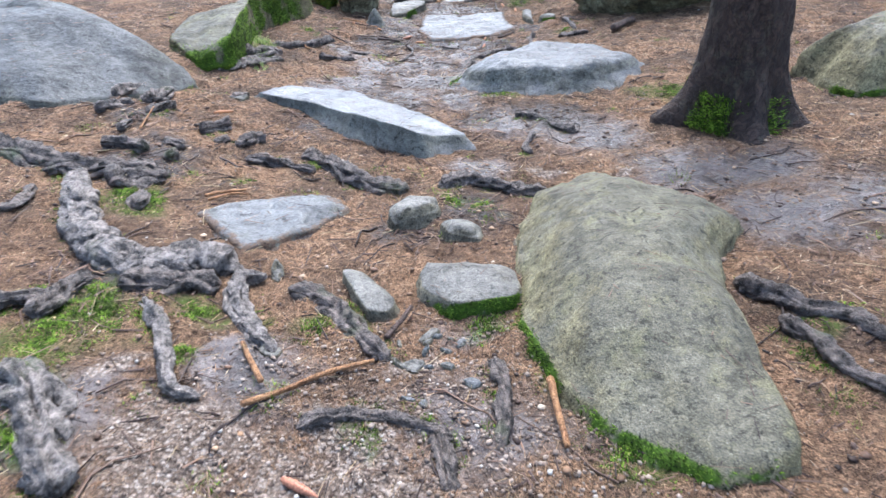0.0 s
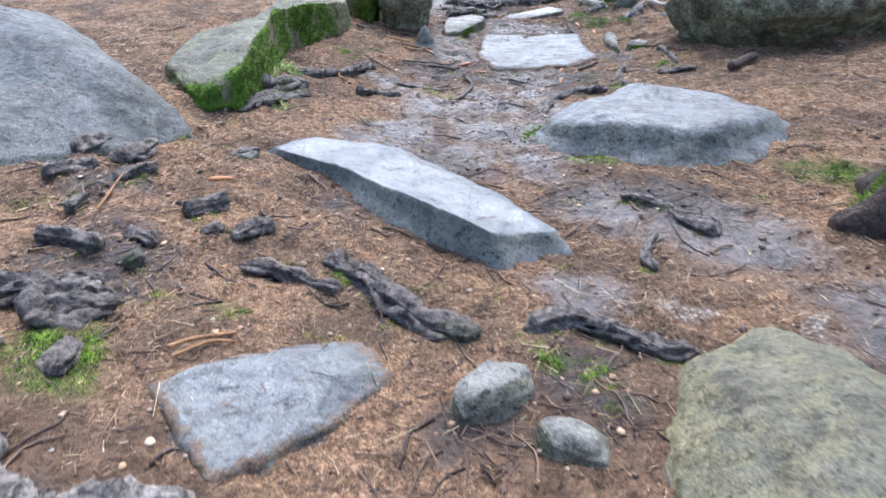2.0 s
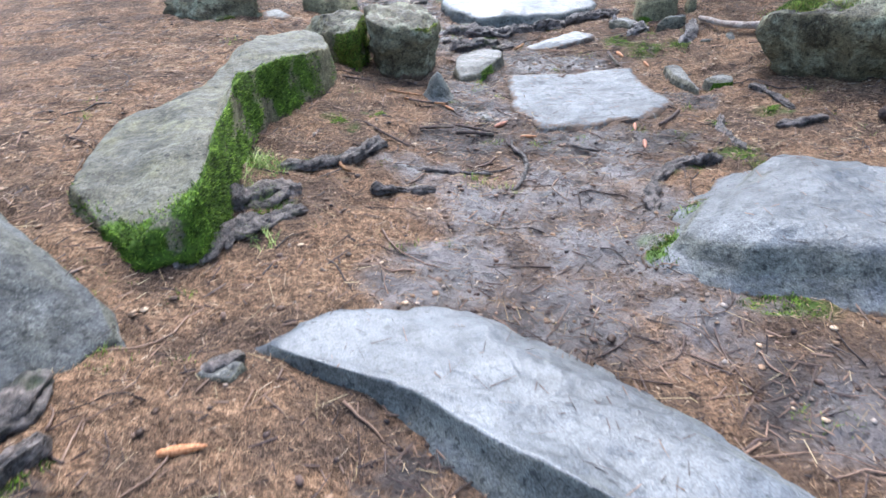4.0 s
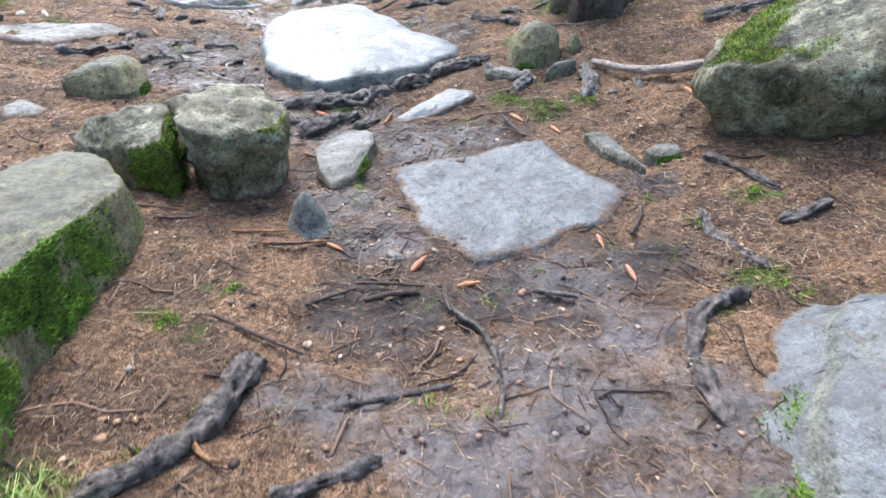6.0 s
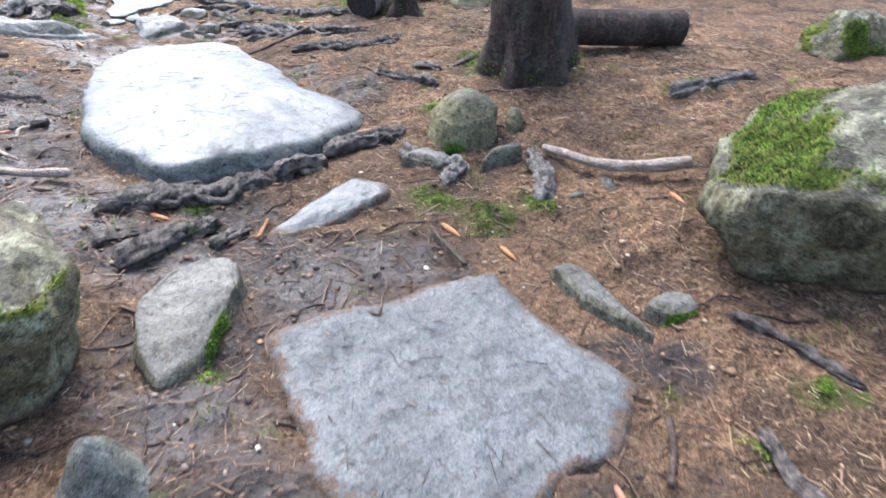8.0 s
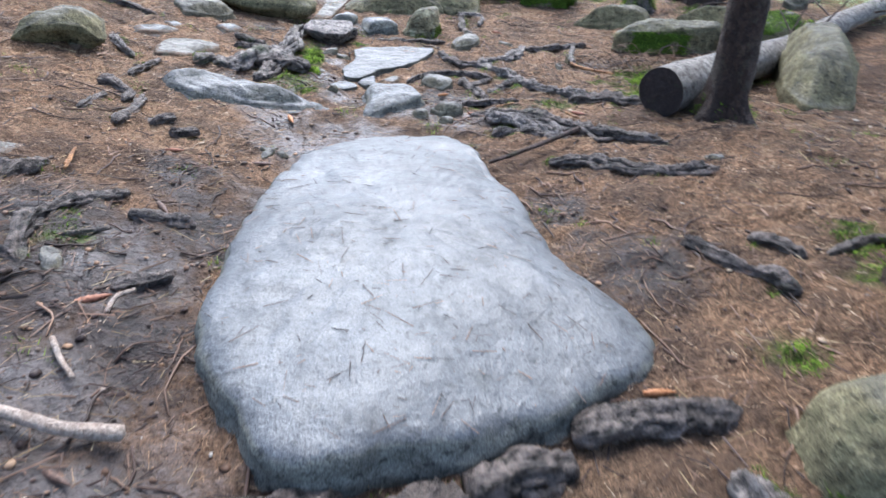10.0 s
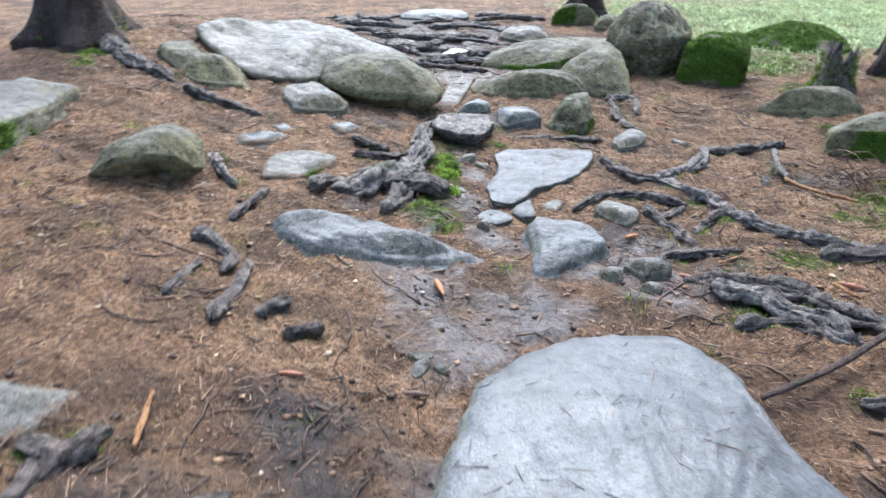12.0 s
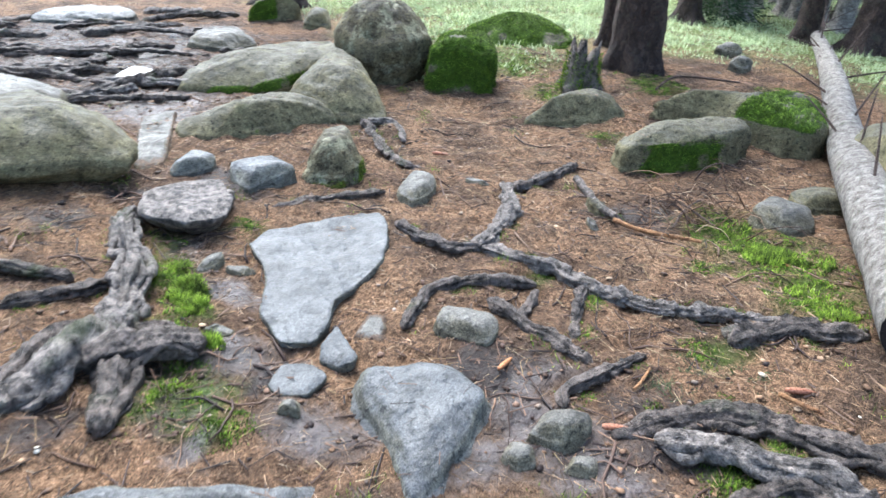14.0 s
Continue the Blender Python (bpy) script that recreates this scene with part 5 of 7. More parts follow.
rock("stone", "angular grey stone among thin roots",
     [(0.68, 13.17, 0.02), (0.8, 13.04, 0.01), (0.87, 13.07, 0.03), (0.89, 13.15, 0.06), (0.75, 13.29, 0.06), (0.67, 13.24, 0.03)],
     0.07, 0.01, 2.6, 0.015, STONE, None)
rock("flat_stone", "small flat pale stone",
     [(0.44, 13.26, 0.02), (0.53, 13.42, 0.03), (0.46, 13.47, 0.03), (0.34, 13.35, 0.01)],
     0.03, 0.01, 3.0, 0.01, STONE, None)
rock("stone", "grey stone lying in wet soil",
     [(0.73, 12.47, 0.01), (0.85, 12.47, 0.02), (0.87, 12.51, 0.05), (0.76, 12.59, 0.05), (0.66, 12.56, 0.02)],
     0.06, 0.01, 2.6, 0.02, STONE, None)
rock("stone", "small grey stone lying in wet soil",
     [(0.54, 12.47, 0.01), (0.61, 12.46, 0.01), (0.63, 12.51, 0.04), (0.58, 12.56, 0.04), (0.52, 12.53, 0.02)],
     0.05, 0.01, 2.4, 0.02, STONE, None)
rock("stone", "small grey stone in wet soil",
     [(-0.01, 12.99, 0.01), (0.01, 13.03, 0.03), (-0.04, 13.06, 0.04), (-0.07, 13.04, 0.01)],
     0.04, 0.0, 2.4, 0.015, STONE, None)
rock("stone", "small grey stone lying in wet soil",
     [(0.75, 12.33, 0.01), (0.79, 12.37, 0.03), (0.74, 12.42, 0.03), (0.68, 12.4, 0.01)],
     0.04, 0.0, 2.4, 0.015, STONE, None)
rock("stone", "grey stone bedded in needles",
     [(1.13, 14.35, 0.01), (1.29, 14.39, 0.01), (1.39, 14.54, 0.04), (1.29, 14.62, 0.06), (1.12, 14.51, 0.02)],
     0.06, 0.01, 2.4, 0.02, STONE, None)
rock("boulder", "low grey-green boulder behind the spruce",
     [(2.87, 4.65, 0.03), (2.93, 4.2, 0.02), (3.38, 4.14, 0.05), (3.98, 4.74, 0.2), (3.54, 4.99, 0.3), (3.09, 4.83, 0.25), (2.83, 4.78, 0.15)],
     0.4, 0.02, 2.4, 0.05, STONE_GREEN, (200, 300, .1, .45))
rock("boulder", "pale lichen-green boulder beside the log",
     [(3.17, 12.03, 0.02), (3.54, 12.06, 0.02), (3.91, 12.57, 0.2), (4.28, 13.43, 0.3), (3.89, 13.42, 0.25), (3.19, 12.38, 0.1)],
     0.42, 0.0, 2.4, 0.06, STONE_GREEN, None)
rock("boulder", "group of lichen-grey boulders under trees",
     [(-2.67, 9.07, 0.02), (-2.25, 9.3, 0.03), (-2.19, 9.3, 0.2), (-2.49, 9.54, 0.25), (-2.8, 9.41, 0.25), (-3.0, 9.29, 0.1)],
     0.26, 0.02, 2.4, 0.04, STONE_LICHEN, (270, 340, .05, .4))
rock("stone", "brown-grey stone with a dark mossy side",
     [(-1.73, 9.55, 0.04), (-1.46, 9.51, 0.02), (-1.32, 9.72, 0.06), (-1.38, 9.94, 0.16), (-1.64, 9.77, 0.16), (-1.83, 9.55, 0.1)],
     0.18, 0.01, 2.4, 0.03, STONE_GREEN, (300, 360, .1, .45))
rock("flat_stone", "small flat grey stone",
     [(-2.13, 9.22, 0.01), (-1.96, 9.22, 0.01), (-1.89, 9.34, 0.02), (-2.06, 9.54, 0.03), (-2.18, 9.38, 0.02)],
     0.03, 0.01, 3.0, 0.01, STONE, None)
rock("stone", "small dark stone in litter",
     [(1.16, 9.03, 0.02), (1.25, 9.04, 0.04), (1.17, 9.2, 0.05), (1.05, 9.22, 0.03)],
     0.05, 0.0, 2.4, 0.02, STONE, None)
rock("rock_slab", "long pale wet slab among the path roots",
     [(-0.62, 19.09, 0.02), (-0.22, 19.01, 0.02), (0.28, 19.11, 0.03), (0.19, 19.37, 0.08), (-0.28, 19.58, 0.08), (-0.66, 19.2, 0.05)],
     0.08, 0.03, 3.0, 0.03, STONE_WET, None)
rock("stone", "grey stone at the head of the path",
     [(0.87, 17.68, 0.01), (1.19, 17.8, 0.02), (1.09, 18.13, 0.1), (0.76, 18.12, 0.1), (0.56, 17.91, 0.03)],
     0.11, 0.02, 2.4, 0.03, STONE, None)
rock("boulder", "dark mossy boulder at the head of the path",
     [(1.45, 19.06, 0.08), (1.57, 18.99, 0.2), (1.95, 18.93, 0.22), (2.07, 19.06, 0.06), (1.7, 19.01, 0.03)],
     0.26, 0.02, 2.4, 0.05, STONE_GREEN, (150, 260, .1, .6))
rock("boulder", "grey stone beside the round boulder",
     [(2.19, 18.48, 0.03), (2.33, 18.83, 0.12), (2.18, 18.91, 0.14), (1.92, 18.52, 0.06)],
     0.15, 0.01, 2.4, 0.04, STONE_GREEN, None)
rock("stone", "pale stone far off in the grass",
     [(5.79, 15.8, 0.03), (5.99, 15.85, 0.06), (5.99, 16.04, 0.08), (5.63, 15.94, 0.06)],
     0.1, 0.0, 2.4, 0.03, STONE, None)
rock("stone", "dark stone far off in the grass",
     [(5.28, 15.27, 0.02), (5.45, 15.33, 0.07), (5.42, 15.47, 0.09), (5.15, 15.38, 0.06)],
     0.1, 0.0, 2.4, 0.03, STONE, None)
rock("boulder", "low dark mossy boulder on the litter bank",
     [(4.46, 9.1, 0.03), (4.54, 8.86, 0.02), (5.23, 8.83, 0.02), (5.5, 8.98, 0.15), (5.37, 9.27, 0.2), (4.73, 9.27, 0.15)],
     0.26, 0.0, 2.4, 0.05, STONE_LICHEN, (60, 300, .3, .8))
rock("mossy_boulder", "low moss-covered mound of rock",
     [(3.79, 16.88, 0.02), (4.29, 16.74, 0.02), (4.35, 16.93, 0.1), (4.47, 17.71, 0.14), (3.9, 17.71, 0.14), (3.48, 17.64, 0.06)],
     0.22, 0.05, 2.2, 0.08, STONE_GREEN, (0, 360, .02, 1.0))


def ring_of(x, y, r, h):
    return [(x + r * math.cos(k * math.pi / 4) * (1 + 0.08 * math.sin(3 * k)), y + r * math.sin(k * math.pi / 4), h) for k in range(8)]


def shard_of(x, y, r, h):
    """An angular, lopsided outline for a small bedded stone."""
    shape = random.Random(int(1000 * x) + int(77 * y))
    turn, thin = shape.uniform(0, 3.14), shape.uniform(0.5, 0.8)
    out = []
    for k in range(6):
        q = k * math.pi / 3 + shape.uniform(-0.35, 0.35)
        a, b = r * 1.15 * math.cos(q) * shape.uniform(0.8, 1.15), r * thin * math.sin(q)
        out.append((x + a * math.cos(turn) - b * math.sin(turn), y + a * math.sin(turn) + b * math.cos(turn), h * (1 + 0.9 * math.cos(q))))
    return out


rock("boulder", "round grey-green boulder with a dark pit", ring_of(1.5, 9.3, 0.19, 0.15), 0.25, 0.02, 2.2, 0.09, STONE_GREEN, (190, 240, 0.02, 0.2))
rock("stone", "small conical grey stone standing on the path", [(-0.72, 7.62, 0.03), (-0.67, 7.59, 0.03), (-0.6, 7.62, 0.03), (-0.57, 7.69, 0.04), (-0.6, 7.76, 0.06), (-0.68, 7.78, 0.07), (-0.73, 7.7, 0.05)], 0.15, 0.05, 1.5, 0.02, STONE_WET)
rock("stone", "dark flat stone with moss before it", [(1.27, 7.58, 0.03), (1.3, 7.48, 0.025), (1.41, 7.45, 0.02), (1.44, 7.52, 0.03), (1.38, 7.58, 0.04)], 0.045, 0.01, 3.0, 0.015, STONE, (200, 330, 0.05, 0.4))
rock("flat_stone", "thin flat wet stone flush with the soil", [(-1.46, 14.13, 0.01), (-1.36, 14.08, 0.01), (-1.29, 14.2, 0.02), (-1.37, 14.26, 0.02)], 0.02, 0.01, 3.0, 0.01, STONE_WET)
rock("stone", "pale stone chip in brown litter", shard_of(1.81, 8.38, 0.05, 0.008), 0.014, 0.006, 3.0, 0.011, STONE)
rock("stone", "pale stone chip in brown litter", shard_of(1.61, 8.39, 0.045, 0.008), 0.014, 0.006, 3.0, 0.011, STONE)
rock("stone", "pale pinkish stone in a wet hollow", shard_of(-0.06, 14.1, 0.08, 0.02), 0.035, 0.01, 2.6, 0.02, STONE)
rock("stone", "small grey stone in a wet hollow", shard_of(0.06, 14.02, 0.055, 0.015), 0.025, 0.01, 2.6, 0.015, STONE)
rock("stone", "small pale stone bedded in wet soil", shard_of(-0.13, 13.6, 0.05, 0.012), 0.02, 0.01, 2.6, 0.012, STONE)
rock("stone", "pale pinkish stone on brown litter", shard_of(-2.30, 11.66, 0.045, 0.007), 0.024, 0.008, 2.2, 0.018, QUARTZ)
rock("stone", "white quartz stone on brown litter", shard_of(-2.13, 11.74, 0.045, 0.007), 0.024, 0.008, 2.2, 0.018, QUARTZ)
rock("stone", "pale upright stone on the litter slope", shard_of(2.09, 13.80, 0.08, 0.024), 0.041, 0.006, 3.0, 0.018, STONE_LICHEN)
rock("stone", "pale stone chip in brown litter", shard_of(2.07, 11.27, 0.05, 0.006), 0.014, 0.006, 3.0, 0.011, STONE)
rock("stone", "small pale stone bedded in needles", shard_of(1.64, 14.43, 0.07, 0.011), 0.014, 0.006, 3.0, 0.015, STONE)
rock("stone", "small pale stone beside a branch", shard_of(1.95, 13.69, 0.05, 0.012), 0.017, 0.006, 3.0, 0.011, STONE)
rock("stone", "small pale stone before the flat stone", shard_of(-0.34, 7.28, 0.05, 0.011), 0.014, 0.006, 3.0, 0.011, STONE)
rock("stone", "small pale brown stone beside a root", shard_of(-0.77, 2.44, 0.055, 0.012), 0.017, 0.006, 3.0, 0.012, STONE)
rock("stone", "grey pebble on the gravel", shard_of(-0.12, 1.80, 0.05, 0.011), 0.014, 0.006, 3.0, 0.011, STONE)
rock("stone", "grey pebble on the gravel", shard_of(-0.06, 1.96, 0.05, 0.011), 0.014, 0.006, 3.0, 0.011, STONE)
rock("stone", "grey pebble at a root end", shard_of(-0.67, 1.85, 0.05, 0.011), 0.014, 0.006, 3.0, 0.011, STONE)
rock("stone", "small dark stone on the muddy path", shard_of(-0.39, 11.75, 0.05, 0.011), 0.014, 0.006, 3.0, 0.011, STONE)
rock("stone", "small dark stone on the muddy path", shard_of(-0.31, 11.75, 0.035, 0.009), 0.011, 0.006, 3.0, 0.008, STONE)
rock("stone", "small dark stone on the muddy path", shard_of(-0.39, 11.82, 0.05, 0.009), 0.011, 0.006, 3.0, 0.011, STONE)
rock("stone", "small grey stone in the muddy hollow", shard_of(-1.04, 10.44, 0.06, 0.011), 0.014, 0.006, 3.0, 0.013, STONE)
rock("stone", "grey stone in needle litter", shard_of(-1.50, 4.74, 0.07, 0.014), 0.020, 0.006, 3.0, 0.015, STONE)
pebbles = random.Random(19)
for k in range(16):
    rock("stone", "small grey pebble washed out of the gravel", shard_of(pebbles.gauss(-0.06, 0.1), pebbles.gauss(1.8, 0.13), pebbles.uniform(0.014, 0.034), 0.008), 0.013, 0.004, 3.0, 0.008, STONE if k % 2 else STONE_WET)
rock("boulder", "big round brown-grey boulder, dry and mottled", ring_of(2.05, 16.75, 0.45, 0.4), 0.62, -0.1, 2.2, 0.2, STONE_LICHEN)

# ---- roots, branches and cones ----
root("tree_root", "gnarled dark surface root crossing the litter", [(-2.91, 3.63, 0.0), (-2.37, 3.46, 0.0), (-2.03, 3.34, 0.0), (-1.78, 3.35, 0.0), (-1.56, 3.35, 0.0)], 0.07, 0.05, BARK_ROOT)
root("tree_root", "thick weathered surface root with pale ridged bark", [(-2.03, 3.29, 0.0), (-1.87, 2.93, 0.0), (-1.7, 2.65, 0.0), (-1.5, 2.44, 0.0), (-1.33, 2.39, 0.0), (-1.15, 2.45, 0.0), (-0.93, 2.41, 0.0)], 0.06, 0.075, BARK_PALE)
root("tree_root", "dark root lying under a thicker one", [(-1.38, 2.24, 0.0), (-1.19, 2.25, 0.0), (-0.99, 2.3, 0.0)], 0.06, 0.04, BARK_ROOT)
root("tree_root", "short grey root running down over moss", [(-1.25, 2.13, 0.0), (-1.1, 1.92, 0.0), (-1.02, 1.72, 0.0), (-0.96, 1.61, 0.0), (-0.86, 1.58, 0.0)], 0.035, 0.02, BARK_PALE)
root("tree_root", "forked grey root stub beside pebbles", [(-0.81, 2.38, 0.0), (-0.9, 2.32, 0.0), (-0.86, 2.12, 0.0), (-0.76, 1.95, 0.0), (-0.65, 1.84, 0.0)], 0.04, 0.025, BARK_PALE)
root("tree_root", "grey root with moss beneath it", [(-0.68, 2.29, 0.0), (-0.52, 2.2, 0.0), (-0.39, 2.04, 0.0), (-0.21, 1.8, 0.0)], 0.04, 0.025, BARK_ROOT)
root("tree_root", "thin dark root arching over gravel", [(-0.5, 1.45, 0.0), (-0.39, 1.5, 0.0), (-0.21, 1.5, 0.0), (-0.1, 1.46, 0.0), (0.02, 1.4, 0.0)], 0.028, 0.022, BARK_ROOT)
root("tree_root", "pale knotty root at the edge of the gravel", [(-1.55, 1.61, 0.0), (-1.43, 1.57, 0.0), (-1.29, 1.4, 0.0), (-1.14, 1.16, 0.0)], 0.06, 0.05, BARK_PALE)
root("tree_root", "sunken dark root beside the boulder", [(0.2, 1.79, 0.0), (0.21, 1.6, 0.0), (0.17, 1.34, 0.0)], 0.03, 0.02, BARK_ROOT)
root("tree_root", "sunken dark root in gravel", [(-0.04, 1.42, 0.0), (-0.01, 1.32, 0.0), (0.01, 1.17, 0.0)], 0.03, 0.025, BARK_ROOT)
root("tree_root", "dark root beside the big boulder", [(1.26, 2.16, 0.0), (1.35, 2.04, 0.0), (1.44, 1.91, 0.0), (1.54, 1.83, 0.0), (1.6, 1.64, 0.0)], 0.04, 0.03, BARK_ROOT)
root("tree_root", "thin dark root beside the big boulder", [(1.32, 1.88, 0.0), (1.36, 1.73, 0.0), (1.38, 1.55, 0.0), (1.47, 1.4, 0.0)], 0.03, 0.028, BARK_ROOT)
root("tree_root", "dark root with moss cushions", [(-1.6, 1.96, 0.0), (-1.57, 2.13, 0.0), (-1.52, 2.27, 0.0)], 0.05, 0.03, BARK_ROOT)
root("tree_root", "thin dark root in needle litter", [(-1.86, 1.99, 0.0), (-1.74, 2.06, 0.0), (-1.57, 2.13, 0.0)], 0.03, 0.03, BARK_ROOT)
root("tree_root", "thin dark root in needle litter", [(-2.28, 2.77, 0.0), (-2.14, 2.85, 0.0), (-2.17, 3.08, 0.0)], 0.03, 0.025, BARK_ROOT)
root("tree_root", "knobbly dark root lying across the path", [(-0.88, 3.82, 0.0), (-0.72, 3.75, 0.0), (-0.56, 3.58, 0.0), (-0.39, 3.45, 0.0), (-0.18, 3.4, 0.0)], 0.05, 0.055, BARK_ROOT)
root("tree_root", "worn dark root in mud", [(0.01, 3.44, 0.0), (0.18, 3.51, 0.0), (0.32, 3.46, 0.0), (0.52, 3.33, 0.0), (0.66, 3.31, 0.0)], 0.045, 0.03, BARK_ROOT)
root("tree_root", "low dark root in needle litter", [(-1.22, 3.7, 0.0), (-1.05, 3.69, 0.0), (-0.91, 3.65, 0.0), (-0.77, 3.64, 0.0)], 0.03, 0.03, BARK_ROOT)
root("tree_root", "grey root beside the mossy ledge", [(-1.78, 5.27, 0.0), (-1.63, 5.57, 0.0), (-1.38, 5.84, 0.0)], 0.045, 0.03, BARK_ROOT)
root("tree_root", "thin root in the muddy path", [(0.62, 4.57, 0.0), (0.77, 4.46, 0.0), (0.87, 4.33, 0.0), (0.99, 4.14, 0.0)], 0.025, 0.03, BARK_ROOT)
root("tree_root", "short root stub in mud", [(0.71, 4.17, 0.0), (0.63, 4.02, 0.0), (0.63, 3.88, 0.0)], 0.03, 0.025, BARK_ROOT)
root("tree_root", "thick dark root beside the mossy ledge", [(-1.71, 5.78, 0.0), (-1.61, 5.86, 0.0), (-1.51, 5.94, 0.0), (-1.42, 6.03, 0.0)], 0.06, 0.045, BARK_ROOT)
root("tree_root", "dark root with a thick end", [(-1.56, 6.24, 0.0), (-1.44, 6.29, 0.0), (-1.26, 6.38, 0.0), (-1.16, 6.51, 0.0), (-1.04, 6.72, 0.0)], 0.025, 0.05, BARK_ROOT)
root("tree_root", "root curling in a loop beside a slab", [(0.3, 5.85, 0.0), (0.37, 6.08, 0.0), (0.51, 6.27, 0.0), (0.64, 6.36, 0.0), (0.87, 6.38, 0.0)], 0.03, 0.03, BARK_ROOT)
root("tree_root", "thin mossy root in litter", [(1.12, 6.96, 0.0), (1.03, 6.73, 0.0), (1.03, 6.43, 0.0)], 0.025, 0.02, BARK_ROOT)
root("tree_root", "thin mossy root in litter", [(1.5, 7.38, 0.0), (1.54, 7.16, 0.0), (1.55, 6.88, 0.0)], 0.025, 0.02, BARK_ROOT)
root("tree_root", "short root in orange litter", [(1.33, 6.68, 0.0), (1.46, 6.66, 0.0), (1.64, 6.67, 0.0)], 0.025, 0.02, BARK_ROOT)
root("tree_root", "mossy root sunk in mud", [(-1.09, 6.1, 0.0), (-0.93, 6.14, 0.0), (-0.76, 6.17, 0.0)], 0.025, 0.02, BARK_ROOT)
root("tree_root", "thin root crossing the mud", [(-0.92, 6.42, 0.0), (-0.62, 6.41, 0.0), (-0.42, 6.4, 0.0)], 0.014, 0.01, BARK_ROOT)
root("tree_root", "dark root sunk in the path", [(-0.49, 8.82, 0.0), (-0.3, 8.91, 0.0), (-0.03, 9.05, 0.0)], 0.04, 0.03, BARK_ROOT)
root("tree_root", "dark root before the pale slab", [(-0.49, 9.27, 0.0), (-0.24, 9.34, 0.0), (0.01, 9.4, 0.0)], 0.045, 0.045, BARK_ROOT)
root("tree_root", "thick dark root before the pale slab", [(-0.51, 9.25, 0.0), (-0.36, 9.28, 0.0), (-0.17, 9.3, 0.0), (-0.02, 9.27, 0.0), (0.16, 9.31, 0.0), (0.35, 9.36, 0.0)], 0.04, 0.065, BARK_ROOT)
root("tree_root", "thick knotted root before the pale slab", [(0.36, 9.37, 0.0), (0.5, 9.43, 0.0), (0.68, 9.43, 0.0)], 0.065, 0.05, BARK_ROOT)
root("tree_root", "dark forked root in wet soil", [(-0.48, 8.75, 0.0), (-0.36, 8.83, 0.0), (-0.2, 8.93, 0.0), (-0.02, 9.03, 0.0)], 0.055, 0.03, BARK_ROOT)
root("tree_root", "thin dark root in wet soil", [(-0.58, 8.92, 0.0), (-0.44, 8.97, 0.0), (-0.26, 9.0, 0.0), (-0.03, 9.03, 0.0)], 0.02, 0.02, BARK_ROOT)
root("tree_root", "thin dark root in wet soil", [(-0.11, 8.82, 0.0), (-0.03, 8.87, 0.0), (0.09, 8.93, 0.0)], 0.03, 0.025, BARK_ROOT)
root("tree_root", "knotted root beside the pale slab", [(0.72, 9.54, 0.0), (0.87, 9.57, 0.0), (1.02, 9.57, 0.0), (1.24, 9.54, 0.0)], 0.05, 0.04, BARK_ROOT)
root("tree_root", "curling grey root in moss", [(1.12, 9.34, 0.0), (1.14, 9.2, 0.0), (1.23, 9.08, 0.0), (1.27, 8.98, 0.0), (1.12, 8.88, 0.0)], 0.05, 0.04, BARK_PALE)
root("tree_root", "ridged dark root across the slope", [(0.92, 12.43, 0.0), (1.34, 12.26, 0.0), (1.6, 11.8, 0.0), (1.92, 11.53, 0.0)], 0.04, 0.035, BARK_ROOT)
root("tree_root", "ridged dark root across the slope", [(1.2, 11.48, 0.0), (1.45, 11.39, 0.0), (1.68, 11.16, 0.0), (2.0, 11.1, 0.0)], 0.04, 0.03, BARK_ROOT)
root("tree_root", "flat worn root in litter", [(1.48, 10.45, 0.0), (1.61, 10.24, 0.0), (1.75, 10.02, 0.0)], 0.035, 0.03, BARK_ROOT)
root("tree_root", "short worn root in litter", [(1.76, 10.41, 0.0), (1.85, 10.32, 0.0), (1.88, 10.21, 0.0)], 0.03, 0.02, BARK_ROOT)
root("tree_root", "thin root running from the spruce", [(1.98, 10.21, 0.0), (2.26, 10.24, 0.0), (2.29, 9.96, 0.0), (2.3, 9.7, 0.0)], 0.02, 0.02, BARK_ROOT)
root("tree_root", "arched dark root with moss in its bend", [(-1.13, 10.39, 0.0), (-1.2, 10.56, 0.0), (-1.21, 10.72, 0.0), (-1.15, 10.86, 0.0), (-0.94, 11.07, 0.0)], 0.035, 0.025, BARK_ROOT)
root("tree_root", "dark root in brown litter", [(-1.99, 10.65, 0.0), (-1.77, 10.6, 0.0), (-1.66, 10.69, 0.0), (-1.42, 10.81, 0.0)], 0.03, 0.025, BARK_ROOT)
root("tree_root", "dark root in brown litter", [(-1.46, 10.93, 0.0), (-1.43, 11.07, 0.0), (-1.33, 11.25, 0.0)], 0.035, 0.025, BARK_ROOT)
root("tree_root", "dark root in a muddy hollow", [(-0.89, 10.84, 0.0), (-0.75, 10.84, 0.0), (-0.61, 10.82, 0.0)], 0.035, 0.025, BARK_ROOT)
root("tree_root", "thin root in a muddy hollow", [(-1.1, 10.63, 0.0), (-1.0, 10.68, 0.0), (-0.92, 10.73, 0.0)], 0.012, 0.01, BARK_ROOT)
root("tree_root", "dark root in a muddy hollow", [(-1.38, 10.34, 0.0), (-1.3, 10.43, 0.0), (-1.16, 10.46, 0.0)], 0.03, 0.025, BARK_ROOT)
root("tree_root", "dark root in a muddy hollow", [(-0.8, 10.31, 0.0), (-0.7, 10.35, 0.0), (-0.62, 10.42, 0.0)], 0.03, 0.02, BARK_ROOT)
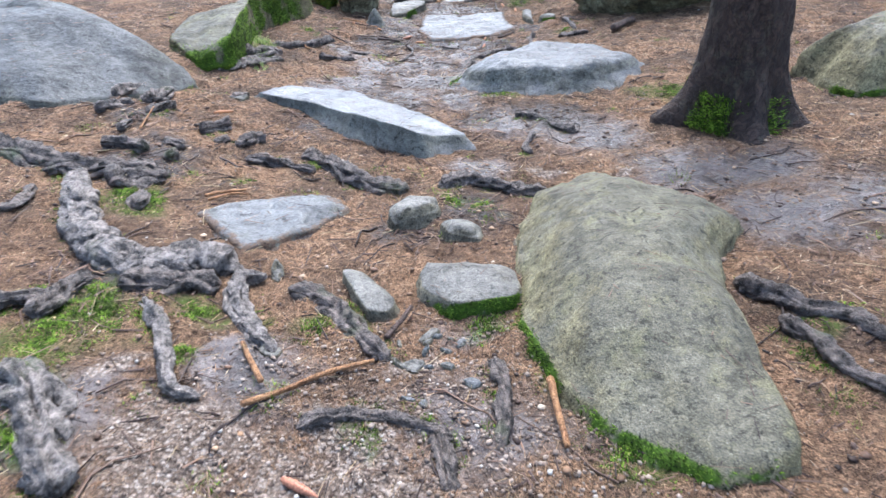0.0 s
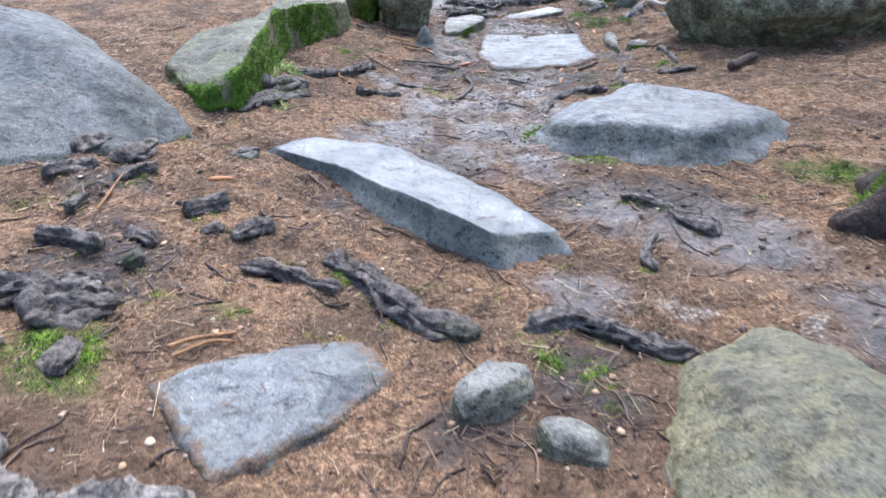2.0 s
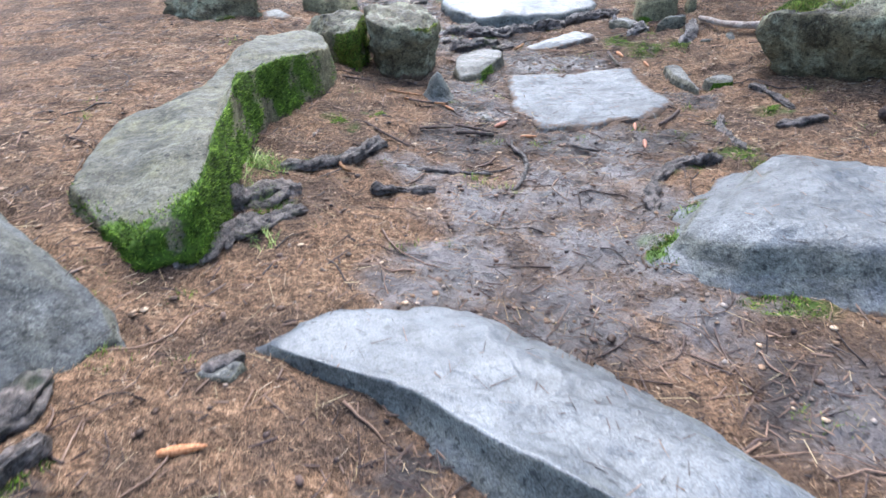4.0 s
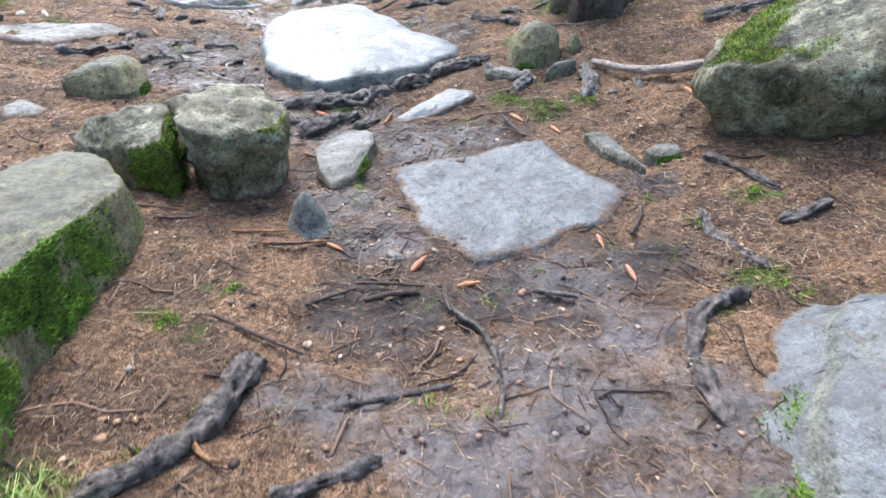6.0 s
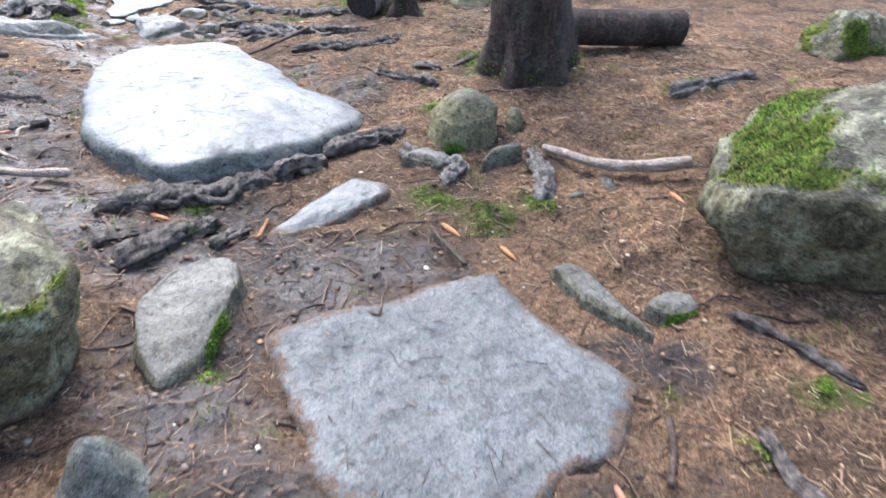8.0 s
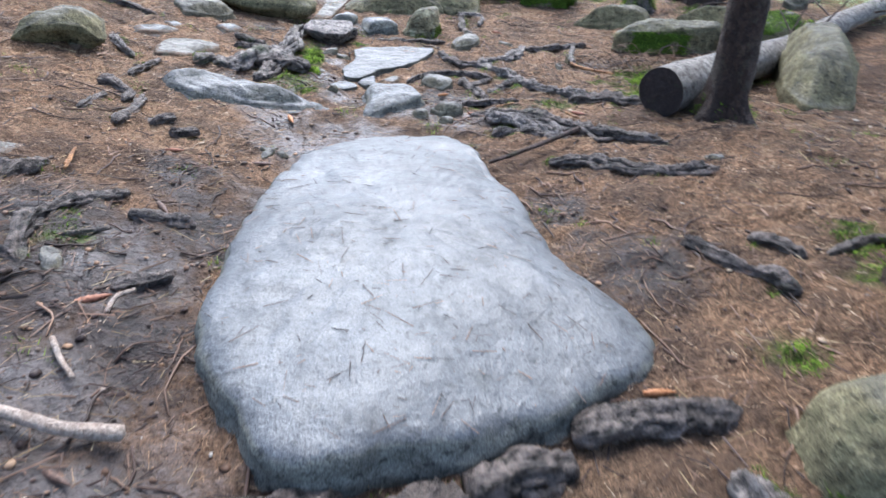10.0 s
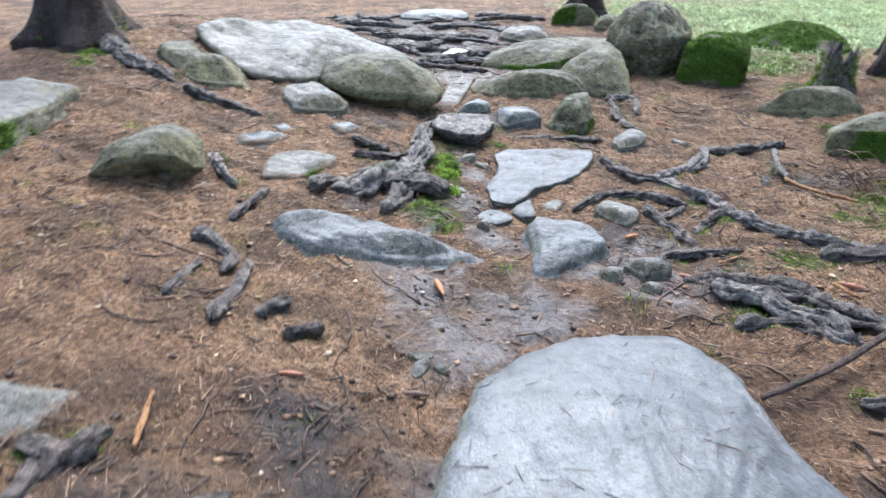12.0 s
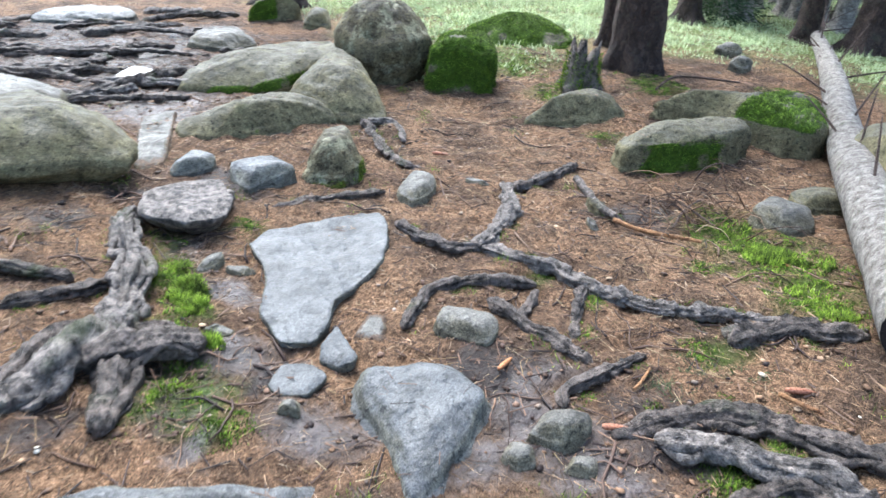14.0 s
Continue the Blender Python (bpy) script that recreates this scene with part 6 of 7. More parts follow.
root("tree_root", "twisted dark root in litter", [(-1.49, 12.53, 0.0), (-1.36, 12.47, 0.0), (-1.27, 12.37, 0.0), (-1.27, 12.23, 0.0)], 0.03, 0.025, BARK_ROOT)
root("tree_root", "forked dark root in litter", [(-1.18, 12.35, 0.0), (-1.18, 12.17, 0.0), (-1.19, 12.03, 0.0), (-1.22, 11.87, 0.0)], 0.022, 0.03, BARK_ROOT)
root("tree_root", "thin dark root in litter", [(-1.43, 11.98, 0.0), (-1.41, 12.13, 0.0), (-1.38, 12.29, 0.0)], 0.022, 0.018, BARK_ROOT)
root("tree_root", "thin grey root in litter", [(-1.37, 12.72, 0.0), (-1.33, 12.95, 0.0), (-1.27, 13.18, 0.0)], 0.022, 0.018, BARK_ROOT)
root("tree_root", "knobbly brown root in litter", [(-2.15, 14.51, 0.0), (-1.93, 14.38, 0.0), (-1.73, 14.35, 0.0), (-1.54, 14.31, 0.0)], 0.035, 0.03, BARK_ROOT)
root("tree_root", "short dark root knuckle in litter in the path", [(-1.06, 11.96, 0.0), (-1.02, 12.02, 0.0), (-0.96, 12.08, 0.0)], 0.03, 0.025, BARK_ROOT)
root("tree_root", "short dark root knuckle in litter in the path", [(-0.94, 11.86, 0.0), (-0.86, 11.9, 0.0), (-0.79, 11.94, 0.0)], 0.025, 0.02, BARK_ROOT)
root("tree_root", "dark root in brown litter", [(-1.54, 11.16, 0.0), (-1.41, 11.12, 0.0), (-1.36, 11.22, 0.0), (-1.34, 11.24, 0.0)], 0.035, 0.03, BARK_ROOT)
root("tree_root", "ridged dark root below another", [(0.98, 12.01, 0.0), (1.21, 11.99, 0.0), (1.31, 11.87, 0.0)], 0.03, 0.03, BARK_ROOT)
root("tree_root", "round dark root knot", [(-1.05, 13.3, 0.0), (-0.97, 13.43, 0.0), (-0.89, 13.38, 0.0)], 0.05, 0.04, BARK_ROOT)
root("tree_root", "dark root at the foot of a stump", [(-0.87, 13.44, 0.0), (-0.67, 13.7, 0.0), (-0.48, 13.67, 0.0), (-0.23, 13.5, 0.0)], 0.045, 0.05, BARK_ROOT)
root("tree_root", "thick dark root of an old stump", [(-0.94, 13.36, 0.0), (-0.77, 13.43, 0.0), (-0.65, 13.56, 0.03), (-0.52, 13.63, 0.05)], 0.05, 0.07, BARK_PALE)
root("tree_root", "upright knotty pale root arching over moss", [(-0.51, 13.59, 0.05), (-0.46, 13.82, 0.05), (-0.39, 14.11, 0.06), (-0.39, 14.43, 0.06), (-0.31, 14.64, 0.05)], 0.06, 0.05, BARK_PALE)
root("tree_root", "thick dark root end over moss", [(-0.61, 13.52, 0.02), (-0.49, 13.51, 0.04), (-0.34, 13.49, 0.07), (-0.21, 13.47, 0.06)], 0.065, 0.05, BARK_ROOT)
root("tree_root", "short dark root of a stump", [(-0.61, 13.15, 0.0), (-0.57, 13.28, 0.0), (-0.53, 13.46, 0.02)], 0.035, 0.05, BARK_ROOT)
root("tree_root", "flaking bark rim of an old root", [(-0.27, 14.72, 0.04), (-0.16, 14.58, 0.05), (0.0, 14.55, 0.05), (0.19, 14.72, 0.03)], 0.045, 0.04, BARK_PALE)
root("tree_root", "thin dark root in needle litter", [(-0.87, 13.96, 0.0), (-0.7, 14.01, 0.0), (-0.45, 14.08, 0.0)], 0.03, 0.025, BARK_ROOT)
root("tree_root", "thin dark root in needle litter", [(-0.91, 14.28, 0.0), (-0.76, 14.22, 0.0), (-0.62, 14.13, 0.0)], 0.025, 0.02, BARK_ROOT)
root("tree_root", "grey root bending down the path", [(1.8, 14.38, 0.0), (1.68, 14.12, 0.0), (1.47, 13.9, 0.0), (1.2, 13.74, 0.0)], 0.035, 0.04, BARK_PALE)
root("tree_root", "dark root branching off another", [(1.8, 14.29, 0.0), (2.07, 14.31, 0.0), (2.44, 14.41, 0.0)], 0.03, 0.03, BARK_ROOT)
root("tree_root", "long grey-brown root across the slope", [(1.22, 13.74, 0.0), (1.34, 13.51, 0.0), (1.43, 13.31, 0.0), (1.49, 13.07, 0.0), (1.63, 12.85, 0.0), (1.81, 12.67, 0.0), (1.98, 12.45, 0.0)], 0.032, 0.03, BARK_PALE)
root("tree_root", "thin root curving round a stone", [(0.56, 13.32, 0.0), (0.71, 13.45, 0.0), (0.84, 13.52, 0.0), (1.07, 13.46, 0.0), (1.26, 13.32, 0.0)], 0.025, 0.03, BARK_ROOT)
root("tree_root", "thin root running down the slope", [(1.0, 13.33, 0.0), (1.03, 13.11, 0.0), (1.07, 12.93, 0.0), (1.09, 12.74, 0.0)], 0.03, 0.028, BARK_ROOT)
root("tree_root", "short root spur in brown litter", [(1.43, 13.18, 0.0), (1.27, 13.04, 0.0), (1.13, 12.9, 0.0)], 0.025, 0.02, BARK_ROOT)
root("tree_root", "short root spur in brown litter", [(1.23, 13.28, 0.0), (1.12, 13.19, 0.0), (1.01, 13.12, 0.0)], 0.02, 0.018, BARK_ROOT)
root("tree_root", "thin dark root in needle litter", [(0.94, 14.17, 0.0), (0.99, 13.98, 0.0), (1.07, 13.84, 0.0), (1.22, 13.74, 0.0)], 0.03, 0.025, BARK_ROOT)
root("tree_root", "thin dark root in wet soil", [(0.85, 12.61, 0.0), (0.91, 12.68, 0.0), (1.08, 12.68, 0.0), (1.32, 12.68, 0.0)], 0.022, 0.02, BARK_ROOT)
root("tree_root", "dark root beside green moss", [(1.66, 12.55, 0.0), (1.85, 12.51, 0.0), (1.98, 12.4, 0.0), (2.15, 12.27, 0.0)], 0.04, 0.035, BARK_ROOT)
root("tree_root", "root stub beside smooth rocks", [(1.4, 15.71, 0.0), (1.34, 15.28, 0.0), (1.31, 14.94, 0.0), (1.43, 14.71, 0.0)], 0.03, 0.025, BARK_ROOT)
root("tree_root", "pale frayed root end beside rocks", [(1.38, 15.66, 0.0), (1.61, 15.54, 0.0), (1.52, 15.22, 0.0)], 0.025, 0.02, BARK_PALE)
root("tree_root", "thin root above the wet slab", [(0.37, 14.58, 0.0), (0.63, 14.59, 0.0), (1.05, 14.55, 0.0)], 0.022, 0.018, BARK_ROOT)
root("tree_root", "thick ridged root beside the path", [(1.01, 12.33, 0.02), (1.1, 12.23, 0.03), (1.21, 12.09, 0.02), (1.34, 11.93, 0.02), (1.39, 11.8, 0.0)], 0.045, 0.035, BARK_PALE)
root("tree_root", "lumpy dark root knuckle in litter", [(-2.29, 4.43, 0.0), (-2.24, 4.55, 0.0), (-2.15, 4.67, 0.0)], 0.05, 0.04, BARK_ROOT)
root("tree_root", "lumpy dark root knuckle in litter", [(-2.31, 4.18, 0.0), (-2.24, 4.26, 0.0), (-2.13, 4.34, 0.0)], 0.05, 0.04, BARK_ROOT)
root("tree_root", "lumpy dark root knuckle in litter", [(-2.07, 4.41, 0.0), (-2.01, 4.51, 0.0), (-1.98, 4.67, 0.0)], 0.05, 0.045, BARK_ROOT)
root("tree_root", "lumpy dark root knuckle in litter", [(-1.99, 4.24, 0.0), (-1.94, 4.35, 0.0), (-1.88, 4.45, 0.0)], 0.04, 0.035, BARK_ROOT)
root("tree_root", "lumpy dark root knuckle in litter", [(-1.59, 4.06, 0.0), (-1.52, 4.13, 0.0), (-1.44, 4.22, 0.0)], 0.045, 0.04, BARK_ROOT)
root("tree_root", "small dark root knuckle in litter", [(-1.46, 3.91, 0.0), (-1.42, 3.95, 0.0), (-1.38, 3.98, 0.0)], 0.035, 0.03, BARK_ROOT)
root("tree_root", "lumpy dark root knuckle in litter", [(-1.32, 3.91, 0.0), (-1.26, 3.99, 0.0), (-1.18, 4.07, 0.0)], 0.04, 0.035, BARK_ROOT)
root("tree_root", "small dark root knuckle in litter", [(-1.75, 3.8, 0.0), (-1.68, 3.8, 0.0), (-1.61, 3.78, 0.0)], 0.035, 0.03, BARK_ROOT)
root("tree_root", "lumpy dark root knuckle in litter", [(-2.08, 3.71, 0.0), (-1.95, 3.7, 0.0), (-1.8, 3.67, 0.0)], 0.04, 0.045, BARK_ROOT)
root("tree_root", "small dark root knuckle in litter", [(-1.67, 3.58, 0.0), (-1.64, 3.62, 0.0), (-1.61, 3.66, 0.0)], 0.03, 0.03, BARK_ROOT)
root("tree_root", "lumpy dark root with moss beside it", [(-1.81, 3.38, 0.0), (-1.76, 3.43, 0.0), (-1.68, 3.44, 0.0)], 0.045, 0.04, BARK_ROOT)
root("tree_root", "thick dark root with moss below", [(-1.82, 3.17, 0.0), (-1.74, 3.24, 0.0), (-1.65, 3.28, 0.0), (-1.57, 3.32, 0.0)], 0.06, 0.045, BARK_ROOT)
root("tree_root", "dark knotty root with moss below", [(-1.61, 2.94, 0.0), (-1.6, 3.02, 0.0), (-1.62, 3.1, 0.0)], 0.045, 0.035, BARK_ROOT)
root("tree_root", "small dark root knuckle in litter", [(-2.06, 3.91, 0.0), (-2.05, 4.0, 0.0), (-2.05, 4.06, 0.0)], 0.03, 0.03, BARK_ROOT)
root("tree_root", "small grey root knuckle in litter", [(-1.55, 4.72, 0.0), (-1.51, 4.77, 0.0), (-1.46, 4.82, 0.0)], 0.03, 0.03, BARK_ROOT)
root("tree_root", "mossy root running out from a spruce", [(-3.02, 15.3, 0.0), (-2.67, 14.88, 0.0), (-2.42, 14.69, 0.0), (-2.24, 14.56, 0.0)], 0.06, 0.04, BARK_ROOT)
root("tree_root", "dark mossy root beside the lichen boulder", [(2.78, 8.89, 0.0), (3.09, 8.88, 0.0), (3.51, 8.81, 0.0)], 0.05, 0.035, BARK_ROOT)
root("tree_root", "knotty grey root stub in moss", [(1.7, 8.91, 0.0), (1.64, 8.74, 0.0), (1.59, 8.6, 0.0), (1.44, 8.46, 0.0)], 0.03, 0.04, BARK_PALE)
root("tree_root", "thin dark root crossing the trodden soil", [(-0.19, 6.72, 0.0), (-0.1, 6.83, 0.0), (-0.01, 6.86, 0.0), (0.12, 6.8, 0.0), (0.26, 6.68, 0.0)], 0.014, 0.009, BARK_ROOT)
root("tree_root", "thin dark root running down the trodden soil", [(-0.26, 6.93, 0.0), (-0.25, 6.8, 0.0), (-0.2, 6.62, 0.0), (-0.24, 6.4, 0.0), (-0.34, 6.2, 0.0)], 0.016, 0.008, BARK_ROOT)
root("tree_root", "curved dark root in litter", [(-1.67, 13.5, 0.0), (-1.57, 13.29, 0.0), (-1.44, 13.15, 0.0)], 0.028, 0.022, BARK_PALE)
root("dead_branch", "thin dark twig in litter", [(-0.58, 7.09, 0.01), (-0.45, 7.05, 0.01), (-0.31, 6.99, 0.01)], 0.009, 0.006, TWIG_DARK)
root("dead_branch", "thin brown twig in litter", [(-1.35, 7.79, 0.01), (-1.24, 7.77, 0.01), (-1.14, 7.78, 0.01)], 0.008, 0.006, TWIG_DARK)
root("dead_branch", "thin brown twig beside a stone", [(-1.02, 7.62, 0.01), (-0.89, 7.6, 0.01), (-0.78, 7.59, 0.01)], 0.008, 0.006, TWIG_ORANGE)
root("dead_branch", "reddish-brown broken bark chunk on litter", [(2.1, 6.7, 0.01), (1.98, 6.6, 0.02), (1.84, 6.5, 0.01)], 0.03, 0.035, TWIG_DARK)
root("dead_branch", "pale barkless branch lying on litter", [(1.73, 8.82, 0.02), (1.83, 8.49, 0.03), (2.0, 8.31, 0.03), (2.17, 8.19, 0.04)], 0.022, 0.035, WOOD_PALE)
root("dead_branch", "pale barkless branch lying on the path", [(-0.97, 9.69, 0.02), (-0.81, 9.63, 0.02), (-0.7, 9.6, 0.02), (-0.57, 9.59, 0.02)], 0.015, 0.025, WOOD_PALE)
root("dead_branch", "long thin dark branch lying across moss", [(0.86, 11.53, 0.02), (0.99, 11.57, 0.03), (1.18, 11.63, 0.05), (1.46, 11.77, 0.06)], 0.012, 0.016, TWIG_DARK)
root("dead_branch", "thin orange-brown stick on gravel", [(-0.7, 1.54, 0.01), (-0.58, 1.61, 0.01), (-0.43, 1.72, 0.01), (-0.27, 1.79, 0.01)], 0.012, 0.008, TWIG_ORANGE)
root("dead_branch", "short orange-brown stick beside the boulder", [(0.38, 1.65, 0.01), (0.38, 1.49, 0.01), (0.38, 1.33, 0.01)], 0.014, 0.01, TWIG_ORANGE)
root("dead_branch", "short orange-brown stick on gravel", [(-0.78, 1.87, 0.01), (-0.71, 1.74, 0.01), (-0.66, 1.66, 0.01)], 0.01, 0.012, TWIG_ORANGE)
root("dead_branch", "short dark stick against stones", [(-0.23, 1.93, 0.01), (-0.17, 2.04, 0.02), (-0.13, 2.14, 0.02)], 0.012, 0.01, TWIG_DARK)
root("dead_branch", "thin orange stick on litter", [(-1.26, 3.08, 0.01), (-1.17, 3.18, 0.01), (-1.08, 3.2, 0.01)], 0.008, 0.006, TWIG_ORANGE)
root("dead_branch", "thin orange stick on litter", [(-1.29, 3.12, 0.01), (-1.23, 3.18, 0.01), (-1.1, 3.25, 0.01)], 0.01, 0.007, TWIG_ORANGE)
root("dead_branch", "thin straw-coloured stick on litter", [(-1.94, 3.95, 0.01), (-1.95, 4.12, 0.02), (-1.96, 4.27, 0.03)], 0.006, 0.005, TWIG_ORANGE)
root("dead_branch", "broken orange stick on litter", [(-1.26, 6.35, 0.01), (-1.23, 6.29, 0.01), (-1.19, 6.27, 0.01)], 0.01, 0.008, TWIG_ORANGE)
root("dead_branch", "thin straight twig in litter", [(-1.15, 6.98, 0.01), (-1.0, 6.81, 0.01), (-0.88, 6.69, 0.01)], 0.008, 0.007, TWIG_DARK)
root("dead_branch", "thin dark twig on the path", [(-0.87, 7.48, 0.01), (-0.73, 7.46, 0.01), (-0.6, 7.49, 0.01)], 0.008, 0.007, TWIG_DARK)
root("dead_branch", "short dark stick before the flat stone", [(0.85, 8.55, 0.01), (0.84, 8.36, 0.01), (0.84, 8.22, 0.01)], 0.012, 0.012, TWIG_DARK)
root("dead_branch", "short dark stick beside the flat stone", [(0.92, 7.14, 0.01), (0.83, 7.04, 0.01), (0.73, 6.96, 0.01)], 0.012, 0.012, TWIG_DARK)
root("dead_branch", "thin stick with a pale end", [(-0.9, 7.49, 0.01), (-0.77, 7.47, 0.01), (-0.62, 7.46, 0.01)], 0.008, 0.007, TWIG_ORANGE)
root("dead_branch", "thin dark twig in litter", [(-0.81, 6.98, 0.01), (-0.7, 7.02, 0.01), (-0.59, 7.05, 0.01)], 0.01, 0.008, TWIG_DARK)
root("dead_branch", "dark stick in wet soil", [(-0.58, 6.95, 0.01), (-0.47, 6.97, 0.01), (-0.35, 6.95, 0.01)], 0.014, 0.012, TWIG_DARK)
root("dead_branch", "short dark stick in wet soil", [(-0.25, 6.92, 0.01), (-0.26, 6.85, 0.01), (-0.27, 6.78, 0.01)], 0.014, 0.01, TWIG_DARK)
root("dead_branch", "bent orange-brown stick against a slab", [(0.09, 8.8, 0.01), (0.14, 8.87, 0.01), (0.19, 8.95, 0.01)], 0.012, 0.009, TWIG_ORANGE)
root("dead_branch", "short pale peeled stick", [(-0.88, 9.99, 0.01), (-0.83, 9.9, 0.01), (-0.77, 9.82, 0.01)], 0.01, 0.008, WOOD_PALE)
root("dead_branch", "short pale bent stick", [(-0.77, 10.14, 0.01), (-0.76, 10.22, 0.02), (-0.71, 10.27, 0.02)], 0.009, 0.009, WOOD_PALE)
root("dead_branch", "short brown stick on mud", [(-1.21, 10.23, 0.01), (-1.17, 10.28, 0.01), (-1.13, 10.34, 0.01)], 0.014, 0.012, TWIG_DARK)
root("dead_branch", "short straw-coloured stick on litter", [(-1.25, 11.22, 0.01), (-1.26, 11.32, 0.01), (-1.27, 11.42, 0.01)], 0.008, 0.007, TWIG_ORANGE)
root("dead_branch", "thin straw-coloured stick on litter", [(-1.24, 11.18, 0.01), (-1.25, 11.29, 0.01), (-1.27, 11.41, 0.01)], 0.008, 0.006, TWIG_ORANGE)
root("dead_branch", "split branch end with dark bark", [(2.23, 14.17, 0.02), (2.08, 13.79, 0.02), (2.06, 13.63, 0.02)], 0.025, 0.02, BARK_ROOT)
root("dead_branch", "thin orange broken branch", [(2.03, 13.62, 0.02), (2.08, 13.43, 0.02), (2.24, 13.19, 0.02)], 0.014, 0.01, TWIG_ORANGE)
root("dead_branch", "thin orange stick on litter", [(1.54, 12.25, 0.01), (1.56, 12.17, 0.01), (1.58, 12.11, 0.01)], 0.01, 0.008, TWIG_ORANGE)
root("dead_branch", "thin orange stick on litter", [(1.26, 12.6, 0.01), (1.17, 12.56, 0.01), (1.13, 12.55, 0.01)], 0.006, 0.006, TWIG_ORANGE)
root("dead_branch", "thin bent dead twig before a mossy block", [(2.92, 13.81, 0.02), (2.95, 13.79, 0.1), (3.08, 13.77, 0.12), (3.25, 13.74, 0.06)], 0.006, 0.004, TWIG_DARK)
root("dead_branch", "grey dead twig in a hollow", [(2.59, 13.74, 0.02), (2.49, 13.53, 0.05), (2.47, 13.3, 0.02)], 0.008, 0.005, TWIG_DARK)
root("dead_branch", "grey dead twig in a hollow", [(2.25, 13.39, 0.02), (2.45, 13.48, 0.06), (2.71, 13.55, 0.05)], 0.007, 0.004, TWIG_DARK)
root("dead_branch", "thin dark branch over mossy rocks", [(3.9, 15.13, 0.05), (4.14, 15.12, 0.12), (4.45, 14.73, 0.15)], 0.012, 0.008, TWIG_DARK)

cone(-1.54, 4.44, 7, 0.138, CONE_ORANGE)
cone(-0.45, 1.21, -30, 0.140, CONE_RED)
cone(0.55, 6.71, -106, 0.124, CONE_RED)
cone(-0.26, 7.19, 39, 0.140, CONE_RED)
cone(1.98, 8.07, -105, 0.140, CONE_ORANGE)
cone(0.94, 8.51, -83, 0.140, CONE_ORANGE)
cone(1.07, 8.22, -91, 0.124, CONE_ORANGE)
cone(0.58, 6.99, -109, 0.113, CONE_RED)
cone(-0.12, 6.94, -8, 0.105, CONE_ORANGE)
cone(-0.59, 7.42, -59, 0.100, CONE_ORANGE)
cone(-0.25, 9.18, -51, 0.140, CONE_ORANGE)
cone(1.03, 9.66, -1, 0.115, CONE_ORANGE)
cone(-0.69, 9.46, -32, 0.100, CONE_DARK)
cone(-0.85, 10.24, 23, 0.135, CONE_RED)
cone(-0.77, 10.95, -60, 0.126, CONE_DARK)
cone(-0.30, 12.36, -76, 0.140, CONE_ORANGE)
cone(-0.41, 11.59, -5, 0.115, CONE_DARK)
cone(-0.86, 11.62, -5, 0.100, CONE_RED)
cone(0.96, 12.44, -37, 0.124, CONE_RED)
cone(0.80, 12.91, 22, 0.100, CONE_ORANGE)
cone(1.67, 14.95, -38, 0.119, CONE_RED)
cone(2.44, 12.86, -87, 0.100, CONE_ORANGE)
cone(1.63, 12.22, -34, 0.118, CONE_RED)


plate = rock("stump_plate", "worn flat top of an old root plate, grey and gnarled", [(-0.3, 14.51, 0.1), (-0.23, 14.68, 0.12), (-0.06, 14.78, 0.12), (0.13, 14.75, 0.12), (0.16, 14.53, 0.12), (0.08, 14.38, 0.1), (-0.11, 14.35, 0.1)], 0.115, -0.13, 4.0, 0.012, BARK_PALE)
plate["category"] = "root"

# tangle of worn roots at the head of the path
tangle = random.Random(21)
for k in range(30):
    x, y = tangle.uniform(-1.3, 0.5), tangle.uniform(16.2, 19.3)
    if k > 24:
        x, y = tangle.uniform(0.2, 1.2), tangle.uniform(17.6, 19.5)
    a, l = tangle.uniform(-0.5, 0.5), tangle.uniform(0.25, 0.7)
    bend = tangle.uniform(-0.12, 0.12)
    root("tree_root", "worn dark root in a tangle across the path",
         [(x - l * math.cos(a), y - l * math.sin(a), 0.0), (x, y + bend, tangle.uniform(0.0, 0.05)), (x + l * math.cos(a), y + l * math.sin(a), 0.0)],
         tangle.uniform(0.018, 0.042), tangle.uniform(0.012, 0.035), BARK_PALE if k % 3 == 0 else BARK_ROOT)

# ---- litter, gravel, moss and undergrowth ----
def keep(x, y, rule):
    k = rng.random(len(x)) < rule
    return x[k], y[k]


x, y = spread(520000, (-6.0, 0.7), (7.0, 23.0))
x, y = keep(x, y, (1 - 0.62 * blobs(x, y, MUD, 0.5)) * (1 - 0.45 * blobs(x, y, DAMP, 0.5)) * (1 - 0.6 * blobs(x, y, HUMUS_AND_SHADE, 0.6)) * (1 - 0.6 * blobs(x, y, SAND, 0.5)) * np.where((x > -3) & (x < 4.2) & (y < 17), 1, 0.25))
n = len(x)
v, f = rods(np.c_[x, y, floor_z(x, y) + 0.004], rng.uniform(0, 6.28, n), rng.normal(0, 0.16, n), rng.uniform(0.012, 0.03, n) + 0.05 * rng.random(n) ** 3, rng.uniform(0.0007, 0.0016, n))
tagged(new("needle_litter", sheet("needle_litter", v, f, NEEDLES)), "loose dry orange-brown spruce needles on the ground", "litter", kind="stuff")

x, y = spread(32000, (-6.0, 0.7), (7.0, 23.0))
n = len(x)
v, f = rods(np.c_[x, y, floor_z(x, y) + 0.006], rng.uniform(0, 6.28, n), rng.normal(0, 0.14, n), rng.uniform(0.03, 0.16, n) * rng.random(n) + 0.02, rng.uniform(0.0012, 0.005, n))
tagged(new("twig_litter", sheet("twig_litter", v, f, DARK_BITS)), "dark broken twigs and bark bits on the ground", "litter", kind="stuff")

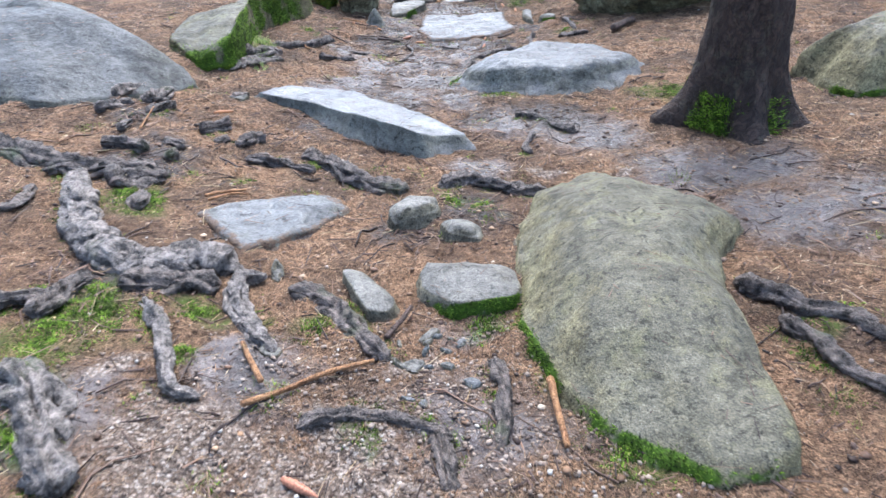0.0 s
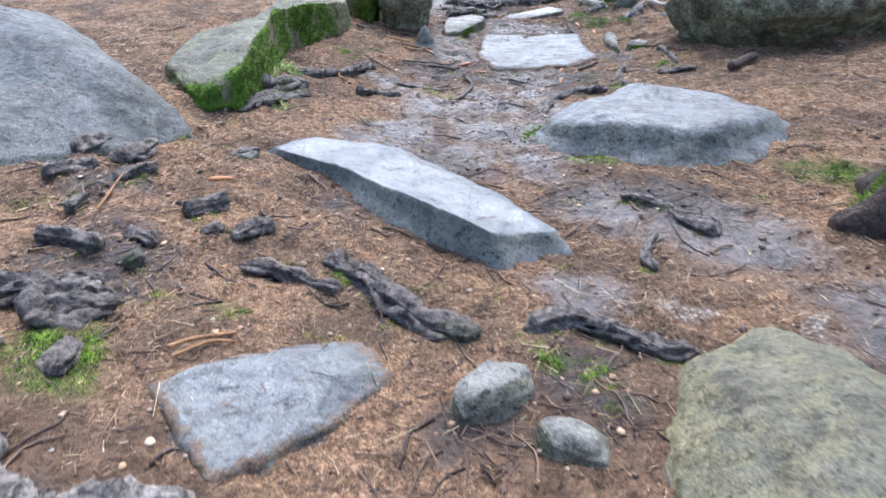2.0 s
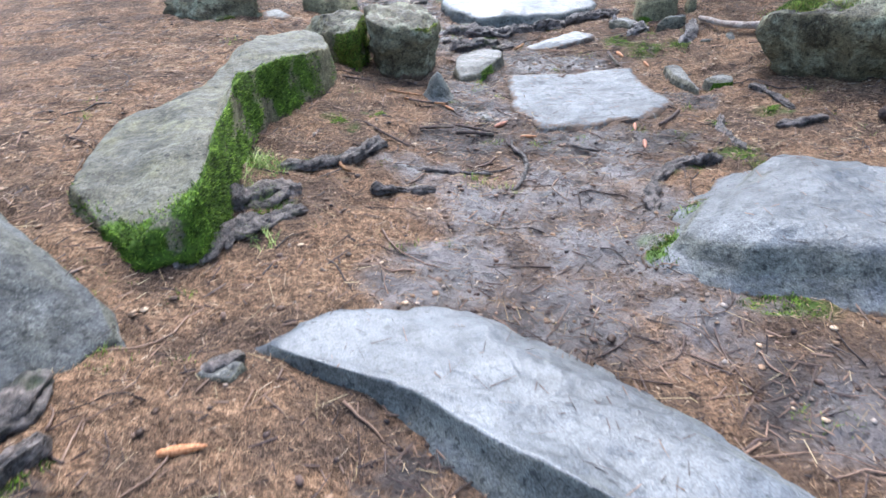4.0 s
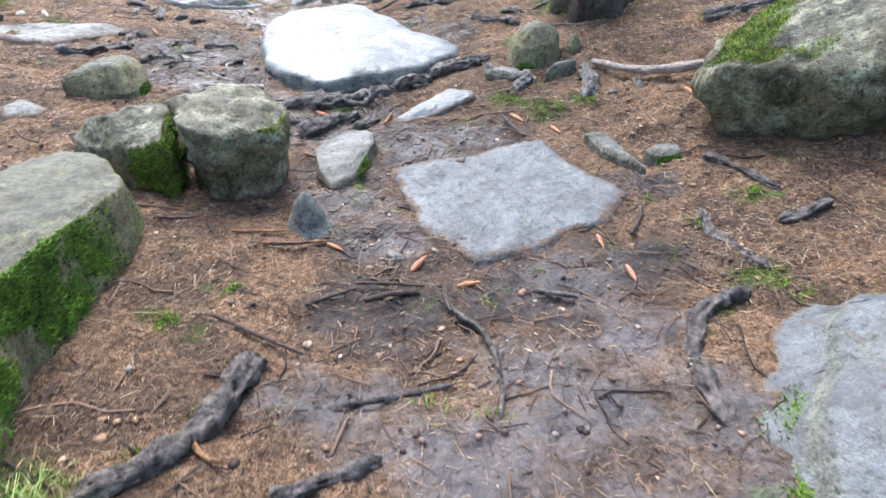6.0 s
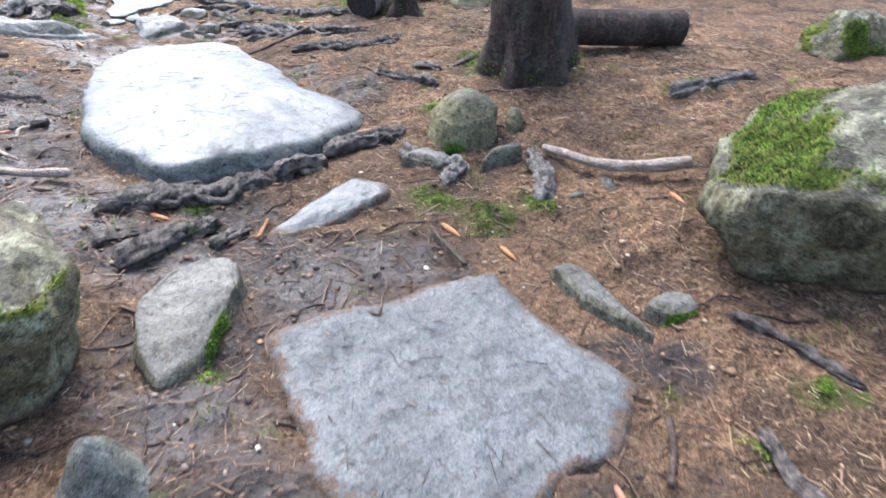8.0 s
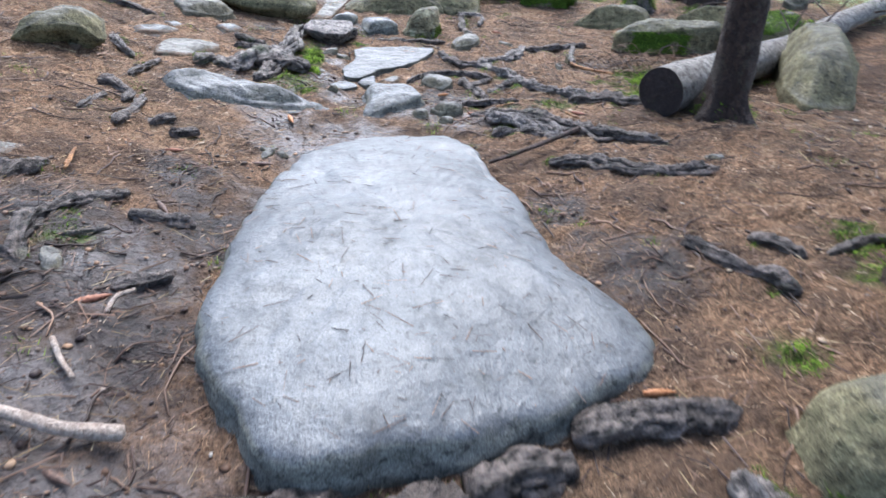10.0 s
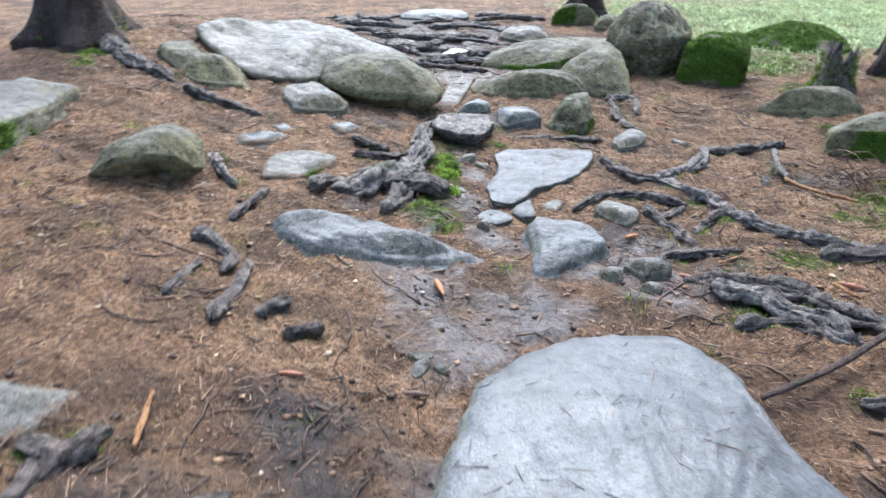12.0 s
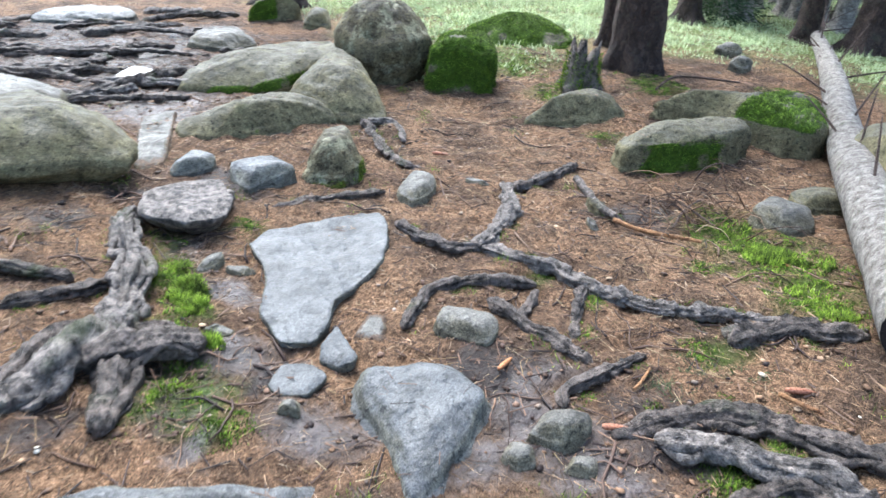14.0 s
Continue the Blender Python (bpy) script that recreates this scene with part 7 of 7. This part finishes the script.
# broken twigs and straw thick on the trodden soil
x, y = spread(60000, (-2.6, 0.7), (2.6, 19.5))
x, y = keep(x, y, 0.04 + 0.96 * blobs(x, y, HUMUS_AND_SHADE, 0.6))
n = len(x)
v, f = rods(np.c_[x, y, floor_z(x, y) + 0.007], rng.uniform(0, 6.28, n), rng.normal(0, 0.2, n), 0.012 + 0.16 * rng.random(n) ** 3, rng.uniform(0.001, 0.0042, n))
tagged(new("path_debris", sheet("path_debris", v, f, DARK_BITS)), "dark wet broken twigs trodden into the path", "litter", kind="stuff")
x, y = spread(14000, (-2.8, 0.7), (3.6, 17.5))
x, y = keep(x, y, 0.2 + 0.6 * blobs(x, y, HUMUS_AND_SHADE, 0.6))
n = len(x)
v, f = rods(np.c_[x, y, floor_z(x, y) + 0.009], rng.uniform(0, 6.28, n), rng.normal(0, 0.15, n), 0.03 + 0.13 * rng.random(n) ** 2, rng.uniform(0.0007, 0.0018, n))
tagged(new("straw", sheet("straw", v, f, STRAW)), "pale dry straws and stalks on the litter", "litter", kind="stuff")

# thin bent twigs and rootlets
bits = random.Random(5)
tv_all, tf_all, base = [], [], 0
for k in range(1250):
    x, y, a, l = bits.uniform(-3.4, 4.4), bits.uniform(0.8, 18), bits.uniform(0, 6.28), bits.uniform(0.1, 0.42)
    if k >= 900:
        cx, cy, r = bits.choice(HUMUS_AND_SHADE)
        x, y, l = cx + bits.uniform(-r, r) * 1.3, cy + bits.uniform(-r, r) * 1.3, bits.uniform(0.06, 0.26)
    bend = bits.uniform(-0.9, 0.9)
    q = np.linspace(-0.5, 0.5, 6)
    px = x + l * q * math.cos(a) - l * bend * (q * q) * math.sin(a)
    py = y + l * q * math.sin(a) + l * bend * (q * q) * math.cos(a)
    w = bits.uniform(0.002, 0.006) if k < 1150 else bits.uniform(0.004, 0.008)
    wave = 0.025 * l * np.sin(9 * q + k)
    px, py = px - wave * math.sin(a), py + wave * math.cos(a)
    tv, tf = tube(np.c_[px, py, floor_z(px, py) + 0.6 * w + 0.004], np.linspace(w, w * 0.5, 6), 5, 0.15, Vector((k, 1, 1)))
    tv_all.append(tv)
    tf_all += [[i + base for i in face] for face in tf]
    base += len(tv)
me = bpy.data.meshes.new("rootlets")
me.from_pydata(np.vstack(tv_all).tolist(), [], tf_all)
me.materials.append(DARK_BITS)
tagged(new("rootlets", smooth(me)), "thin bent twigs and rootlets over the path", "twigs", kind="stuff")

# dead brushwood in the hollow before the mossy block
brush, tv_all, tf_all, base = random.Random(77), [], [], 0
for k in range(90):
    x, y, a, l = brush.gauss(2.45, 0.22), brush.gauss(13.55, 0.16), brush.uniform(0, 6.28), brush.uniform(0.12, 0.4)
    q = np.linspace(0, 1, 6)
    px, py = x + l * q * math.cos(a), y + l * q * math.sin(a) + 0.25 * l * q * q * brush.uniform(-1, 1)
    pz = floor_z(px, py) + 0.012 + brush.uniform(0.0, 0.5) * l * np.sin(3.0 * q)
    tv, tf = tube(np.c_[px, py, pz], np.linspace(0.0035, 0.0012, 6), 4, 0.1, Vector((k, 3, 1)))
    tv_all.append(tv)
    tf_all += [[i + base for i in face] for face in tf]
    base += len(tv)
me = bpy.data.meshes.new("brushwood")
me.from_pydata(np.vstack(tv_all).tolist(), [], tf_all)
me.materials.append(FLAKES)
tagged(new("brushwood", smooth(me)), "thin dead brown twigs tangled in a hollow", "twigs", kind="stuff")

# needles and twigs that lie on the flat stones
at, size = [], []
for ob, rv, rf, span in ROCKS:
    if span < 0.45 or "moss" in ob.name:
        continue
    corner = rv[rf]
    normal = np.cross(corner[:, 1] - corner[:, 0], corner[:, 3] - corner[:, 0])
    area = np.linalg.norm(normal, axis=1)
    level = area * (normal[:, 2] > 0.9 * area)
    m = int(level.sum() * 125)
    if m > 1:
        q = corner[rng.choice(len(rf), m, p=level / level.sum())]
        w = rng.random((m, 1))
        at.append(q[:, 0] * w + q[:, 2] * (1 - w) + np.array([0, 0, 0.005]))
at = np.vstack(at)
n = len(at)
v, f = rods(at, rng.uniform(0, 6.28, n), rng.normal(0, 0.04, n), 0.012 + 0.11 * rng.random(n) ** 2, rng.uniform(0.0008, 0.0024, n))
tagged(new("fallen_twigs", sheet("fallen_twigs", v, f, DARK_BITS)), "dark needles and twigs strewn on wet stones", "litter", kind="stuff")


def grit(name, label, x, y, low, high, sink=0.3, material=None, flat=0.65, kind_of="gravel"):
    """Small rounded pebbles: bent octahedra cut once."""
    unit = bmesh.new()
    bmesh.ops.create_icosphere(unit, subdivisions=1, radius=1)
    uv = np.array([q.co[:] for q in unit.verts])
    uf = np.array([[q.index for q in face.verts] for face in unit.faces])
    unit.free()
    n = len(x)
    size = low + (high - low) * rng.random(n) ** 3
    v = uv[None] * (1 + rng.normal(0, 0.16, (n, len(uv), 1))) * (size[:, None] * rng.uniform(0.6, 1.2, (n, 3)) * np.array([1, 1, flat]))[:, None]
    a = rng.uniform(0, 6.28, n)
    ca, sa = np.cos(a)[:, None], np.sin(a)[:, None]
    v = np.stack([v[..., 0] * ca - v[..., 1] * sa, v[..., 0] * sa + v[..., 1] * ca, v[..., 2]], -1)
    v += np.c_[x, y, floor_z(x, y) + size * sink][:, None]
    f = (np.arange(n)[:, None, None] * len(uv) + uf[None]).reshape(-1, 3)
    return tagged(new(name, sheet(name, v.reshape(-1, 3), f, material or PEBBLES)), label, kind_of, kind="stuff")


x, y = spread(40000, (-1.8, 0.75), (1.5, 2.6))
x, y = keep(x, y, np.exp(-((x + 0.15) ** 2 / 0.5 + (y - 1.35) ** 2 / 0.3)))
grit("gravel", "loose pale granite gravel on the worn path", x, y, 0.002, 0.011)
x, y = spread(26000, (-3.0, 0.7), (4.2, 17.5))
x, y = keep(x, y, 0.06 + 0.35 * blobs(x, y, MUD, 0.5))
grit("scattered_pebbles", "scattered small pebbles in soil and mud", x, y, 0.003, 0.016)


def moss_field(name, label, spots, density, low, high, width, material, lift=1.0):
    xs, ys, hs = [], [], []
    for cx, cy, r in spots:
        m = int(density * r * r * 3.1)
        q, u = rng.uniform(0, 6.28, m), np.sqrt(rng.random(m)) * 1.15
        u = u * (1 + 0.22 * np.sin(3 * q + cx * 9) + 0.12 * np.sin(7 * q))
        xs.append(cx + r * u * np.cos(q))
        ys.append(cy + r * u * np.sin(q))
        hs.append(np.clip(1.3 - u, 0.35, 1))
    x, y, h = np.concatenate(xs), np.concatenate(ys), np.concatenate(hs)
    lump = 0.5 + 0.5 * np.sin(x * 31 + 2 * np.sin(y * 23)) * np.sin(y * 29 + x * 5)
    gaps = np.clip(0.62 + 0.9 * np.sin(x * 9.3 + 2 * np.sin(y * 4.1)) * np.sin(y * 8.1 + 1.7 * np.sin(x * 5.3)), 0.12, 1)
    k = rng.random(len(x)) < (0.08 + 0.92 * lump ** 1.6) * gaps
    x, y, h = x[k], y[k], h[k]
    n = len(x)
    v, f = blades(np.c_[x, y, floor_z(x, y)], np.c_[rng.normal(0, 0.45, (n, 2)), np.full(n, lift)], rng.uniform(low, high, n) * h, rng.uniform(width * 0.5, width, n))
    tagged(new(name, sheet(name, v, f, material)), label, "moss", kind="stuff")


moss_field("ground_moss", "bright green moss cushions among roots and stones", MOSS_START + MOSS_MIDDLE + MOSS_END, 85000, 0.007, 0.026, 0.0036, MOSS_DEEP)
beside, spots = random.Random(31), []
for path, radii in ROOT_LINES:
    side = beside.choice((-1, 1))
    for k in range(2, len(path) - 2, 6):
        if beside.random() < 0.5 and path[k, 1] < 16:
            way = path[k + 1, :2] - path[k - 1, :2]
            off = side * (radii[k] + 0.012) / (np.linalg.norm(way) + 1e-6)
            spots.append((path[k, 0] - way[1] * off, path[k, 1] + way[0] * off, beside.uniform(0.025, 0.06)))
moss_field("root_moss", "dark and bright moss tucked along surface roots", spots, 42000, 0.007, 0.022, 0.0036, MOSS_DEEP)
moss_field("moss_cushion", "deep bright green moss cushions beside roots and slabs", [(2.45, 12.95, 0.15), (2.3, 12.62, 0.11), (2.58, 13.2, 0.1), (2.2, 12.43, 0.09), (2.6, 12.75, 0.1), (-2.72, 12.3, 0.13), (-2.6, 12.16, 0.09), (-2.82, 12.08, 0.1), (-2.7, 11.95, 0.07), (-2.55, 12.4, 0.08), (-0.2, 14.12, 0.07), (-0.18, 13.94, 0.07), (-0.25, 13.89, 0.06), (-0.19, 13.78, 0.06), (-0.19, 13.53, 0.05), (-0.37, 13.28, 0.07)], 150000, 0.03, 0.075, 0.004, MOSS)
moss_field("grass_tuft", "long pale green grass blades beside the mossy ledge", [(-1.62, 6.25, 0.1), (-1.7, 6.02, 0.1), (-1.58, 5.85, 0.08), (-1.52, 5.55, 0.06)], 14000, 0.05, 0.15, 0.0028, GRASS, 0.8)
tufts = random.Random(8)
moss_field("grass_tufts", "sparse green grass and moss sprigs in the litter", [(tufts.uniform(-2.8, 4), tufts.uniform(1, 17), tufts.uniform(0.03, 0.1)) for k in range(300)], 9000, 0.015, 0.06, 0.0022, MOSS)
moss_field("spruce_sprigs", "fallen grey-green spruce sprigs on damp litter", [(1.45, 12.55, 0.12), (1.74, 12.53, 0.1), (1.24, 12.49, 0.1), (1.72, 12.69, 0.08), (0.15, 14.33, 0.1), (1.58, 12.39, 0.1), (1.26, 13.85, 0.06), (0.98, 14.26, 0.05)], 9000, 0.02, 0.06, 0.0022, SPRUCE_GREEN, 0.25)
moss_field("undergrowth", "pale green moss and grassy undergrowth between trees", GREEN_FIELD, 1300, 0.03, 0.16, 0.009, MOSS_PALE)


x, y = spread(42000, (-3.2, 0.7), (4.2, 19.0))
x, y = keep(x, y, (0.1 + 0.25 * blobs(x, y, MUD, 0.5) + 0.45 * blobs(x, y, HUMUS_AND_SHADE, 0.6)) * (1 - 0.8 * blobs(x, y, SAND, 0.5)))
grit("soil_crumbs", "dark crumbs of soil, bark and cone scales", x, y, 0.003, 0.02, 0.05, DARK_BITS, 0.65, "soil")
x, y = spread(26000, (-3.2, 0.7), (4.2, 17.5))
x, y = keep(x, y, 0.4 + 0.4 * blobs(x, y, HUMUS_AND_SHADE, 0.6))
grit("bark_flakes", "brown bark flakes and cone scales strewn in the litter", x, y, 0.003, 0.02, 0.25, FLAKES, 0.22, "litter")
